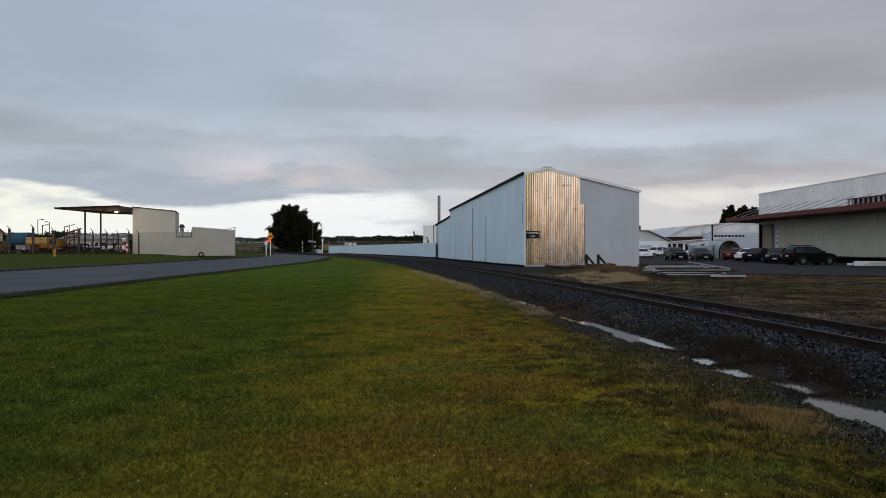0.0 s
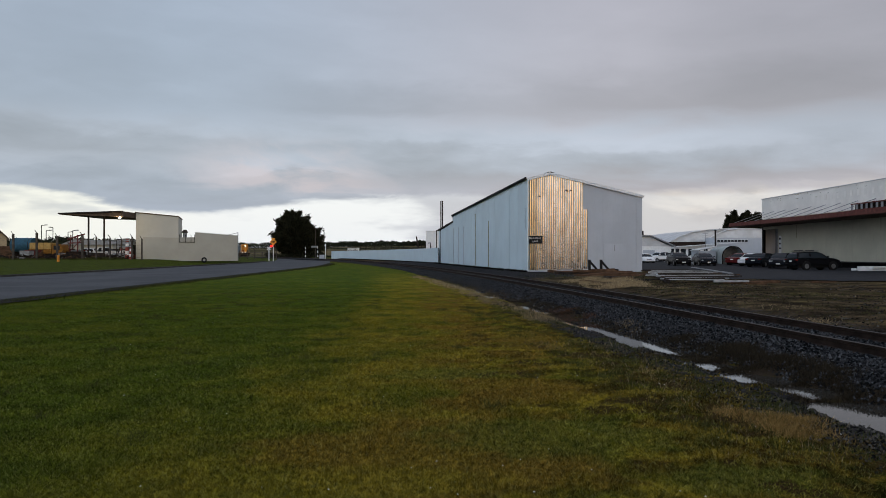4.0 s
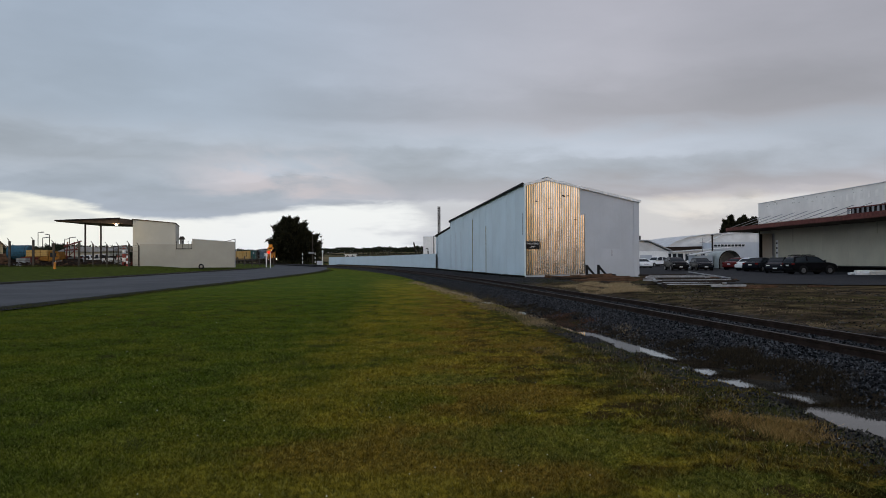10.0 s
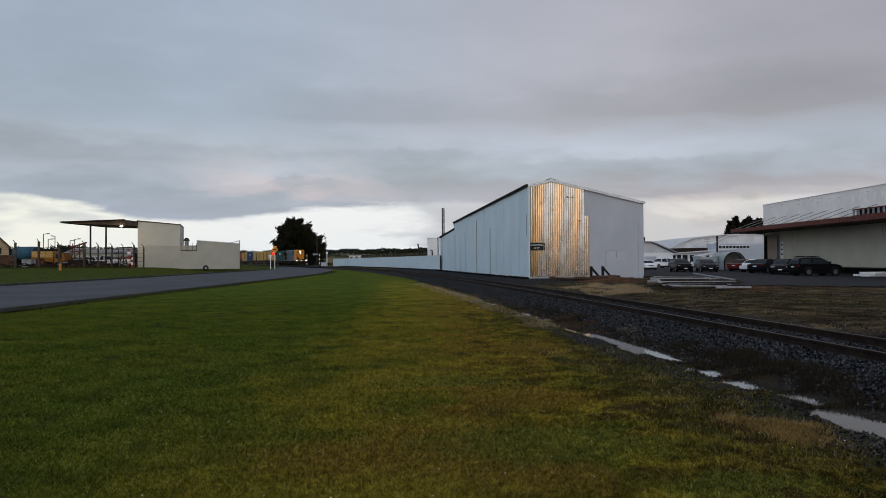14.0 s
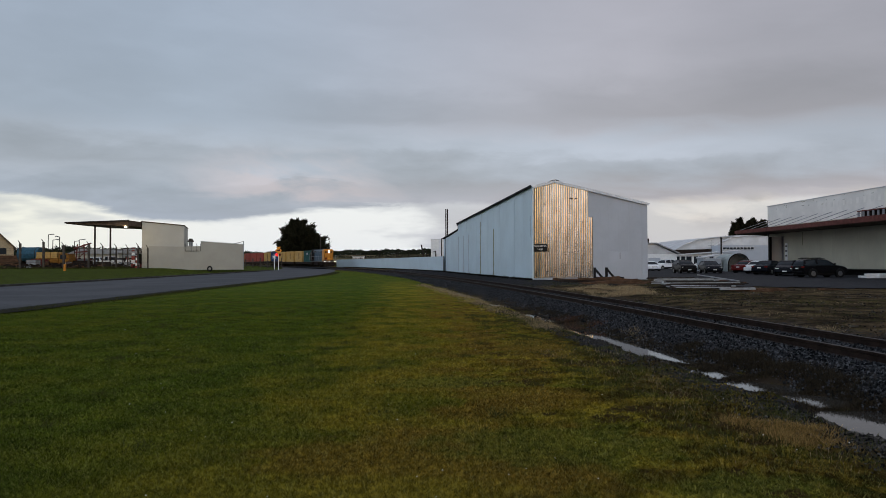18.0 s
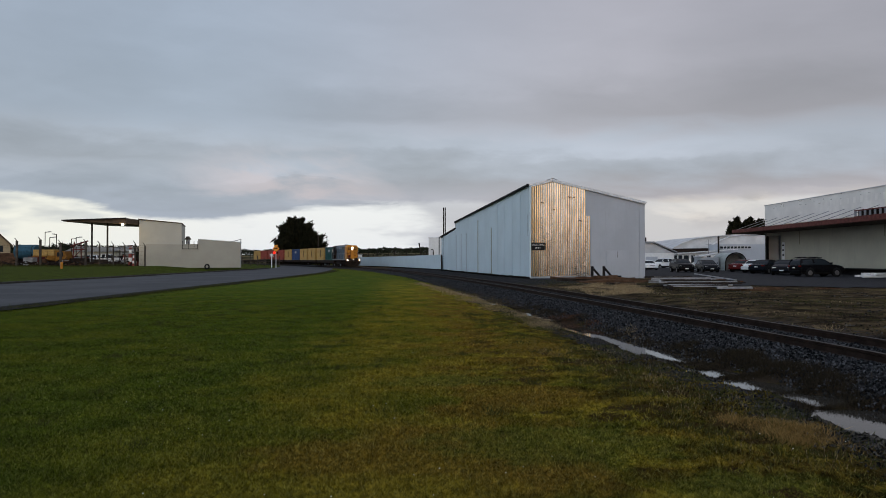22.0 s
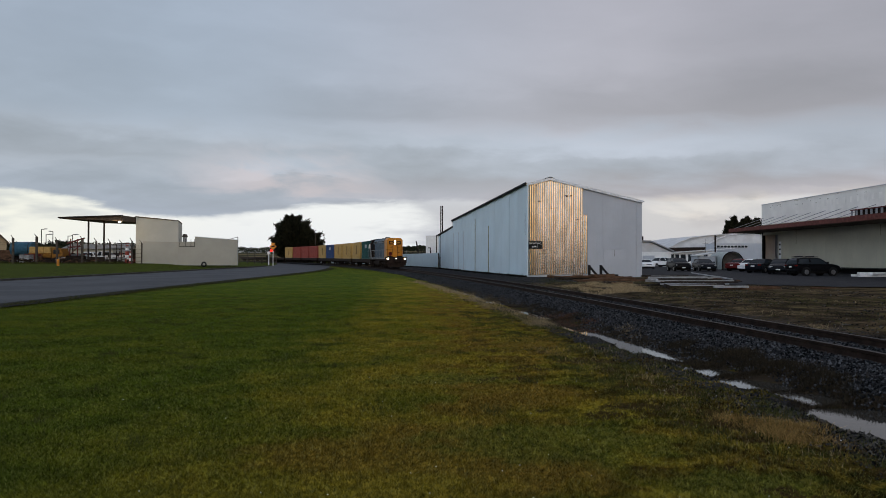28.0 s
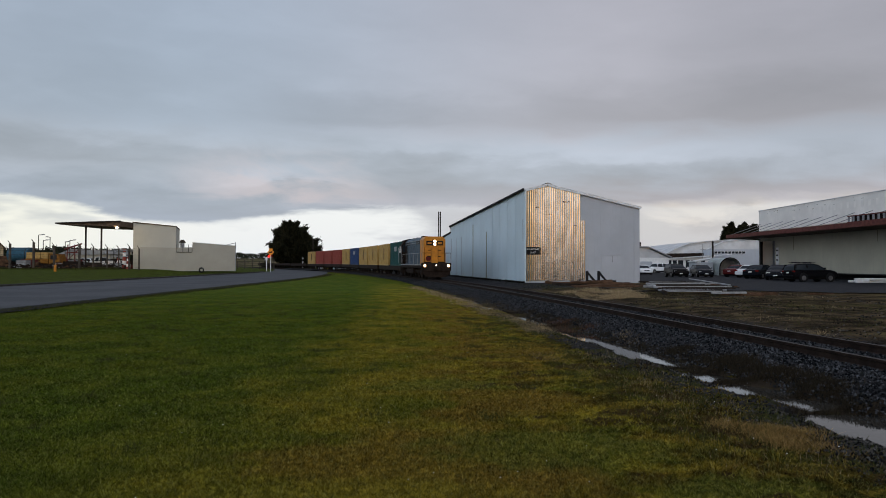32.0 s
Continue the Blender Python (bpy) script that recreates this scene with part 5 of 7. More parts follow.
def cypress(name, label, m, height, radius, clumps, per, seed, size, top=0.25, skew=0.0):
    """A broad dark evergreen: trunk, limbs, and a crown of many sprays with gaps."""
    tr = thing(name, label, "tree", m)
    rng = np.random.default_rng(seed)
    bm = bmesh.new()
    rod(bm, (0, 0, -0.3), (0, 0, height * 0.8), radius * 0.075, 9, radius * 0.02)
    for i in range(14):
        a = i * 2.4
        z = height * (0.12 + 0.05 * i)
        r = radius * (0.75 - 0.04 * i)
        rod(bm, (0, 0, z), (r * math.cos(a), r * math.sin(a), z + height * 0.12), radius * 0.022, 6, radius * 0.006)
    part("trunk", bm, "bark", tr)
    u = rng.uniform(0, 1, clumps) ** 0.8
    z = height * (0.06 + 0.90 * u)
    prof = np.where(u < 0.35, 0.66 + 0.34 * u / 0.35, np.clip(1 - (np.clip(u - 0.35, 0, 1) / 0.66) ** 1.5, 0, 1) ** 0.8)
    prof = prof * (1 - top) + top * (1 - u)
    a = rng.uniform(0, 2 * np.pi, clumps)
    lob = 1 + 0.14 * np.sin(3 * a + 1) + 0.10 * np.sin(5 * a + 4 * u * 6)
    r = radius * prof * lob * rng.uniform(0.3, 1.12, clumps) ** 0.5
    c = np.stack([r * np.cos(a) + skew * (u - 0.35), r * np.sin(a), z], 1)
    out = np.stack([np.cos(a), np.sin(a), 0.25 + 0.6 * u], 1)
    cr = radius * 0.10
    # stray branch ends break the outline
    m = clumps // 4
    w = rng.integers(0, clumps, m)
    grow = rng.uniform(0.98, 1.16, m)[:, None]
    c[w] = np.concatenate([c[w, :2] * grow, c[w, 2:] + rng.uniform(0, height * 0.04, (m, 1))], 1)
    pos = np.repeat(c, per, 0) + rng.normal(0, cr * 0.6, (clumps * per, 3))
    reach = np.zeros(clumps)
    reach[w] = radius * 0.22
    along = np.repeat(reach, per) * rng.uniform(0, 1, clumps * per) ** 1.6
    pos = pos + np.repeat(out, per, 0) * along[:, None]
    v, f = sprays((pos, np.repeat(out, per, 0)), size, seed + 1)
    v[:, 2] = np.maximum(v[:, 2], 0.05)
    raw("crown", v, f, "leaf", tr, "dense dark foliage")
    return tr


def hedge(label, path, h0, h1, depth, count, size, seed, mat="leaf_far"):
    """A belt of far bushes and trees as loose foliage."""
    rng = np.random.default_rng(seed)
    p = np.array(path, float)
    t = rng.uniform(0, len(p) - 1, count)
    i = np.minimum(t.astype(int), len(p) - 2)
    q = p[i] + (p[i + 1] - p[i]) * (t - i)[:, None]
    run = q[:, 0] * 0.11 + q[:, 1] * 0.05
    top = h0 + (h1 - h0) * np.clip(0.5 + 0.28 * np.sin(run * 1.3 + seed) + 0.22 * np.sin(run * 3.7 + 2) + 0.2 * np.sin(run * 9.1), 0, 1)
    z = top * rng.uniform(0, 1, count) ** 0.7
    pos = np.stack([q[:, 0], q[:, 1] + rng.normal(0, depth, count), ground_z(q[:, 0], q[:, 1]) + z], 1)
    out = rng.normal(0, 1, (count, 3))
    v, f = sprays((pos, out), size, seed + 7, 0.5)
    return tagged(raw("hedge", v, f, mat), label, "hedge", kind="stuff")


def gz(x, y):
    return float(ground_z(x, y))


def vegetation():
    cypress("cypress_tree", "broad dark evergreen standing beyond the level crossing", pose(-36.9, 172, gz(-36.9, 172)), 10.7, 5.2, 620, 85, 3, 0.62, 0.06, -1.8)
    for i, (x, y, h) in enumerate(((67.6, 166, 10.0), (69.2, 167, 10.9), (70.9, 166, 10.5), (72.4, 167, 11.0), (74.1, 166, 10.6), (75.4, 167, 10.0))):
        cypress("conifer", "narrow dark conifer behind the warehouse", pose(x, y, gz(x, y)), h, 2.1, 260, 44, 20 + i, 0.5, 0.7)
    hedge("dark far shelter belt along the fields", [(-700, 900), (-200, 860), (60, 840), (500, 900)], 4.4, 7.0, 8, 150000, 1.1, 1)
    hedge("low dark hedgerow across the fields", [(-420, 520), (-120, 480), (40, 470)], 0.8, 1.8, 4, 9000, 0.7, 2)
    hedge("rough scrub behind the white fence", [(-52, 205), (-34, 188), (-20, 190), (2, 205)], 0.2, 0.9, 2.0, 6000, 0.3, 3)
    hedge("dark bushes behind the depot", [(-150, 190), (-100, 180), (-70, 185)], 3.6, 5.0, 3, 26000, 0.7, 4)
    hedge("bushes under the evergreen by the crossing", [(-44, 170), (-38, 168), (-30, 170)], 0.6, 1.8, 1.2, 3000, 0.4, 5, "leaf")
    hedge("rough dark weeds at the kerb of the far verge", [(-28.6, 60), (-28.4, 85), (-28.8, 112)], 0.03, 0.16, 0.3, 2400, 0.12, 9, "tuft")
    hedge("rank weeds along the security fence", [(-60, 84.2), (-48, 84.4), (-39.4, 84.9)], 0.05, 0.45, 0.3, 2600, 0.14, 6, "tuft")


vegetation()
# added out of view: blocks the low glow reflected in cars and lower zinc
hedge("added unseen foliage belt behind the camera, blocking low sky glow", [(-260, -140), (-60, -125), (70, -128), (280, -150)], 5.0, 7.0, 2.5, 30000, 1.3, 11)


# ---- level crossing ----
def crossing():
    sg = thing("warning_sign", "yellow diamond railway warning sign with red lamps on a white post", "sign", pose(-28.8, 116, gz(-28.8, 116)))
    z0 = gz(-28.8, 116)
    part("post", rodded((0, 0, -0.2), (0, 0, 3.72 - z0), 0.055, 10), "white", sg)
    zc = 3.35 - z0
    face = part("diamond", boxed(-0.42, 0.42, -0.09, -0.06, -0.42, 0.42, 0.01, Matrix.Translation((0, 0, zc)) @ pose(0, 0, 0, 0, 45, 0)), "orange", sg, "orange-yellow diamond face")
    part("engine_bar", boxed(-0.30, 0.30, -0.100, -0.092, zc - 0.10, zc + 0.08), "black", face, "plain black symbol bar")
    part("engine_bar", boxed(0.08, 0.24, -0.100, -0.092, zc + 0.08, zc + 0.2), "black", face)
    part("top_plate", boxed(-0.34, 0.34, -0.09, -0.06, zc + 0.42, zc + 0.62, 0.01), "orange", sg)
    part("lamp_bar", boxed(-0.30, 0.30, -0.04, 0.04, 2.62 - z0, 2.70 - z0), "black", sg)
    for x in (-0.24, 0.24):
        hood = part("lamp", rodded((x, -0.18, 2.66 - z0), (x, 0.02, 2.66 - z0), 0.19, 16), "black", sg)
        # lenses oversized so that the lit one takes in its bloom
        part("lens", rodded((x, -0.20, 2.66 - z0), (x, -0.185, 2.66 - z0), 0.185, 16), "red_glow" if x < 0 else "taillens", hood, "lit red lens" if x < 0 else "dark red lens")
    for x, y, h, w in ((-31.8, 125, 2.5, 0.40), (-23.2, 134, 3.0, 0.2)):
        cb = thing("crossbuck", "white crossbuck post at the level crossing", "crossing sign", pose(x, y, gz(x, y)), group="crossbucks")
        part("post", boxed(-0.06, 0.06, -0.06, 0.06, -0.2, h, 0.01), "white", cb)
        for r in (35, -35):
            part("arm", boxed(-w, w, -0.13 - 0.02 * (r > 0), -0.10 - 0.02 * (r > 0), -0.065, 0.065, 0.0, Matrix.Translation((0, 0, h - 0.3)) @ pose(0, 0, 0, 0, r, 0)), "white", cb)
    bx = thing("relay_box", "small white relay cabinet beside the crossing", "cabinet", pose(-23.9, 134.3, gz(-23.9, 134.3)))
    part("body", boxed(-0.45, 0.45, -0.3, 0.3, 0, 0.8, 0.03), "grey_wall", bx)
    part("roof", boxed(-0.5, 0.5, -0.35, 0.35, 0.8, 0.87, 0.02), "steel", bx)
    part("plinth", boxed(-0.5, 0.5, -0.35, 0.35, -0.1, 0.02), "kerb", bx)
    for x, y in ((-30.3, 150), (-27.7, 150.5)):
        st = thing("striped_post", "black and white banded post at the crossing", "post", pose(x, y, gz(x, y)), group="striped posts")
        for i in range(6):
            part("band", rodded((0, 0, -0.05 + i * 0.45), (0, 0, 0.40 + i * 0.45), 0.075, 10), "white" if i % 2 else "black", st)
        part("cap", rodded((0, 0, 2.65), (0, 0, 2.95), 0.045, 8), "black", st)
    po = thing("power_pole", "weathered timber power pole with a crossarm box", "pole", pose(-30.0, 160, gz(-30, 160)))
    part("pole", rodded((0, 0, -0.3), (0, 0, 7.0), 0.11, 10, 0.08), "post", po)
    part("box", boxed(-0.9, 0.3, -0.2, 0.0, 2.4, 2.8, 0.02), "pale_wood", po)
    fe = thing("paddock_fence", "old grey-brown timber rail fence", "fence")
    for i in range(9):
        x = -46.5 + i * 1.25
        y = 141 + 1.1 * i
        part("post", boxed(x - 0.09, x + 0.09, y - 0.09, y + 0.09, gz(x, y) - 0.2, gz(x, y) + 1.75 + 0.2 * (i % 3), 0.01), "post", fe)
        if i < 8:
            for h in (0.5, 0.95, 1.4):
                part("rail", rodded((x, y, gz(x, y) + h), (x + 1.25, y + 1.1, gz(x + 1.25, y + 1.1) + h), 0.05, 6), "post", fe)
    cr = thing("level_crossing_deck", "flat asphalt panels between the rails at the crossing", "crossing deck", kind="structure")
    for s in np.arange(150.5, 176, 2.0):
        p, h = track_at(s)
        m = Matrix.Translation((p.x, p.y, p.z - 0.13)) @ pose(0, 0, 0, 0, 0, math.degrees(math.atan2(h.y, h.x)))
        for a, b in ((-0.48, 0.48), (-2.3, -0.66), (0.66, 2.3)):
            part("deck_panel", boxed(-0.99, 0.99, a, b, -0.05, 0.10, 0.01, m), "yard", cr)
    hut = thing("small_hut", "small white hut behind the fence with dark openings", "hut")
    part("wall", boxed(-24.3, -21.8, 172, 175, 0.2, 2.65), "white", hut)
    for i in range(4):
        part("opening", boxed(-24.1 + i * 0.6, -23.85 + i * 0.6, 171.95, 171.999, 1.9, 2.25), "black", hut)
    part("roof", boxed(-24.5, -21.6, 171.8, 175.2, 2.65, 2.75), "roof", hut)
    # rough posts showing over the white fence
    rng = random.Random(4)
    for i in range(16):
        y = 98 + i * 3.1
        x = float(track_x(y)) + 9.5 + 0.4 * rng.random()
        p = thing("old_post", "rough dark timber post behind the fence", "post", pose(x, y, gz(x, y)), group="rough posts")
        part("stake", rodded((0, 0, -0.3), (rng.uniform(-0.15, 0.15), 0, 1.9 + rng.random() * 1.1), 0.12, 7, 0.09), "dark", p)
    lp = thing("leaning_pole", "leaning dark timber pole behind the fence", "pole", pose(-3.6, 103, gz(-3.6, 103)))
    part("stake", rodded((0, 0, -0.3), (-0.75, 0, 3.7), 0.13, 8, 0.1), "dark", lp)
    wb = thing("white_block", "plain white block building behind the fence", "building")
    part("wall", boxed(-2.95, -0.75, 104, 110, 0.2, 4.75), "white", wb)
    part("cap", boxed(-3.0, -0.7, 103.95, 110, 4.75, 4.82), "trim", wb)
    part("pipe", rodded((-2.25, 103.9, 2.2), (-2.25, 103.9, 3.0), 0.06, 8), "dark", wb)
    part("pipe", rodded((-2.25, 103.9, 3.0), (-2.6, 103.9, 3.0), 0.06, 8), "dark", wb)
    tp = thing("thin_pole", "thin dark pole beside the white block", "pole", pose(-1.32, 100, gz(-1.32, 100)))
    part("stake", rodded((0, 0, -0.2), (0, 0, 4.55), 0.07, 8), "dark", tp)


crossing()


# ---- vehicles ----
PROFILES = {
    "sedan": [(-2.25, 0.38), (-2.28, 0.72), (-2.15, 0.95), (-1.55, 1.02), (-0.95, 1.40), (0.15, 1.43), (0.95, 1.02), (1.95, 0.86), (2.22, 0.70), (2.25, 0.38)],
    "wagon": [(-2.25, 0.38), (-2.28, 0.75), (-2.20, 1.00), (-1.95, 1.42), (-0.6, 1.50), (0.20, 1.46), (1.00, 1.04), (1.95, 0.90), (2.22, 0.72), (2.25, 0.38)],
    "suv": [(-2.2, 0.48), (-2.25, 0.95), (-2.20, 1.15), (-2.0, 1.70), (0.25, 1.76), (0.95, 1.18), (2.0, 1.06), (2.2, 0.85), (2.22, 0.48)],
    "estate": [(-2.0, 0.38), (-2.05, 0.75), (-2.0, 1.02), (-1.85, 1.45), (-0.6, 1.52), (0.25, 1.48), (0.95, 1.04), (1.75, 0.92), (2.0, 0.72), (2.02, 0.38)],
    "hatchwagon": [(-2.0, 0.42), (-2.05, 0.82), (-2.0, 1.04), (-1.75, 1.46), (0.15, 1.52), (0.95, 1.08), (1.8, 0.95), (2.0, 0.75), (2.02, 0.42)],
    "hatch": [(-1.85, 0.38), (-1.92, 0.80), (-1.80, 1.02), (-1.45, 1.42), (0.1, 1.46), (0.95, 1.02), (1.75, 0.86), (1.95, 0.68), (1.97, 0.38)],
    "ute": [(-2.5, 0.5), (-2.52, 1.0), (-0.9, 1.02), (-0.75, 1.55), (0.35, 1.60), (0.95, 1.10), (2.1, 0.98), (2.3, 0.8), (2.32, 0.5)],
}


def rounded_line(pts, times=2):
    """Open outline with its corners cut round."""
    for _ in range(times):
        out = [pts[0]]
        for (ax, az), (bx, bz) in zip(pts, pts[1:]):
            out += [(ax * 0.75 + bx * 0.25, az * 0.75 + bz * 0.25), (ax * 0.25 + bx * 0.75, az * 0.25 + bz * 0.75)]
        pts = out + [pts[-1]]
    return pts


def car_shell(outline, half, tuck, drop, pull):
    """Side outline spread across the car, with rounded shoulders and corners."""
    bm = bmesh.new()
    rows = []
    low = min(z for _, z in outline)
    for q in (-1, -0.985, -0.94, -0.82, -0.5, 0, 0.5, 0.82, 0.94, 0.985, 1):
        e = max(0.0, (abs(q) - 0.6) / 0.4) ** 2.2
        row = []
        for px, pz in outline:
            up = min(1.0, (pz - low) / 0.35)
            row.append(bm.verts.new((px * (1 - pull * e * e), q * (half - tuck(pz)), pz - drop * e * e * up)))
        rows.append(row)
    n = len(outline)
    for a, b in zip(rows, rows[1:]):
        for i in range(n):
            bm.faces.new((a[i], b[i], b[(i + 1) % n], a[(i + 1) % n])).smooth = True
    bm.faces.new(rows[0][::-1]), bm.faces.new(rows[-1])
    bmesh.ops.recalc_face_normals(bm, faces=bm.faces)
    return bm


def car(kind, paint, label, x, y, yaw, rack=False, size=1.0):
    prof = PROFILES[kind]
    ca = thing("car", label, "car", pose(x, y, max(gz(x, y), 0.21) + (0.0 if y < 84 else 0.02), 0, 0, yaw) @ Matrix.Scale(size, 4), group="parked vehicles")
    half = 0.86
    waist = {"sedan": 0.98, "wagon": 1.0, "estate": 1.02, "hatchwagon": 1.04, "suv": 1.14, "hatch": 0.98, "ute": 1.06}[kind]
    low = [p for p in prof if p[1] <= waist + 0.06]
    high = [p for p in prof if p[1] > waist + 0.06]
    k0 = prof.index(high[0])
    foot_r, foot_f = prof[k0 - 1], prof[prof.index(high[-1]) + 1]
    part("body", car_shell(rounded_line(low), half, lambda z: 0.05 * max(0.0, (z - 0.7) / 0.3) ** 2, 0.10, 0.05), paint, ca)
    lean = lambda z: 0.06 + max(0.0, z - waist) * 0.40
    top = rounded_line([(foot_r[0] + 0.02, foot_r[1] - 0.05)] + high + [(foot_f[0] - 0.02, foot_f[1] - 0.05)])
    rear, front = high[0], high[-1]
    mid = (rear[0] + front[0]) / 2 + 0.05
    # the glasshouse, pane by pane
    for name, wanted in (("windscreen", lambda c, n: abs(n.y) < 0.7 and c.x >= mid), ("rear_window", lambda c, n: abs(n.y) < 0.7 and c.x < mid),
                         ("side_window", lambda c, n: n.y >= 0.7), ("side_window", lambda c, n: n.y <= -0.7)):
        bm = car_shell(top, half, lean, 0.05, 0.03)
        bm.normal_update()
        bmesh.ops.delete(bm, geom=[f for f in bm.faces if not wanted(f.calc_center_median(), f.normal)], context="FACES")
        part(name, bm, "glass", ca, "dark window glass")
    zmax = max(z for _, z in top)
    crown = [(px, pz + 0.012) for px, pz in top if pz > zmax - 0.10]
    crown = [(crown[0][0] - 0.04, crown[0][1] - 0.04)] + crown + [(crown[-1][0] + 0.05, crown[-1][1] - 0.04)]
    under = [(px, pz - 0.05) for px, pz in crown[::-1]]
    part("roof", car_shell(crown + under, half + 0.012, lean, 0.045, 0.02), paint, ca)
    zt = min(rear[1], front[1]) - 0.03
    for s in (-1, 1):
        for xb, xt, wd in ((foot_f[0] - 0.10, front[0] - 0.02, 0.07), (mid, mid - 0.04, 0.09), (foot_r[0] + 0.12, rear[0] + 0.06, 0.16 if kind == "sedan" else 0.12)):
            bm = bmesh.new()
            ring = []
            for px, pz in ((xb - wd, waist - 0.04), (xb + wd, waist - 0.04), (xt + wd * 0.6, zt), (xt - wd * 0.6, zt)):
                wy = half - lean(pz) + 0.004
                ring.append((bm.verts.new((px, s * wy, pz)), bm.verts.new((px, s * (wy - 0.05), pz))))
            for a, b in zip(ring, ring[1:] + ring[:1]):
                bm.faces.new((a[0], b[0], b[1], a[1]))
            bm.faces.new([r[0] for r in ring]), bm.faces.new([r[1] for r in ring][::-1])
            bmesh.ops.recalc_face_normals(bm, faces=bm.faces)
            part("pillar", bm, paint, ca)
        nose, tail = prof[-2], prof[1]
        part("headlight", boxed(nose[0] - 0.24, nose[0] - 0.03, s * 0.60 - 0.17, s * 0.60 + 0.17, nose[1] - 0.09, nose[1] + 0.03, 0.03), "lens", ca)
        part("tail_light", boxed(tail[0] + 0.02, tail[0] + 0.16, s * 0.66 - 0.15, s * 0.66 + 0.15, tail[1] + 0.02, tail[1] + 0.17, 0.03), "taillens", ca)
        part("mirror", boxed(foot_f[0] - 0.32, foot_f[0] - 0.18, s * 0.90 - 0.08, s * 0.90 + 0.08, waist + 0.03, waist + 0.16, 0.03), paint, ca)
        part("door_handle", boxed(mid - 0.38, mid - 0.20, s * 0.862 - 0.012, s * 0.862 + 0.012, waist - 0.16, waist - 0.12), "black", ca)
        for wx in (prof[0][0] + 0.82, prof[-1][0] - 0.82):
            part("wheel_arch", rodded((wx, s * 0.70, 0.36), (wx, s * 0.866, 0.36), 0.39, 24), "black", ca, "dark wheel arch")
            ty = part("wheel", rodded((wx, s * 0.66, 0.32), (wx, s * 0.88, 0.32), 0.32, 20), "rubber", ca)
            part("rim", rodded((wx, s * 0.875, 0.32), (wx, s * 0.89, 0.32), 0.20, 14), "rim", ty)
    trimmed = "black" if kind in ("suv", "ute") else paint
    part("bumper", boxed(prof[-1][0] - 0.2, prof[-1][0] + 0.03, -0.74, 0.74, 0.34, 0.56, 0.06), trimmed, ca)
    part("bumper", boxed(prof[0][0] - 0.05, prof[0][0] + 0.18, -0.74, 0.74, 0.34, 0.56, 0.06), trimmed, ca)
    part("grille", boxed(prof[-2][0] - 0.08, prof[-2][0] + 0.015, -0.36, 0.36, prof[-2][1] - 0.10, prof[-2][1] - 0.01, 0.01), "black", ca)
    part("underbody", boxed(prof[0][0] + 0.2, prof[-1][0] - 0.2, -0.7, 0.7, 0.2, 0.45), "black", ca)
    part("number_plate", boxed(prof[-1][0] + 0.03, prof[-1][0] + 0.045, -0.18, 0.18, 0.40, 0.50), "white", ca)
    part("number_plate", boxed(prof[1][0] - 0.01, prof[1][0] + 0.03, -0.18, 0.18, prof[1][1] - 0.06, prof[1][1] + 0.04), "white", ca)
    if rack:
        for s in (-1, 1):
            part("roof_rail", boxed(-1.6, 0.1, s * 0.50 - 0.03, s * 0.50 + 0.03, zmax + 0.03, zmax + 0.09, 0.01), "black", ca)
        for px in (-1.3, -0.3):
            part("roof_bar", boxed(px - 0.03, px + 0.03, -0.55, 0.55, zmax + 0.09, zmax + 0.13, 0.01), "black", ca)
    return ca


def vehicles():
    car("estate", "carblack", "black station wagon with a roof rack parked in the yard", 28.2, 53.5, 8, True, 0.92)
    car("sedan", "carblue", "dark sedan parked nose out in the yard", 28.3, 58.8, -122, False, 0.9)
    car("sedan", "carblue", "dark sedan seen from its boot before the warehouse", 29.0, 63.4, 38, False, 0.9)
    car("sedan", "carwhite", "white sedan parked between a red car and a dark one", 29.9, 67.2, 38, False, 0.9)
    car("sedan", "carred", "dark red sedan parked by the arched hut", 30.3, 71.0, 36, False, 0.9)
    car("hatch", "carblue", "dark blue hatchback parked in the row", 25.6, 69.0, -95, False, 0.88)
    car("hatch", "caryellow", "small yellow-green car behind the dark row", 26.0, 78.0, -95, False, 0.8)
    car("hatchwagon", "carblack", "black high-roofed car parked in the row", 23.15, 69.2, -93, False, 0.9)
    car("suv", "carwhite", "white off-road car parked before the small house", 29.2, 95.4, -148, False, 0.8)
    car("sedan", "carwhite", "white sedan parked beside the shed", 23.9, 83.6, -90, False, 0.86)
    car("ute", "carwhite", "white pickup behind the yard fence", -46.6, 95.0, 8)
    car("hatch", "carwhite", "white hatchback behind the yard fence", -50.6, 97.5, 178)


vehicles()


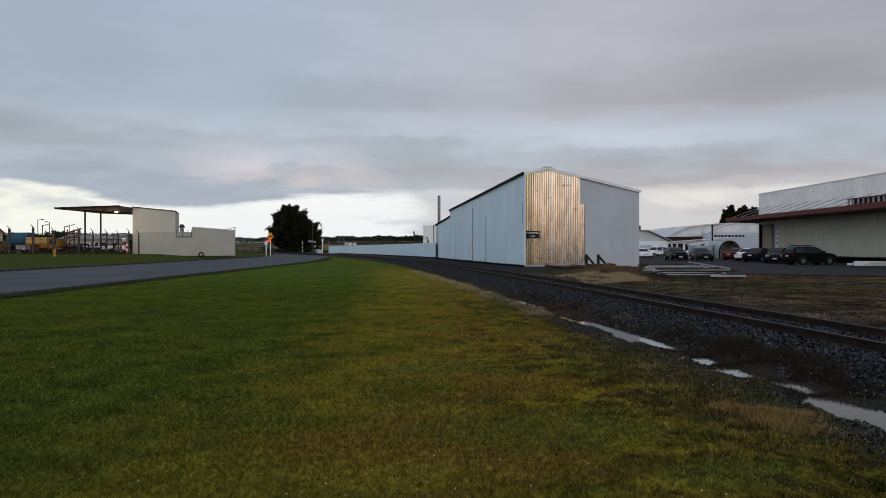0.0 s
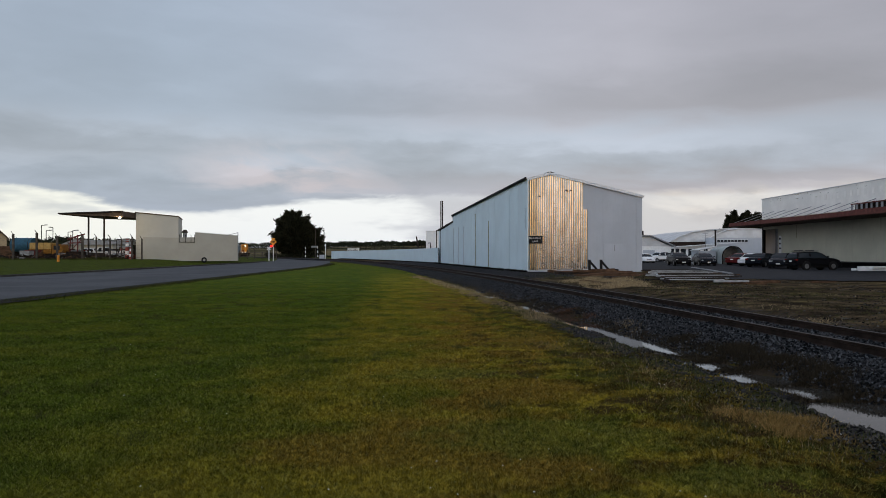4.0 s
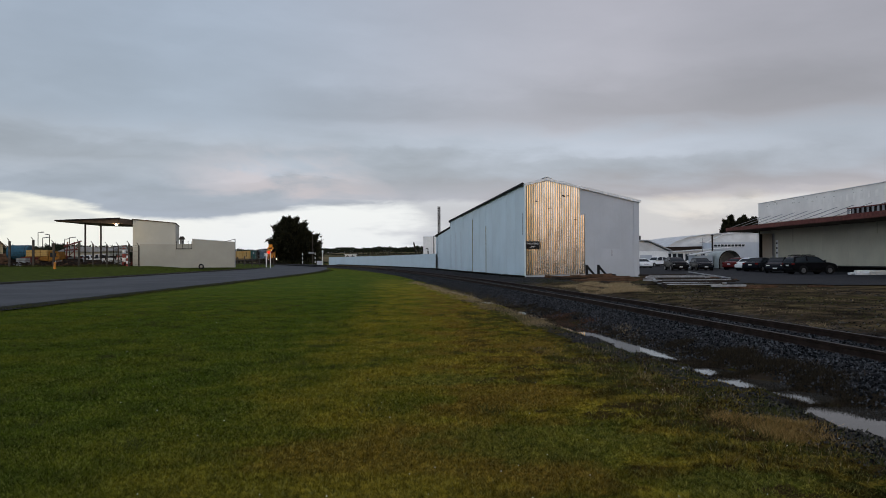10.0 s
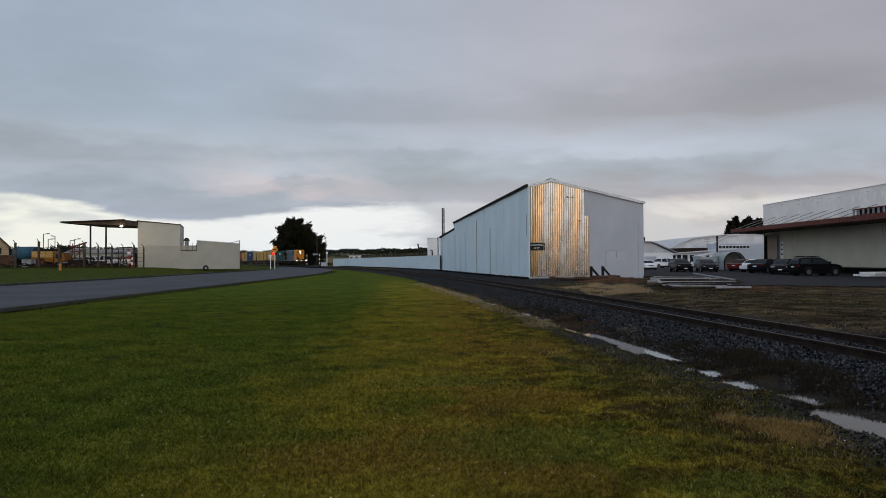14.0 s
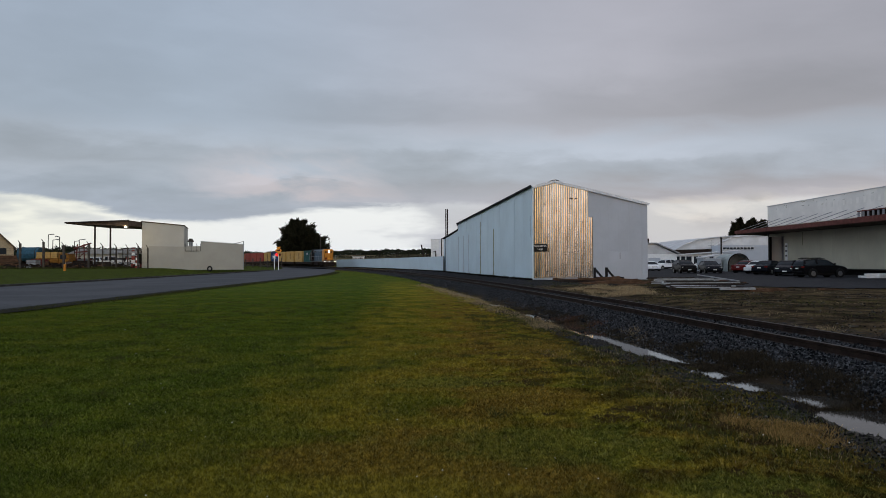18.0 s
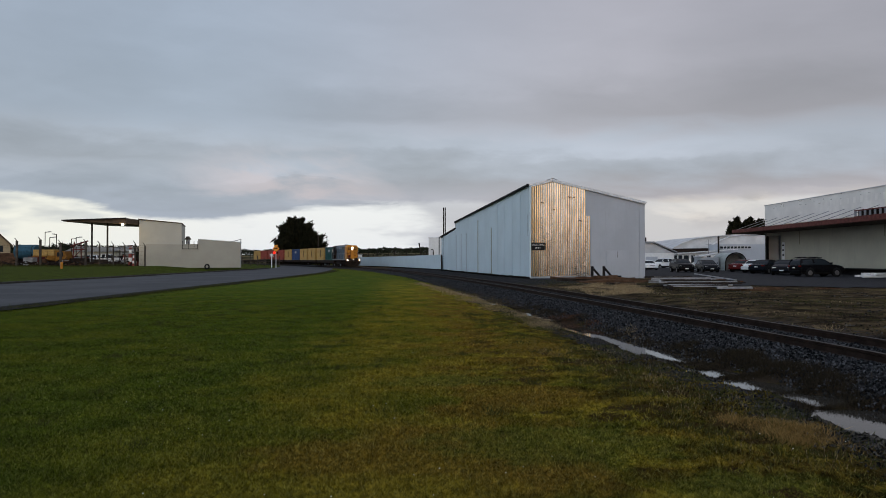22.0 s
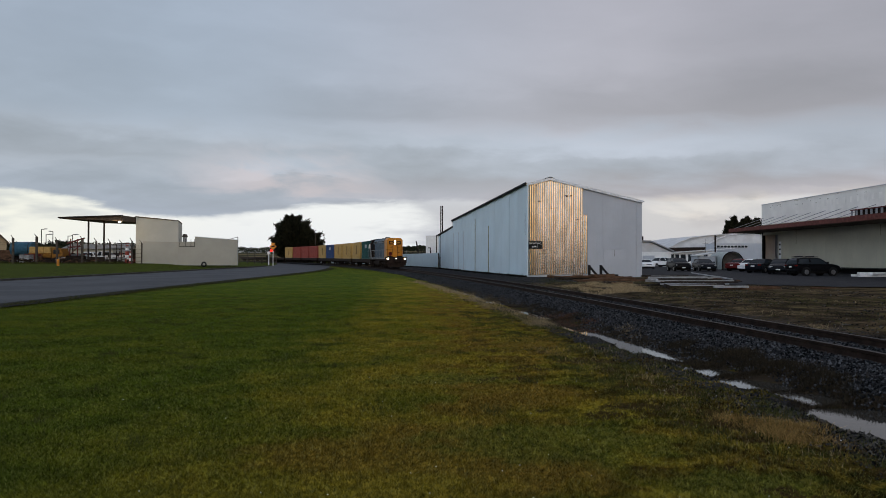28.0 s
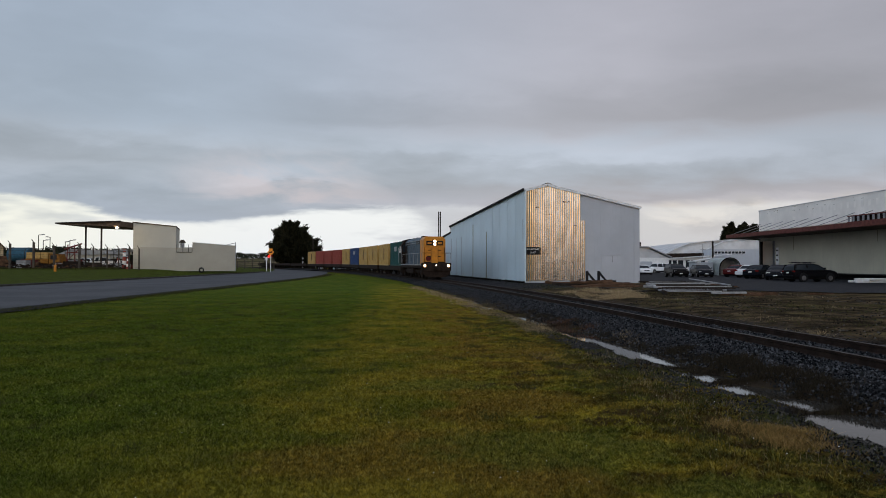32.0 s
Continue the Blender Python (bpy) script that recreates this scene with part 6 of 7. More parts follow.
# ---- buildings behind the yard ----
def back_buildings():
    a = thing("small_house", "small pale house with a grey sheet roof", "house")
    part("wall", boxed(27.9, 32.4, 100, 106, 0.3, 2.45), "white", a)
    part("roof", prism([(27.4, 3.9), (29.4, 3.9), (32.9, 2.4), (32.9, 2.55), (29.4, 4.08), (27.4, 4.08)], "y", 99.6, 106.4), "steel", a)
    part("gable", prism([(27.9, 2.45), (32.3, 2.45), (29.4, 3.85), (27.9, 3.85)], "y", 100.0, 100.2), "roof", a)
    part("garage_door", boxed(28.3, 30.0, 99.93, 99.997, 0.35, 1.9, 0.01), "grey_wall", a)
    part("vent", rodded((28.6, 101, 3.9), (28.6, 101, 4.7), 0.12, 8), "dark", a)
    f = thing("far_shed", "long pale roof of a far shed", "shed")
    part("wall", boxed(42, 53, 150, 160, 0.3, 3.2), "grey_wall", f)
    part("roof", prism([(41.5, 3.2), (53.5, 3.2), (53.5, 3.4), (47, 4.9), (41.5, 4.9)], "y", 149.5, 160), "roof", f)
    h = thing("hangar", "large white hangar with a low curved roof", "hangar")
    out = [(37.2, 2.85), (39.4, 4.15), (41.6, 4.95), (44.5, 5.35), (48.5, 5.62), (52.0, 5.55), (56.0, 5.2), (56.0, 0.3), (37.2, 0.3)]
    part("front_wall", prism(out, "y", 118, 118.3), "roof", h)
    o2 = out[:7]
    bm = bmesh.new()
    rows = [[bm.verts.new((x, y, z + dz)) for x, z in o2] for y, dz in ((117.6, 0.0), (117.6, 0.12), (140, 0.12))]
    for r0, r1 in zip(rows, rows[1:]):
        for i in range(len(o2) - 1):
            bm.faces.new((r0[i], r0[i + 1], r1[i + 1], r1[i]))
    part("roof", bm, "roof", h)
    part("verge_trim", prism([(44.1, 3.6), (45.5, 4.55), (47.5, 5.36), (49.2, 5.56), (49.2, 5.68), (47.4, 5.47), (45.4, 4.66), (44.0, 3.7)], "y", 117.4, 117.69), "trim", h)
    part("side_wing", prism([(44.2, 0.3), (56, 0.3), (56, 5.15), (52.6, 5.42), (49.2, 5.50), (47.6, 5.30), (45.6, 4.5), (44.2, 3.6)], "y", 117.7, 118.0), "roof", h, "arched pale gable")
    o = thing("office_block", "low white office with dark windows and a sloping grey eave", "office")
    part("wall", boxed(35.4, 43.6, 112, 117, 0.3, 2.75), "white", o)
    # shadow band below the eave line, put in as a dark strip
    part("eave", prism([(35.2, 2.52), (41.8, 2.80), (41.8, 3.32), (35.2, 3.22)], "y", 111.7, 112.0), "frame", o, "dark strip standing for the shadow band under the roof edge")
    part("fascia", prism([(35.0, 2.26), (46.2, 3.06), (46.2, 3.20), (35.0, 2.42)], "y", 111.4, 111.69), "trim", o)
    part("wing", boxed(43.6, 54, 112.5, 117, 0.3, 3.95), "grey_wall", o)
    for x, w in ((35.9, 0.8), (36.95, 0.6), (37.8, 0.8), (39.0, 0.65), (39.85, 1.0), (41.5, 0.6)):
        wn = part("window", boxed(x - 0.05, x + w + 0.05, 111.95, 111.998, 1.0, 2.25), "white", o)
        part("pane", boxed(x, x + w, 111.93, 111.949, 1.1, 2.15), "glass", wn)
    for i in range(9):
        wn = part("window", boxed(43.8 + i * 0.56, 44.3 + i * 0.56, 112.45, 112.498, 3.2, 3.66), "trim", o)
        part("pane", boxed(43.83 + i * 0.56, 44.27 + i * 0.56, 112.43, 112.449, 3.26, 3.60), "glass", wn)
    ch = thing("steel_chimney", "grey steel chimney by the office", "chimney", pose(43.0, 111, 0.3))
    part("flue", rodded((0, 0, 0), (0, 0, 4.7), 0.13, 10), "dark", ch)
    part("cap", rodded((0, 0, 4.7), (0, 0, 4.9), 0.24, 10, 0.1), "dark", ch)
    an = thing("aerial_mast", "thin aerial mast by the office", "mast", pose(41.4, 111, 0.3))
    part("mast", rodded((0, 0, 0), (0, 0, 4.4), 0.04, 6), "steel", an)
    for z in (3.6, 4.0, 4.3):
        part("element", rodded((-0.45, 0, z), (0.45, 0, z), 0.025, 6), "steel", an)
    for x in (51.6, 53.0):
        vp = thing("vent_pipe", "short dark vent pipe behind the arched hut", "pipe", pose(x, 111.0, 0.3), group="vent pipes")
        part("pipe", rodded((0, 0, 0), (0, 0, 2.3), 0.14, 8), "dark", vp)
        part("cowl", rodded((0, 0, 2.3), (0, 0, 2.5), 0.24, 8, 0.1), "dark", vp)
    # arched hut
    hu = thing("arched_hut", "pale green arched sheet-metal hut with a dark open end", "hut", pose(31.9, 77.4, 0.25, 0, 0, -2))
    r, base, n = 1.15, 0.85, 18
    outer = [(r * math.cos(math.pi * i / n), base + r * math.sin(math.pi * i / n)) for i in range(n + 1)]
    inner = [(0.93 * x, base + 0.93 * (z - base)) for x, z in outer]
    shell = [(r, 0)] + outer + [(-r, 0), (-r * 0.93, 0)] + inner[::-1] + [(r * 0.93, 0)]
    bm = bmesh.new()
    f0 = [bm.verts.new((x, 0.0, z)) for x, z in shell]
    f1 = [bm.verts.new((x, 4.5, z)) for x, z in shell]
    for i in range(len(shell)):
        j = (i + 1) % len(shell)
        bm.faces.new((f0[i], f0[j], f1[j], f1[i]))
    k = n + 2
    for i in range(k - 1):
        bm.faces.new((f0[i], f0[i + 1], f0[len(shell) - 2 - i], f0[len(shell) - 1 - i]))
    bmesh.ops.recalc_face_normals(bm, faces=bm.faces)
    part("shell", bm, plain("pale_green_sheet", (0.36, 0.40, 0.39), 0.6, var=0.2), hu)
    rim = [(1.04 * x, base + 1.04 * (z - base)) for x, z in outer]
    part("front_rim", prism([(r * 1.04, 0)] + rim + [(-r * 1.04, 0), (-r * 0.95, 0)] + [(0.95 * x, base + 0.95 * (z - base)) for x, z in outer[::-1]] + [(r * 0.95, 0)], "y", -0.06, -0.004), "dark", hu, "dark rim round the arch")
    part("end_sheet", prism([(r * 0.93, 0)] + inner + [(-r * 0.93, 0)], "y", 1.2, 1.25), "steel", hu, "dull grey inner sheet")
    an2 = thing("side_shelter", "low pale shelter beside the arched hut", "shelter", pose(29.6, 78.9, 0.25))
    part("wall", boxed(-1.0, 1.0, 0, 2.2, 0, 1.5, 0.03), "grey_wall", an2)
    part("roof", prism([(-1.1, 1.5), (1.1, 1.9), (1.1, 2.0), (-1.1, 1.6)], "y", -0.1, 2.3), "roof", an2)


back_buildings()


# ---- depot yard ----
def clutter():
    """Scrap, crates and drums heaped in the depot yard."""
    rng = random.Random(21)
    kinds = (("crate", "weathered crate in the depot yard", "crate"), ("oil_drum", "grimy drum standing in the depot yard", "drum"), ("scrap_bin", "dark steel scrap bin in the depot yard", "bin"))
    for i in range(34):
        x, y = rng.uniform(-56, -40.5), rng.uniform(87.5, 99)
        nm, label, cat = kinds[i % 3]
        mat = rng.choice(["dark", "steel", "wood", "pale_wood", "grey_wall", "dullred", "pale_wood", "frame", "steel"])
        c = thing(nm, label, cat, pose(x, y, gz(x, y), 0, 0, rng.uniform(0, 90)), group=nm + "s in the yard")
        if nm == "oil_drum":
            h = 0.9
            part("shell", rodded((0, 0, 0), (0, 0, h), 0.3, 14), mat, c)
            for z in (0.3, 0.6):
                part("hoop", rodded((0, 0, z - 0.02), (0, 0, z + 0.02), 0.315, 14), mat, c)
        else:
            a, b, h = rng.uniform(0.4, 1.2), rng.uniform(0.4, 0.8), rng.uniform(0.4, 1.2)
            part("shell", boxed(-a, a, -b, b, 0.1, h, 0.03), mat, c)
            for sx in (-1, 1):
                part("skid", boxed(sx * a * 0.7 - 0.06, sx * a * 0.7 + 0.06, -b, b, 0.0, 0.1), "dark", c)
            part("lid", boxed(-a - 0.02, a + 0.02, -b - 0.02, b + 0.02, h, h + 0.06), mat if nm == "crate" else "frame", c)


clutter()


def depot_yard():
    fe = thing("security_fence", "tall dark post-and-wire security fence with cranked tops", "fence")
    xs = [-53.0, -50.1, -47.6, -44.5, -42.8, -41.1, -39.7, -38.4, -37.2]
    y = 85.0
    for i, x in enumerate(xs):
        z = gz(x, y)
        h = (3.15, 3.3, 2.9, 3.0, 2.8, 2.7, 2.6, 2.8, 2.6)[i]
        part("post", boxed(x - (0.12 if i < 4 else 0.06), x + (0.12 if i < 4 else 0.06), y - 0.1, y + 0.1, z - 0.3, z + h, 0.02), "post", fe)
        part("crank", rodded((x, y, z + h - 0.02), (x - 0.22, y - 0.1, z + h + 0.35), 0.04, 6), "post", fe)
    for h in (0.3, 0.8, 1.3, 1.8, 2.3, 2.55):
        part("wire", rodded((xs[0] - 8, y, gz(-53, y) + h), (xs[-1], y, gz(-38, y) + h), 0.011, 4), "dark", fe)
    for x in (-49.3, -46.8):
        part("brace", rodded((x - 0.9, y, gz(x, y) + 0.05), (x, y, gz(x, y) + 1.2), 0.05, 6), "wood", fe)
    gt = thing("yard_gate", "round-cornered dark pipe gate beside the depot wall", "gate")
    z = gz(-38, 86)
    part("frame", rodded((-41.0, 86.5, z), (-41.0, 86.5, z + 2.5), 0.06, 8), "dark", gt)
    part("frame", rodded((-41.0, 86.5, z + 2.5), (-39.4, 86.5, z + 2.6), 0.06, 8), "dark", gt)
    part("frame", rodded((-39.4, 86.5, z + 2.6), (-39.15, 86.5, z + 2.2), 0.06, 8), "dark", gt)
    part("frame", rodded((-39.15, 86.5, z + 2.2), (-39.15, 86.5, z), 0.06, 8), "dark", gt)
    for h in (1.55, 2.0, 2.3):
        part("board", boxed(-41.0, -39.2, 86.45, 86.5, z + h, z + h + 0.17), "pale_wood", gt)
    ta = thing("blue_tank", "dull blue cylindrical tank on dark legs", "tank", pose(-55.9, 92, gz(-55.9, 92)))
    part("drum", rodded((-1.35, 0, 1.85), (1.35, 0, 1.85), 0.95, 24), plain("faded_tank_blue", (0.035, 0.095, 0.14), 0.5, var=0.25), ta)
    for x in (-1.0, 1.0):
        part("leg", boxed(x - 0.1, x + 0.1, -0.8, 0.8, 0, 1.1), "dark", ta)
        part("band", rodded((x - 0.04, 0, 1.85), (x + 0.04, 0, 1.85), 0.97, 24), "dark", ta)
    tk = thing("yellow_truck", "faded orange-yellow works truck with a pale crate body", "truck", pose(-52.0, 91, gz(-52.0, 91)) @ Matrix.Scale(0.84, 4))
    part("chassis", boxed(-2.6, 2.3, -0.95, 0.95, 0.45, 0.85, 0.03), "frame", tk)
    cab = part("cab", prism([(1.0, 0.6), (2.7, 0.6), (2.7, 1.45), (2.35, 2.3), (1.0, 2.3)], "y", -1.0, 1.0), plain("works_orange", (0.25, 0.115, 0.022), 0.6, var=0.3), tk)
    part("side_window", boxed(1.25, 2.2, -1.02, -1.0, 1.45, 2.1), "glass", cab)
    part("body", boxed(-2.6, 0.9, -1.05, 1.05, 0.85, 1.6, 0.03), plain("works_orange_body", (0.25, 0.115, 0.022), 0.6, var=0.3), tk)
    for i in range(3):
        part("crate", boxed(-2.5 + i * 1.12, -1.45 + i * 1.12, -1.0, 1.0, 1.605, 2.55, 0.03), "yellow", tk, "pale yellow crate")
    for x in (-1.8, 1.7):
        for s in (-1, 1):
            w = part("wheel", rodded((x, s * 0.75, 0.45), (x, s * 1.0, 0.45), 0.45, 18), "rubber", tk)
            part("hub", rodded((x, s * 1.0, 0.45), (x, s * 1.02, 0.45), 0.18, 12), "steel", w)
    rm = thing("red_lift", "faded red lifting machine with an open mast", "machine", pose(-48.7, 91.5, gz(-48.7, 91.5)))
    part("base", boxed(-1.0, 1.0, -0.7, 0.7, 0.3, 1.0, 0.05), "frame", rm)
    for x in (-0.9, 0.2, 0.9):
        part("mast", rodded((x, 0, 0.9), (x * 0.8, 0, 3.2), 0.08, 6), "dullred", rm)
    part("boom", rodded((-1.2, 0, 2.6), (1.1, 0, 3.3), 0.10, 6), "dullred", rm)
    part("boom", rodded((-1.0, 0, 2.1), (0.9, 0, 2.2), 0.08, 6), "dullred", rm)
    part("brace", rodded((-0.9, 0, 1.0), (0.9, 0, 2.8), 0.05, 6), "dullred", rm)
    for x in (-0.7, 0.7):
        part("wheel", rodded((x, -0.75, 0.36), (x, 0.75, 0.36), 0.36, 14), "rubber", rm)
    for x, y, h in ((-41.3, 90.0, 2.7), (-40.5, 89.4, 1.7), (-42.6, 91.2, 1.4)):
        b = thing("marker_drum", "red and white banded marker column in the yard", "barrier", pose(x, y, gz(x, y)), group="marker drums")
        nn = 5
        for i in range(nn):
            part("band", rodded((0, 0, h * i / nn), (0, 0, h * (i + 1) / nn), 0.26 - 0.02 * i, 12), "red" if i % 2 == 0 else "white", b)
    ra = thing("pipe_rack", "white-topped rack of pipes and boards in the yard", "rack", pose(-45.0, 98, gz(-45, 98)))
    for x in (-3.2, -1, 1.2, 3.4):
        part("upright", boxed(x - 0.07, x + 0.07, -0.07, 0.07, 0, 2.5), "dark", ra)
    for z in (1.2, 1.9, 2.4):
        part("beam", boxed(-3.4, 3.6, -0.08, 0.08, z, z + 0.16), "pale_wood" if z > 1.5 else "dark", ra)
    part("bundle", boxed(-2.6, 1.0, -0.3, 0.3, 2.0, 2.36, 0.05), "grey_wall", ra)
    ho = thing("yellow_house", "pale cream house with a brown gable roof", "house", pose(-71.6, 112, gz(-71, 112), 0, 0, 33))
    part("wall", prism([(-8, 0), (0.6, 0), (0.6, 3.2), (-3.2, 7.2), (-8, 3.4)], "y", 0, 6), plain("cream_weatherboard", (0.40, 0.31, 0.19), 0.7, var=0.15), ho)
    part("roof", prism([(0.95, 2.85), (1.05, 3.05), (-3.2, 7.5), (-8.4, 3.4), (-8.3, 3.2), (-3.2, 7.21)], "y", -0.4, 6.4), "brown_sheet", ho)
    part("boarding", boxed(-2.0, 1.9, -0.12, -0.02, 0, 1.9), "wood", ho)
    part("window", boxed(-1.6, -0.4, -0.05, -0.002, 2.1, 3.1), "glass", ho)
    gs = thing("grey_store", "low grey store with a shallow sheet roof", "store", pose(-63, 122, gz(-63, 122)))
    part("wall", boxed(-4.5, 4.5, 0, 6, 0, 2.3), "render_dark", gs)
    part("roof", prism([(-4.8, 2.3), (4.8, 2.3), (3.0, 3.1), (-2.4, 3.3)], "y", -0.3, 6.3), "steel", gs)
    for x, y, h, arm in ((-64.5, 112, 4.4, 0.9), (-63.4, 112, 4.9, -0.6), (-61.5, 113, 4.2, 0.6), (-60.2, 112, 4.4, 0.9), (-67.0, 115, 5.4, 0.9)):
        lp = thing("yard_lamp", "thin dark lamp pole with a short arm", "street lamp", pose(x, y, gz(x, y)), group="yard lamps")
        part("pole", rodded((0, 0, -0.2), (0, 0, h), 0.06, 8), "dark", lp)
        part("arm", rodded((0, 0, h), (arm, 0, h + 0.05), 0.05, 6), "dark", lp)
        part("head", boxed(min(0, arm) - 0.05 + (0.6 if arm > 0 else 0), max(0, arm) + 0.05 - (0.0 if arm > 0 else 0.4), -0.12, 0.12, h + 0.02, h + 0.14), "steel", lp)
    hy = thing("yellow_marker", "short yellow marker post on the verge", "marker", pose(-41.6, 74.5, gz(-41.6, 74.5)))
    part("stub", rodded((0, 0, -0.1), (0, 0, 0.62), 0.14, 12, 0.11), "loco_yellow", hy)
    part("cap", rodded((0, 0, 0.62), (0, 0, 0.72), 0.16, 12, 0.08), "loco_yellow", hy)
    for x, r in ((-32.0, 0.28),):
        ty = thing("rubber_ring", "old black tyre leaning on the depot wall", "rubber ring", pose(x, 92.0, gz(x, 92.0)), group="rubber rings")
        bm = bmesh.new()
        seg = 16
        rings = []
        for i in range(seg):
            a = 2 * math.pi * i / seg
            rings.append([bm.verts.new(((r + 0.09 * math.cos(b)) * math.cos(a), 0.09 * math.sin(b), 0.09 + r + (r + 0.09 * math.cos(b)) * math.sin(a))) for b in [2 * math.pi * k / 8 for k in range(8)]])
        for i in range(seg):
            for k in range(8):
                bm.faces.new((rings[i][k], rings[(i + 1) % seg][k], rings[(i + 1) % seg][(k + 1) % 8], rings[i][(k + 1) % 8]))
        part("tread", bm, "rubber", ty, smooth=True)


depot_yard()


def scrap():
    """Heaps of rusty offcuts, bars and tubes between the parked machines."""
    rng = random.Random(52)
    for label, mat, n, x0, x1, y0, y1, top in (
            ("tangled heap of rusty bars and dark offcuts", "frame", 150, -60, -41, 86.2, 90, 0.9),
            ("heap of weathered boards and brown timber", "wood", 60, -60, -42, 86.4, 92, 1.0),
            ("pale tubes and sheet offcuts lying in the yard", "pale_wood", 34, -56, -41, 87, 96, 1.6),
            ("dark stacked frames and bars behind the machines", "frame", 120, -60, -40.5, 93, 99, 2.4)):
        bm = bmesh.new()
        for i in range(n):
            x, y = rng.uniform(x0, x1), rng.uniform(y0, y1)
            h = top * rng.random() ** 1.6
            m = pose(x, y, gz(x, y) + 0.03 + h * 0.5, 0, rng.uniform(-22, 22), rng.uniform(-50, 50))
            box(bm, -rng.uniform(0.2, 0.9), rng.uniform(0.2, 0.9), -0.06, 0.06, -0.05, rng.uniform(0.02, 0.16), 0.0, m)
            box(bm, x - 0.05, x + 0.05, y - 0.05, y + 0.05, gz(x, y) - 0.05, gz(x, y) + 0.1 + h * 0.5)
        tagged(part("scrap_heap", bm, mat), label, "scrap", kind="stuff")


scrap()


# ---- timber by the shed ----
def timber():
    af = thing("trestle", "black timber trestle stop before the shed", "trestle", pose(9.6, 46.5, 0.17))
    for x in (0.0, 0.78):
        part("upright", boxed(x - 0.08, x + 0.08, -0.08, 0.08, -0.05, 0.90, 0.01), "black", af)
        part("strut", rodded((x, 0, 0.82), (x + 0.66, 0, 0.05), 0.075, 6), "black", af)
        part("foot", boxed(x - 0.1, x + 0.8, -0.08, 0.08, -0.03, 0.07), "black", af)
    part("rail", boxed(-0.1, 1.9, -0.2, -0.08, 0.12, 0.28, 0.01), "black", af)
    rng = random.Random(9)
    def beam(name, label, x, y, z, ln, w, h, yaw, mat, group):
        b = thing(name, label, "timber", pose(x, y, z, 0, rng.uniform(-0.6, 0.6), yaw), group=group)
        part("timber", boxed(-ln / 2, ln / 2, -w / 2, w / 2, 0, h, min(w, h) * 0.08), mat, b)
    for x, y, ln, yaw, tip in ((8.6, 47.6, 2.2, 3, 0), (8.4, 43.6, 3.4, 14, 3), (9.6, 42.0, 3.8, 3, -2), (8.0, 45.2, 2.8, -20, 5), (10.4, 44.2, 3.0, 8, -3), (10.9, 42.6, 2.8, -12, 2), (9.4, 45.6, 3.2, 2, 0), (10.0, 41.0, 3.0, -6, 2), (8.6, 40.6, 2.2, 24, -3)):
        b = thing("old_sleeper", "old rusty-brown timber lying in a broken heap before the shed", "timber", pose(x, y, gz(x, y) + 0.06, 0, tip, yaw), group="old timbers")
        part("timber", boxed(-ln / 2, ln / 2, -0.11, 0.11, -0.1, 0.07, 0.015), rng.choice(["wood", "wood", "dark"]), b)
    for x, y, ln, yaw in ((9.2, 43.2, 2.6, -10), (10.2, 43.4, 2.4, 16), (9.8, 44.9, 2.2, 4)):
        b = thing("old_sleeper", "broken brown timber lying across the heap", "timber", pose(x, y, gz(x, y) + 0.30, 0, rng.uniform(-5, 5), yaw), group="old timbers")
        part("timber", boxed(-ln / 2, ln / 2, -0.10, 0.10, -0.16, -0.02, 0.015), "wood", b)
    # loose stack of long boards, wider towards the shed, on cross bearers
    # dark boards among the pale ones stand for the shaded gaps
    shade = ["pale_wood", "dark", "pale_wood", "grey_wall", "dark", "pale_wood", "wood"]
    for i in range(26):
        y = 30.6 + 0.62 * i
        k = (y - 30.6) / 15.5
        left, right = (0.300 - 0.020 * k) * y + rng.uniform(-0.3, 0.5), (0.418 - 0.062 * k) * y + rng.uniform(-0.4, 0.05)
        ln = (right - left) * rng.uniform(0.72, 1.0)
        beam("stacked_timber", "weathered board in a loose stack, pale, or dark as a shaded gap", (left + right) / 2, y, 0.32, ln, 0.13, (0.05, 0.08, 0.06)[i % 3], rng.uniform(-3.5, 3.5), shade[i % 7], "stacked beams")
    for i in range(12):
        y = 31.5 + 1.2 * i
        k = (y - 30.6) / 15.5
        mid, wide = (0.369 - 0.050 * k) * y, (0.138 - 0.060 * k) * y
        beam("stacked_timber", "pale board lying askew across the loose stack", mid + rng.uniform(-0.4, 0.4), y, 0.41, wide * rng.uniform(0.6, 0.95), 0.11, 0.045, rng.uniform(-9, 9), rng.choice(["pale_wood", "pale_wood", "grey_wall", "dark"]), "stacked beams")
    beam("stacked_timber", "long pale beam lying down the side of the stack", 15.3, 40.4, 0.50, 10.6, 0.10, 0.06, 81, "pale_wood", "stacked beams")
    beam("stacked_timber", "thick white-ended beam at the front of the stack", 12.3, 30.0, 0.26, 1.5, 0.16, 0.09, 2, "pale_wood", "stacked beams")
    for i in range(22):
        x, y = rng.uniform(6.4, 17.5), rng.uniform(30, 45)
        b = thing("loose_stick", "thin dark timber offcut on the rough ground", "offcut", pose(x, y, gz(x, y) + 0.02, 0, rng.uniform(-2, 2), rng.uniform(-35, 35)), group="loose offcuts")
        part("stick", boxed(-rng.uniform(0.3, 1.2), rng.uniform(0.3, 1.2), -0.05, 0.05, -0.02, 0.06, 0.008), rng.choice(["dark", "wood", "black", "wood"]), b)
    for x0, x1 in ((9.6, 13.6), (12.4, 15.4)):
        beam("bearer", "dark bearer under the stacked beams", (x0 + x1) / 2, 38.0, 0.17, 15.8, 0.16, 0.15, 76, "dark", "bearers")
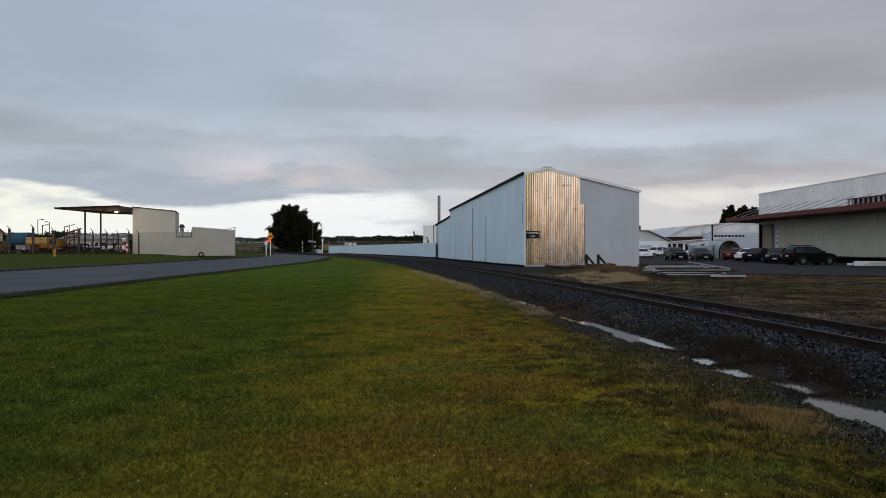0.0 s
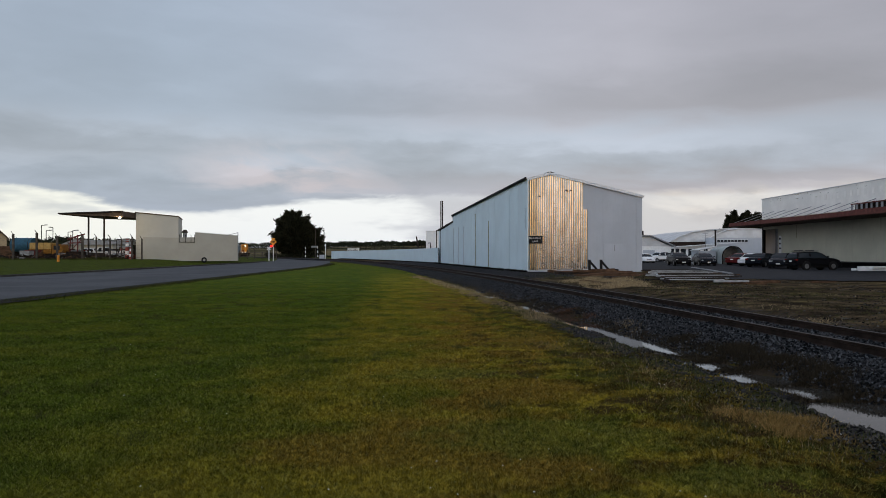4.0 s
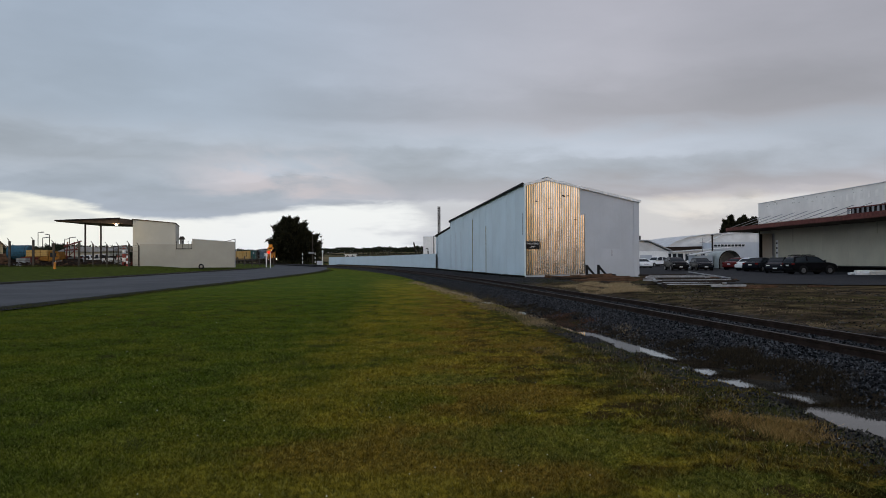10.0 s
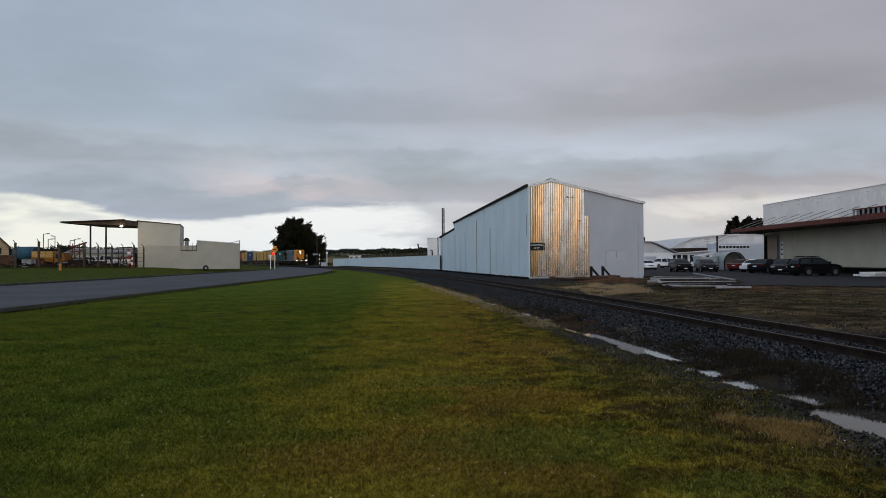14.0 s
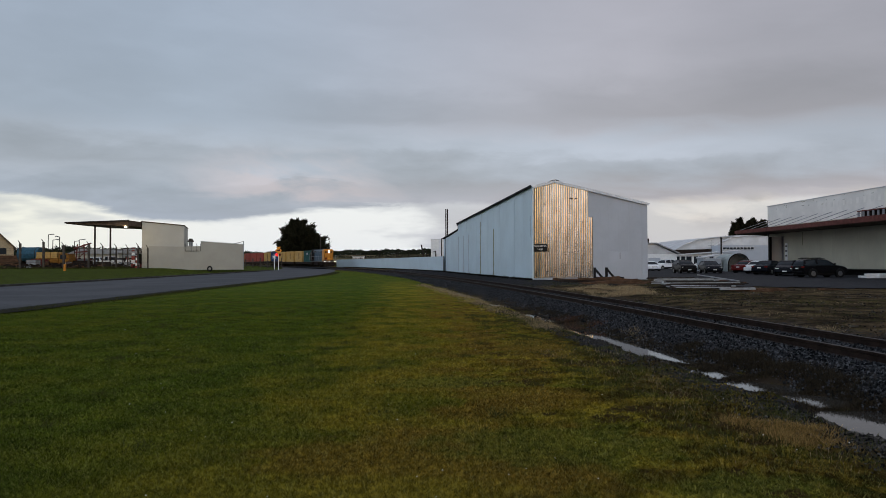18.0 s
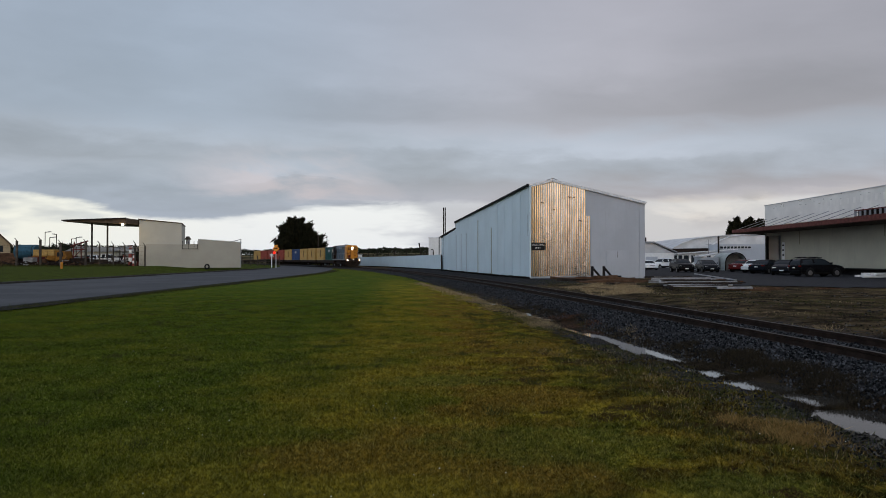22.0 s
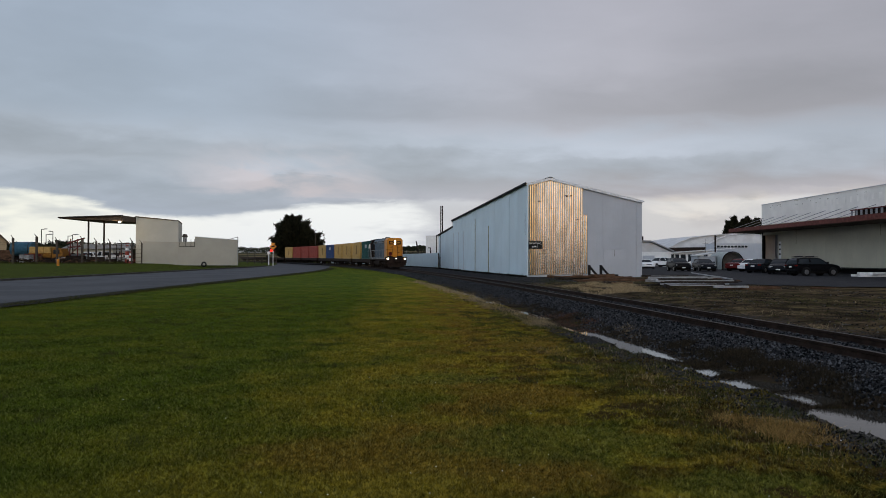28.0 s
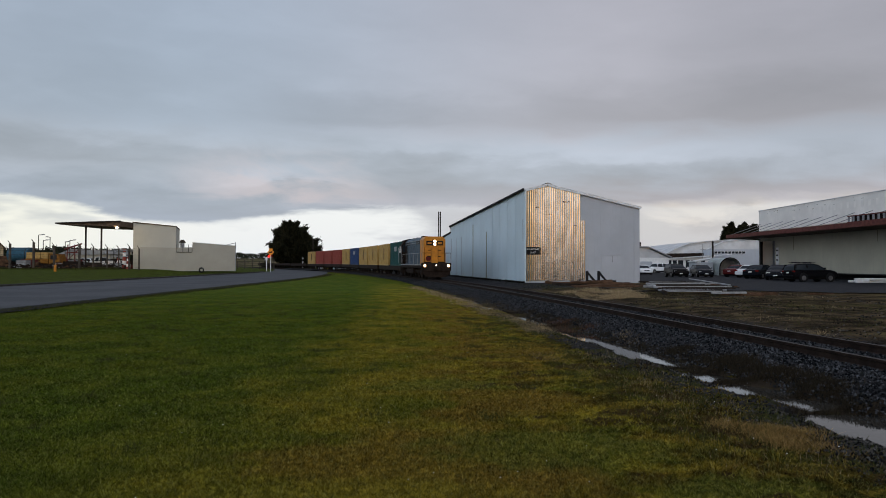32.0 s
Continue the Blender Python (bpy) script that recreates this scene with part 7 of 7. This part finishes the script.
    for i in range(7):
        ln = (3.4, 2.8, 3.8, 3.0, 2.4, 3.2, 2.6)[i]
        b = thing("white_timber", "white-painted timber in a low pile before the warehouse", "timber", pose(31.4 + 0.35 * (i % 3), 50.2 + 0.36 * (i % 4), 0.21 + 0.165 * (i // 4), 0, 0, (3, -4, 6, -2, 8, -6, 2)[i]), group="white beams")
        part("block", boxed(-ln / 2, ln / 2, -0.13, 0.13, 0, 0.16, 0.02), "white", b)



timber()


# ---- grass and weeds ----
def blades(name, label, x, y, h, w, lean, seed, mat):
    """Upright tapering blades, one small triangle each."""
    rng = np.random.default_rng(seed)
    n = len(x)
    z = ground_z(x, y)
    a = rng.uniform(0, np.pi, n)
    dx, dy = np.cos(a) * w, np.sin(a) * w
    lx, ly = rng.normal(0, lean, n) * h, rng.normal(0, lean, n) * h
    v = np.stack([np.stack([x - dx, y - dy, z - 0.006], 1), np.stack([x + dx, y + dy, z - 0.006], 1), np.stack([x + lx, y + ly, z + h], 1)], 1)
    f = np.arange(n * 3).reshape(n, 3)
    return tagged(raw(name, v.reshape(-1, 3), f, mat), label, "grass", kind="stuff")


def turf():
    rng = np.random.default_rng(12)
    n = 760000
    u = rng.uniform(0, 1, n)
    y = (3.4 ** -0.75 + u * (36.0 ** -0.75 - 3.4 ** -0.75)) ** (-1 / 0.75)
    x = rng.uniform(-1, 1, n) * (0.68 * y + 0.6)
    d = track_off(x, y)
    near, far = road_edges(y)
    keep = (d < -3.40 + 0.4 * np.sin(y * 0.9) + 0.2 * np.sin(y * 2.7) + rng.normal(0, 0.32, n)) & (x > near + 0.4)
    bank = step(d, -5.6, -4.0)
    bare = np.sin(x * 2.7 + 1.9 * np.sin(y * 1.3)) * np.sin(y * 2.2 + 1.2 * np.sin(x * 1.9)) + 0.5 * np.sin(x * 6.1 + y * 5.3)
    keep &= rng.uniform(0, 1, n) > bank * (0.35 + 0.3 * (bare > 0.0))
    keep &= rng.uniform(0, 1, n) > 0.72 * bare_earth(x, y)
    x, y = x[keep], y[keep]
    n = len(x)
    grid = rng.uniform(0, 1, (400, 400))
    ix, iy = ((x + 40) * 4.5) % 399, (y * 4.5) % 399
    i0, j0 = ix.astype(int), iy.astype(int)
    fx0, fy0 = ix - i0, iy - j0
    clump = (grid[i0, j0] * (1 - fx0) + grid[i0 + 1, j0] * fx0) * (1 - fy0) + (grid[i0, j0 + 1] * (1 - fx0) + grid[i0 + 1, j0 + 1] * fx0) * fy0
    h = (0.011 + 0.024 * clump) * rng.uniform(0.5, 1.4, n) * (1 - 0.45 * step(y, 14, 34))
    w = 0.0042 * (y / 4.0) ** 0.75 * rng.uniform(0.7, 1.4, n)
    blades("turf_grass", "short mown lawn grass, green to rusty brown", x, y, h, w, 0.95, 2, "blades")
    m = 130000
    by, bx = rng.uniform(-7, 3.6, m), rng.uniform(-7, 6, m)
    far_off = track_off(bx, by) < -3.4 + rng.normal(0, 0.3, m)
    bx, by = bx[far_off], by[far_off]
    blades("turf_grass", "short mown grass round the camera's stand", bx, by, rng.uniform(0.012, 0.035, len(bx)), np.full(len(bx), 0.004), 0.75, 14, "blades")
    # rank tufts standing out of the lawn
    cx = rng.uniform(-9, 2.5, 110)
    cy = rng.uniform(4.5, 26, 110)
    px = (np.repeat(cx, 70) + rng.normal(0, 0.085, 7700))
    py = (np.repeat(cy, 70) + rng.normal(0, 0.085, 7700))
    keep = (track_off(px, py) < -3.0)
    blades("weed_tufts", "darker tufts of coarse grass in the lawn", px[keep], py[keep], rng.uniform(0.03, 0.085, keep.sum()), np.full(keep.sum(), 0.004), 0.7, 3, "tuft")

    # dead straw beside the ditch and before the shed
    def patch(n, d0, d1, y0, y1, seed, thin=1.0, clumps=60, rad=0.22):
        r = np.random.default_rng(seed)
        yy = r.uniform(y0, y1, clumps)
        dd = r.uniform(d0, d1, clumps)
        k = n // clumps
        yq = np.repeat(yy, k) + r.normal(0, rad * 1.4, k * clumps)
        dq = np.repeat(dd, k) + r.normal(0, rad, k * clumps)
        return track_x(yq) + dq, yq
    for (n, d0, d1, y0, y1, seed, hh, ww, cl, rad, mat, label) in (
            (2600, -3.5, -2.9, 15.5, 26, 31, 0.10, 0.0035, 22, 0.20, "straw", "bleached dead grass along the ditch"),
            (3000, -3.2, -2.75, 25, 44, 32, 0.13, 0.006, 60, 0.25, "straw", "bleached dead grass along the far ditch"),
            (5200, -3.80, -3.30, 5.9, 6.7, 33, 0.05, 0.0030, 15, 0.10, "mat", "straw-coloured tussock by the puddle"),
            (1500, -4.4, -3.2, 5.2, 12, 34, 0.05, 0.0028, 60, 0.16, "straw", "thin dry stems among the turf"),
            (16000, -4.6, -2.9, 4.6, 20, 35, 0.045, 0.0035, 170, 0.10, "tuft", "coarse green tufts near the ditch"),
            (9000, -1.85, -1.50, 7.9, 13, 36, 0.06, 0.005, 70, 0.08, "rush", "dark brown weeds in the ditch"),
            (5000, -1.90, -1.6, 13, 24, 46, 0.05, 0.006, 50, 0.08, "rush", "low dark weeds along the far ditch"),
            (1800, -2.2, -1.7, 15.5, 20, 49, 0.06, 0.006, 14, 0.12, "russet", "russet dead weeds leaning over the ditch"),
            (240, -1.7, -1.5, 13.0, 15.5, 50, 0.05, 0.004, 4, 0.09, "straw", "pale dry stems at the foot of the ballast"),
            (4200, -1.80, -1.45, 8.0, 11.8, 48, 0.085, 0.005, 26, 0.08, "rush", "bushy dark brown weeds at the foot of the ballast"),
            (520, 1.7, 2.5, 14.2, 15.6, 47, 0.07, 0.005, 5, 0.16, "bleached", "pale straw tussock beyond the rails"),
            (2600, -2.9, -2.5, 10, 22, 37, 0.04, 0.004, 30, 0.10, "rush", "dark weeds on the ditch edge"),
            (8000, 1.9, 10, 14, 46, 38, 0.05, 0.008, 160, 0.3, "tuft", "rough green tufts beside the rails"),
            (1300, 2.2, 12, 14, 40, 39, 0.05, 0.004, 13, 0.3, "bleached", "thin dry grass on the rough ground"),
            (9000, 2.0, 9, 10, 34, 41, 0.05, 0.007, 200, 0.3, "rush", "low dark weeds on the rough ground"),
            ):
        x, y = patch(n, d0, d1, y0, y1, seed, clumps=cl, rad=rad)
        r = np.random.default_rng(seed + 100)
        blades("dead_grass" if mat in ("straw", "bleached", "mat") else "weeds", label, x, y, hh * r.uniform(0.4, 1.3, len(x)), np.full(len(x), ww), 0.9 if d0 > 0 or mat == "mat" else 0.5, seed, mat)
    # dark weeds on the sills between the pools
    r = np.random.default_rng(61)
    sy = np.repeat(np.array([7.60, 8.42, 9.42, 10.35, 10.75, 18.0, 22.6]), 12)
    cy, cd = sy + r.normal(0, 0.05, len(sy)), r.uniform(-2.55, -1.70, len(sy))
    py = np.repeat(cy, 110) + r.normal(0, 0.07, len(sy) * 110)
    pd = np.repeat(cd, 110) + r.normal(0, 0.09, len(sy) * 110)
    blades("weeds", "low dark bushy weeds parting the puddles", track_x(py) + pd, py, r.uniform(0.015, 0.065, len(py)), np.full(len(py), 0.005), 0.8, 62, "rush")
    # fluffy bleached tussocks between the rails and the timber heap
    r = np.random.default_rng(88)
    cx, cy = r.uniform(0.18, 0.285, 24), r.uniform(27.5, 36.5, 24)
    cx, cy = np.concatenate([cx, r.normal(0.250, 0.020, 34)]), np.concatenate([cy, r.normal(31.0, 2.0, 34)])
    cx = cx * cy
    k = 320
    rad = np.repeat(r.uniform(0.10, 0.30, len(cx)), k)
    px, py = np.repeat(cx, k) + r.normal(0, 1, len(rad)) * rad, np.repeat(cy, k) + r.normal(0, 1, len(rad)) * rad
    hh = np.repeat(r.uniform(0.05, 0.20, len(cx)), k) * r.uniform(0.4, 1.2, len(rad))
    keep = track_off(px, py) > 2.2
    blades("dead_grass", "fluffy bleached tussocks before the timber heap", px[keep], py[keep], hh[keep], np.full(keep.sum(), 0.006), 0.9, 89, "bleached")
    # tufts along the road edge
    yy = np.repeat(rng.uniform(18, 90, 500), 28) + rng.normal(0, 0.35, 14000)
    xx = road_edges(yy)[0] + 0.65 + rng.normal(0.1, 0.28, 14000)
    blades("verge_grass", "uneven grass fringe along the road edge", xx, yy, np.repeat(rng.uniform(0.5, 1.5, 500), 28) * rng.uniform(0.03, 0.13, 14000), np.full(14000, 0.008), 0.6, 8, "tuft")
    # scattered small white flowers
    m = 110
    fy = 4.0 + 16 * rng.uniform(0, 1, m) ** 1.8
    fx = rng.uniform(-0.9, 1, m) * 0.6 * fy + 0.4
    keep = track_off(fx, fy) < -2.9
    fx, fy = fx[keep], fy[keep]
    fz = ground_z(fx, fy) + 0.03
    k = 6
    verts, faces = [], []
    for a, b, c in zip(fx, fy, fz):
        r = rng.uniform(0.003, 0.007)
        s = len(verts)
        verts += [(a + r * math.cos(q * 2 * math.pi / k), b + r * math.sin(q * 2 * math.pi / k), c) for q in range(k)] + [(a, b, c + 0.006)]
        faces += [(s + q, s + (q + 1) % k, s + k) for q in range(k)]
    tagged(raw("daisies", verts, faces, "petal"), "tiny white daisies scattered in the lawn", "flowers", kind="stuff")


turf()


# ---- what moves ----
def train_s(t):
    """Arc length of the leading hood face at t seconds."""
    return 246.78 - 5.055 * t - 0.00928 * t * t


def motions():
    times = [i * 0.5 for i in range(65)]
    for ob, back, a, b, up in TRAIN:
        rows = []
        for t in times:
            s = train_s(t) + back
            p, q = track_at(s + a)[0], track_at(s + b)[0]
            d = (p - q).normalized()
            yaw = math.atan2(-d.x, d.y)
            # the origin lies between the two bogies
            f = -a / (b - a)
            o = p.lerp(q, f)
            tilt = math.asin(max(-1, min(1, d.z)))
            rows.append((t, Matrix.Translation((o.x, o.y, o.z + up)) @ Euler((tilt, 0, yaw)).to_matrix().to_4x4()))
        walk(ob, rows)
    # wheels roll with the distance run
    for ob, *_ in TRAIN:
        for ws in ob.children_recursive:
            if ws.name.split(".")[0] == "wheelset":
                at = ws.location.copy()
                walk(ws, [(i * 0.1, Matrix.Translation(at) @ Matrix.Rotation(-(train_s(0) - train_s(i * 0.1)) / 0.46, 4, "X")) for i in range(321)])


motions()
